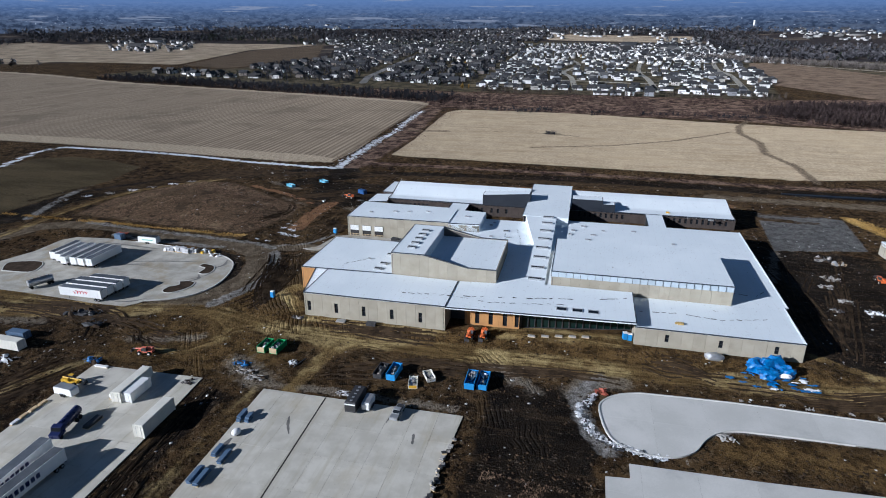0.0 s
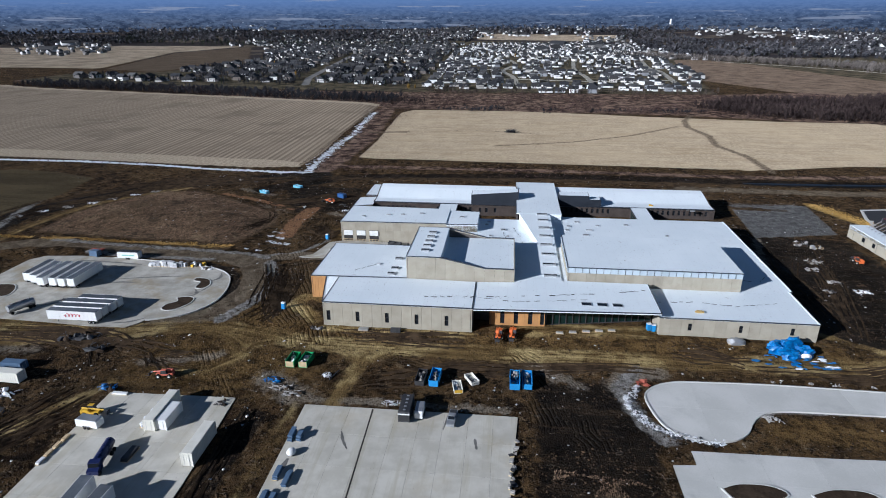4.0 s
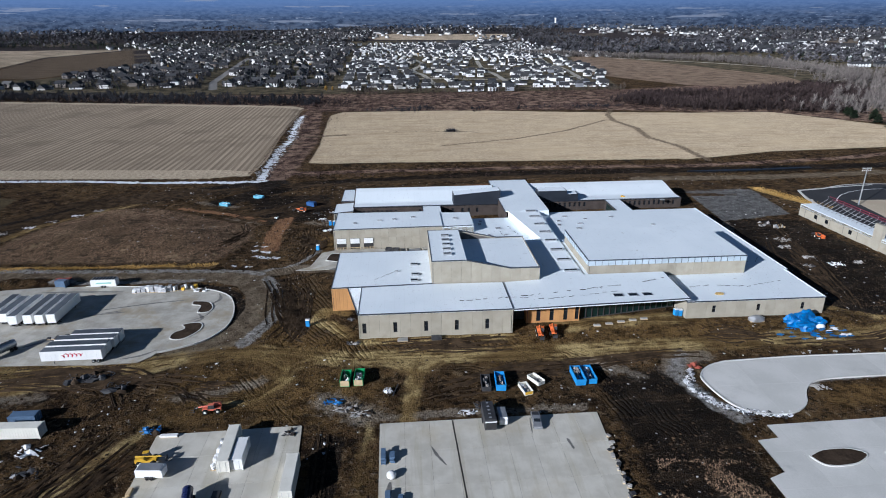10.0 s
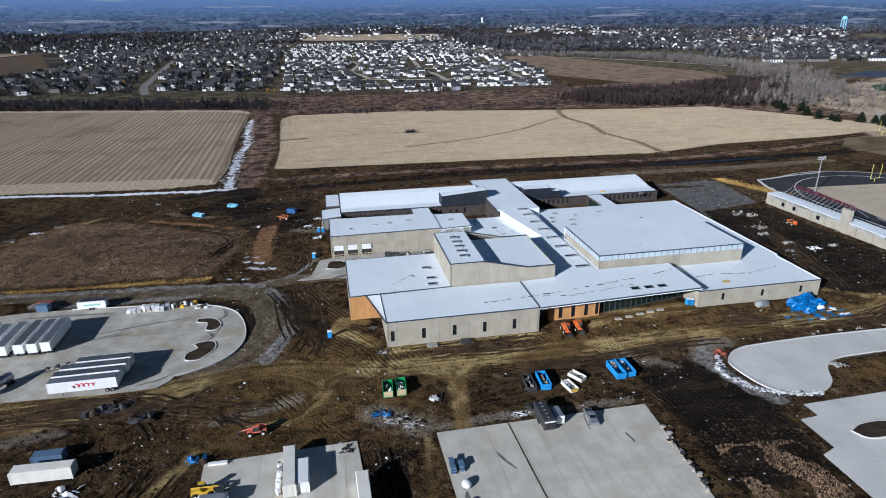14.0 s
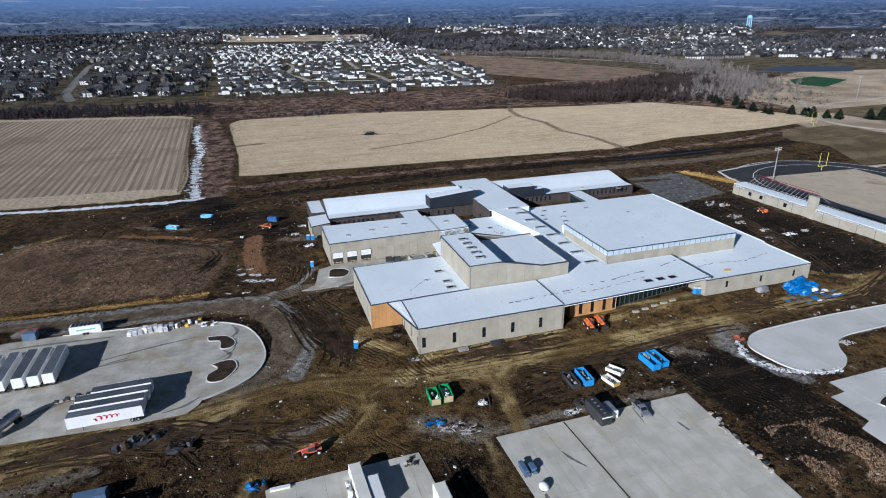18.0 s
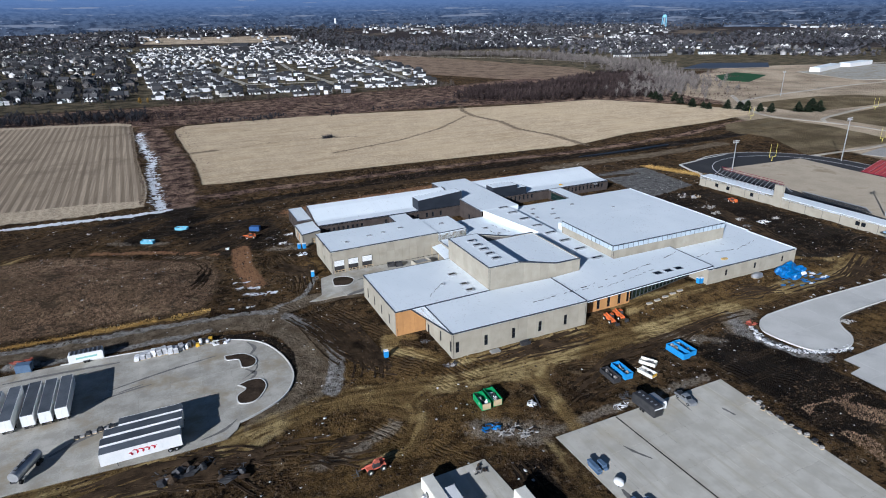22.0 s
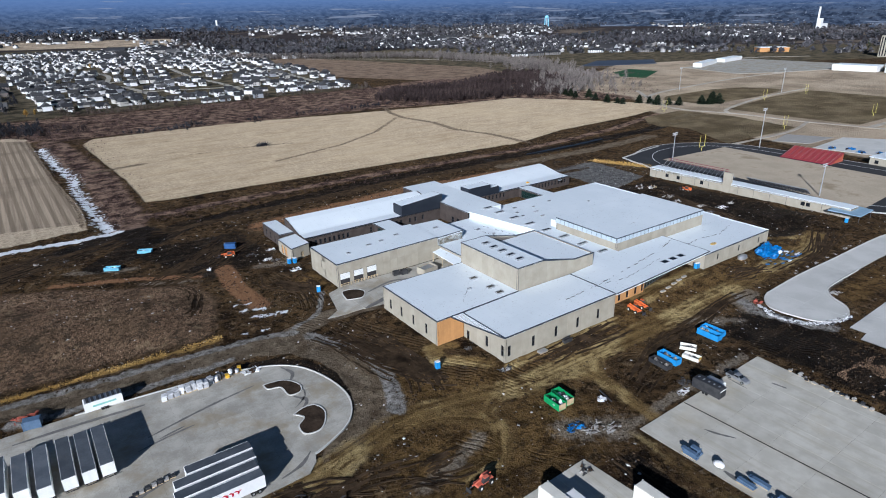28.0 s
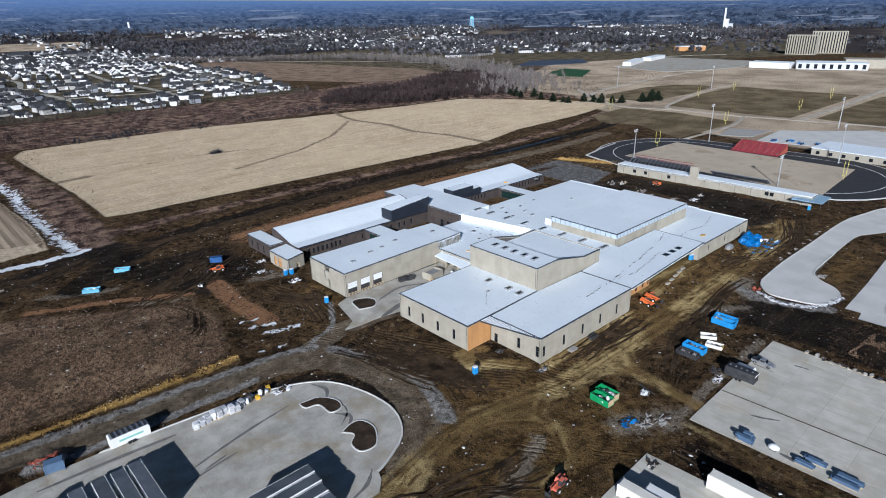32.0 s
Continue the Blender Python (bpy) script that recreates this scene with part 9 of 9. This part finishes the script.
def rut_bundle(path, spread, count, seed):
    rr = np.random.RandomState(seed)
    P = np.array(path, float)
    seg = np.concatenate([[0], np.cumsum(np.hypot(*np.diff(P, axis=0).T))])
    V, F = [], []
    for k in range(count):
        a = rr.uniform(0, 0.6) * seg[-1]
        e = min(rr.uniform(0.72, 1.0) * seg[-1], a + rr.uniform(0.25, 0.8) * seg[-1])
        s = np.arange(a, e, 0.9)
        if len(s) < 5:
            continue
        c = np.stack([np.interp(s, seg, P[:, 0]), np.interp(s, seg, P[:, 1])], -1)
        for _ in range(6):
            c[1:-1] = (c[:-2] + 2 * c[1:-1] + c[2:]) / 4
        d = np.gradient(c, axis=0)
        n = np.stack([-d[:, 1], d[:, 0]], -1) / np.hypot(d[:, 0], d[:, 1])[:, None]
        u = np.linspace(0, 1, len(s))
        o0 = rr.uniform(-spread, spread)
        off = o0 + rr.uniform(-0.9, 0.9) * spread * u + rr.uniform(-1.2, 1.2) * np.sin(u * rr.uniform(2, 6) + rr.uniform(0, 6))
        gauge = rr.uniform(0.85, 1.15)
        for side in (-gauge, gauge):
            rut_strip(V, F, c + n * (off + side)[:, None], rr)
    tagged(new("tyre_ruts", mesh_fast("tyre_ruts", V, F, M_RUT)), "dark wheel ruts pressed into the churned mud", "ruts", kind="stuff")


for i, (path, spread, count) in enumerate(RUT_BUNDLES):
    rut_bundle(path, spread, count, i)
# ---------------- paving panels ----------------
for yard, poly, lift, material, wide, deep, gap, x_from in PAVING:
    xs, ys = [p[0] for p in poly], [p[1] for p in poly]
    left = max(min(xs), x_from if x_from is not None else -1e9)
    if x_from is not None:
        for k in range(2):
            a, b = min(xs) + (left - min(xs)) * k / 2, min(xs) + (left - min(xs)) * (k + 1) / 2
            cell = clip_rect(poly, a + gap / 2, b - gap / 2, min(ys), max(ys))
            if cell:
                part("panel", prism(cell, -0.35, [gz(x, y) + lift for x, y in cell]), material, yard)
    nx_, ny_ = max(1, round((max(xs) - left) / wide)), max(1, round((max(ys) - min(ys)) / deep))
    for i in range(nx_):
        for j in range(ny_):
            x0, x1 = left + (max(xs) - left) * i / nx_, left + (max(xs) - left) * (i + 1) / nx_
            y0, y1 = min(ys) + (max(ys) - min(ys)) * j / ny_, min(ys) + (max(ys) - min(ys)) * (j + 1) / ny_
            cell = clip_rect(poly, x0 + gap / 2, x1 - gap / 2, y0 + gap / 2, y1 - gap / 2)
            if cell:
                part("panel", prism(cell, -0.35, [gz(x, y) + lift for x, y in cell]), material, yard)
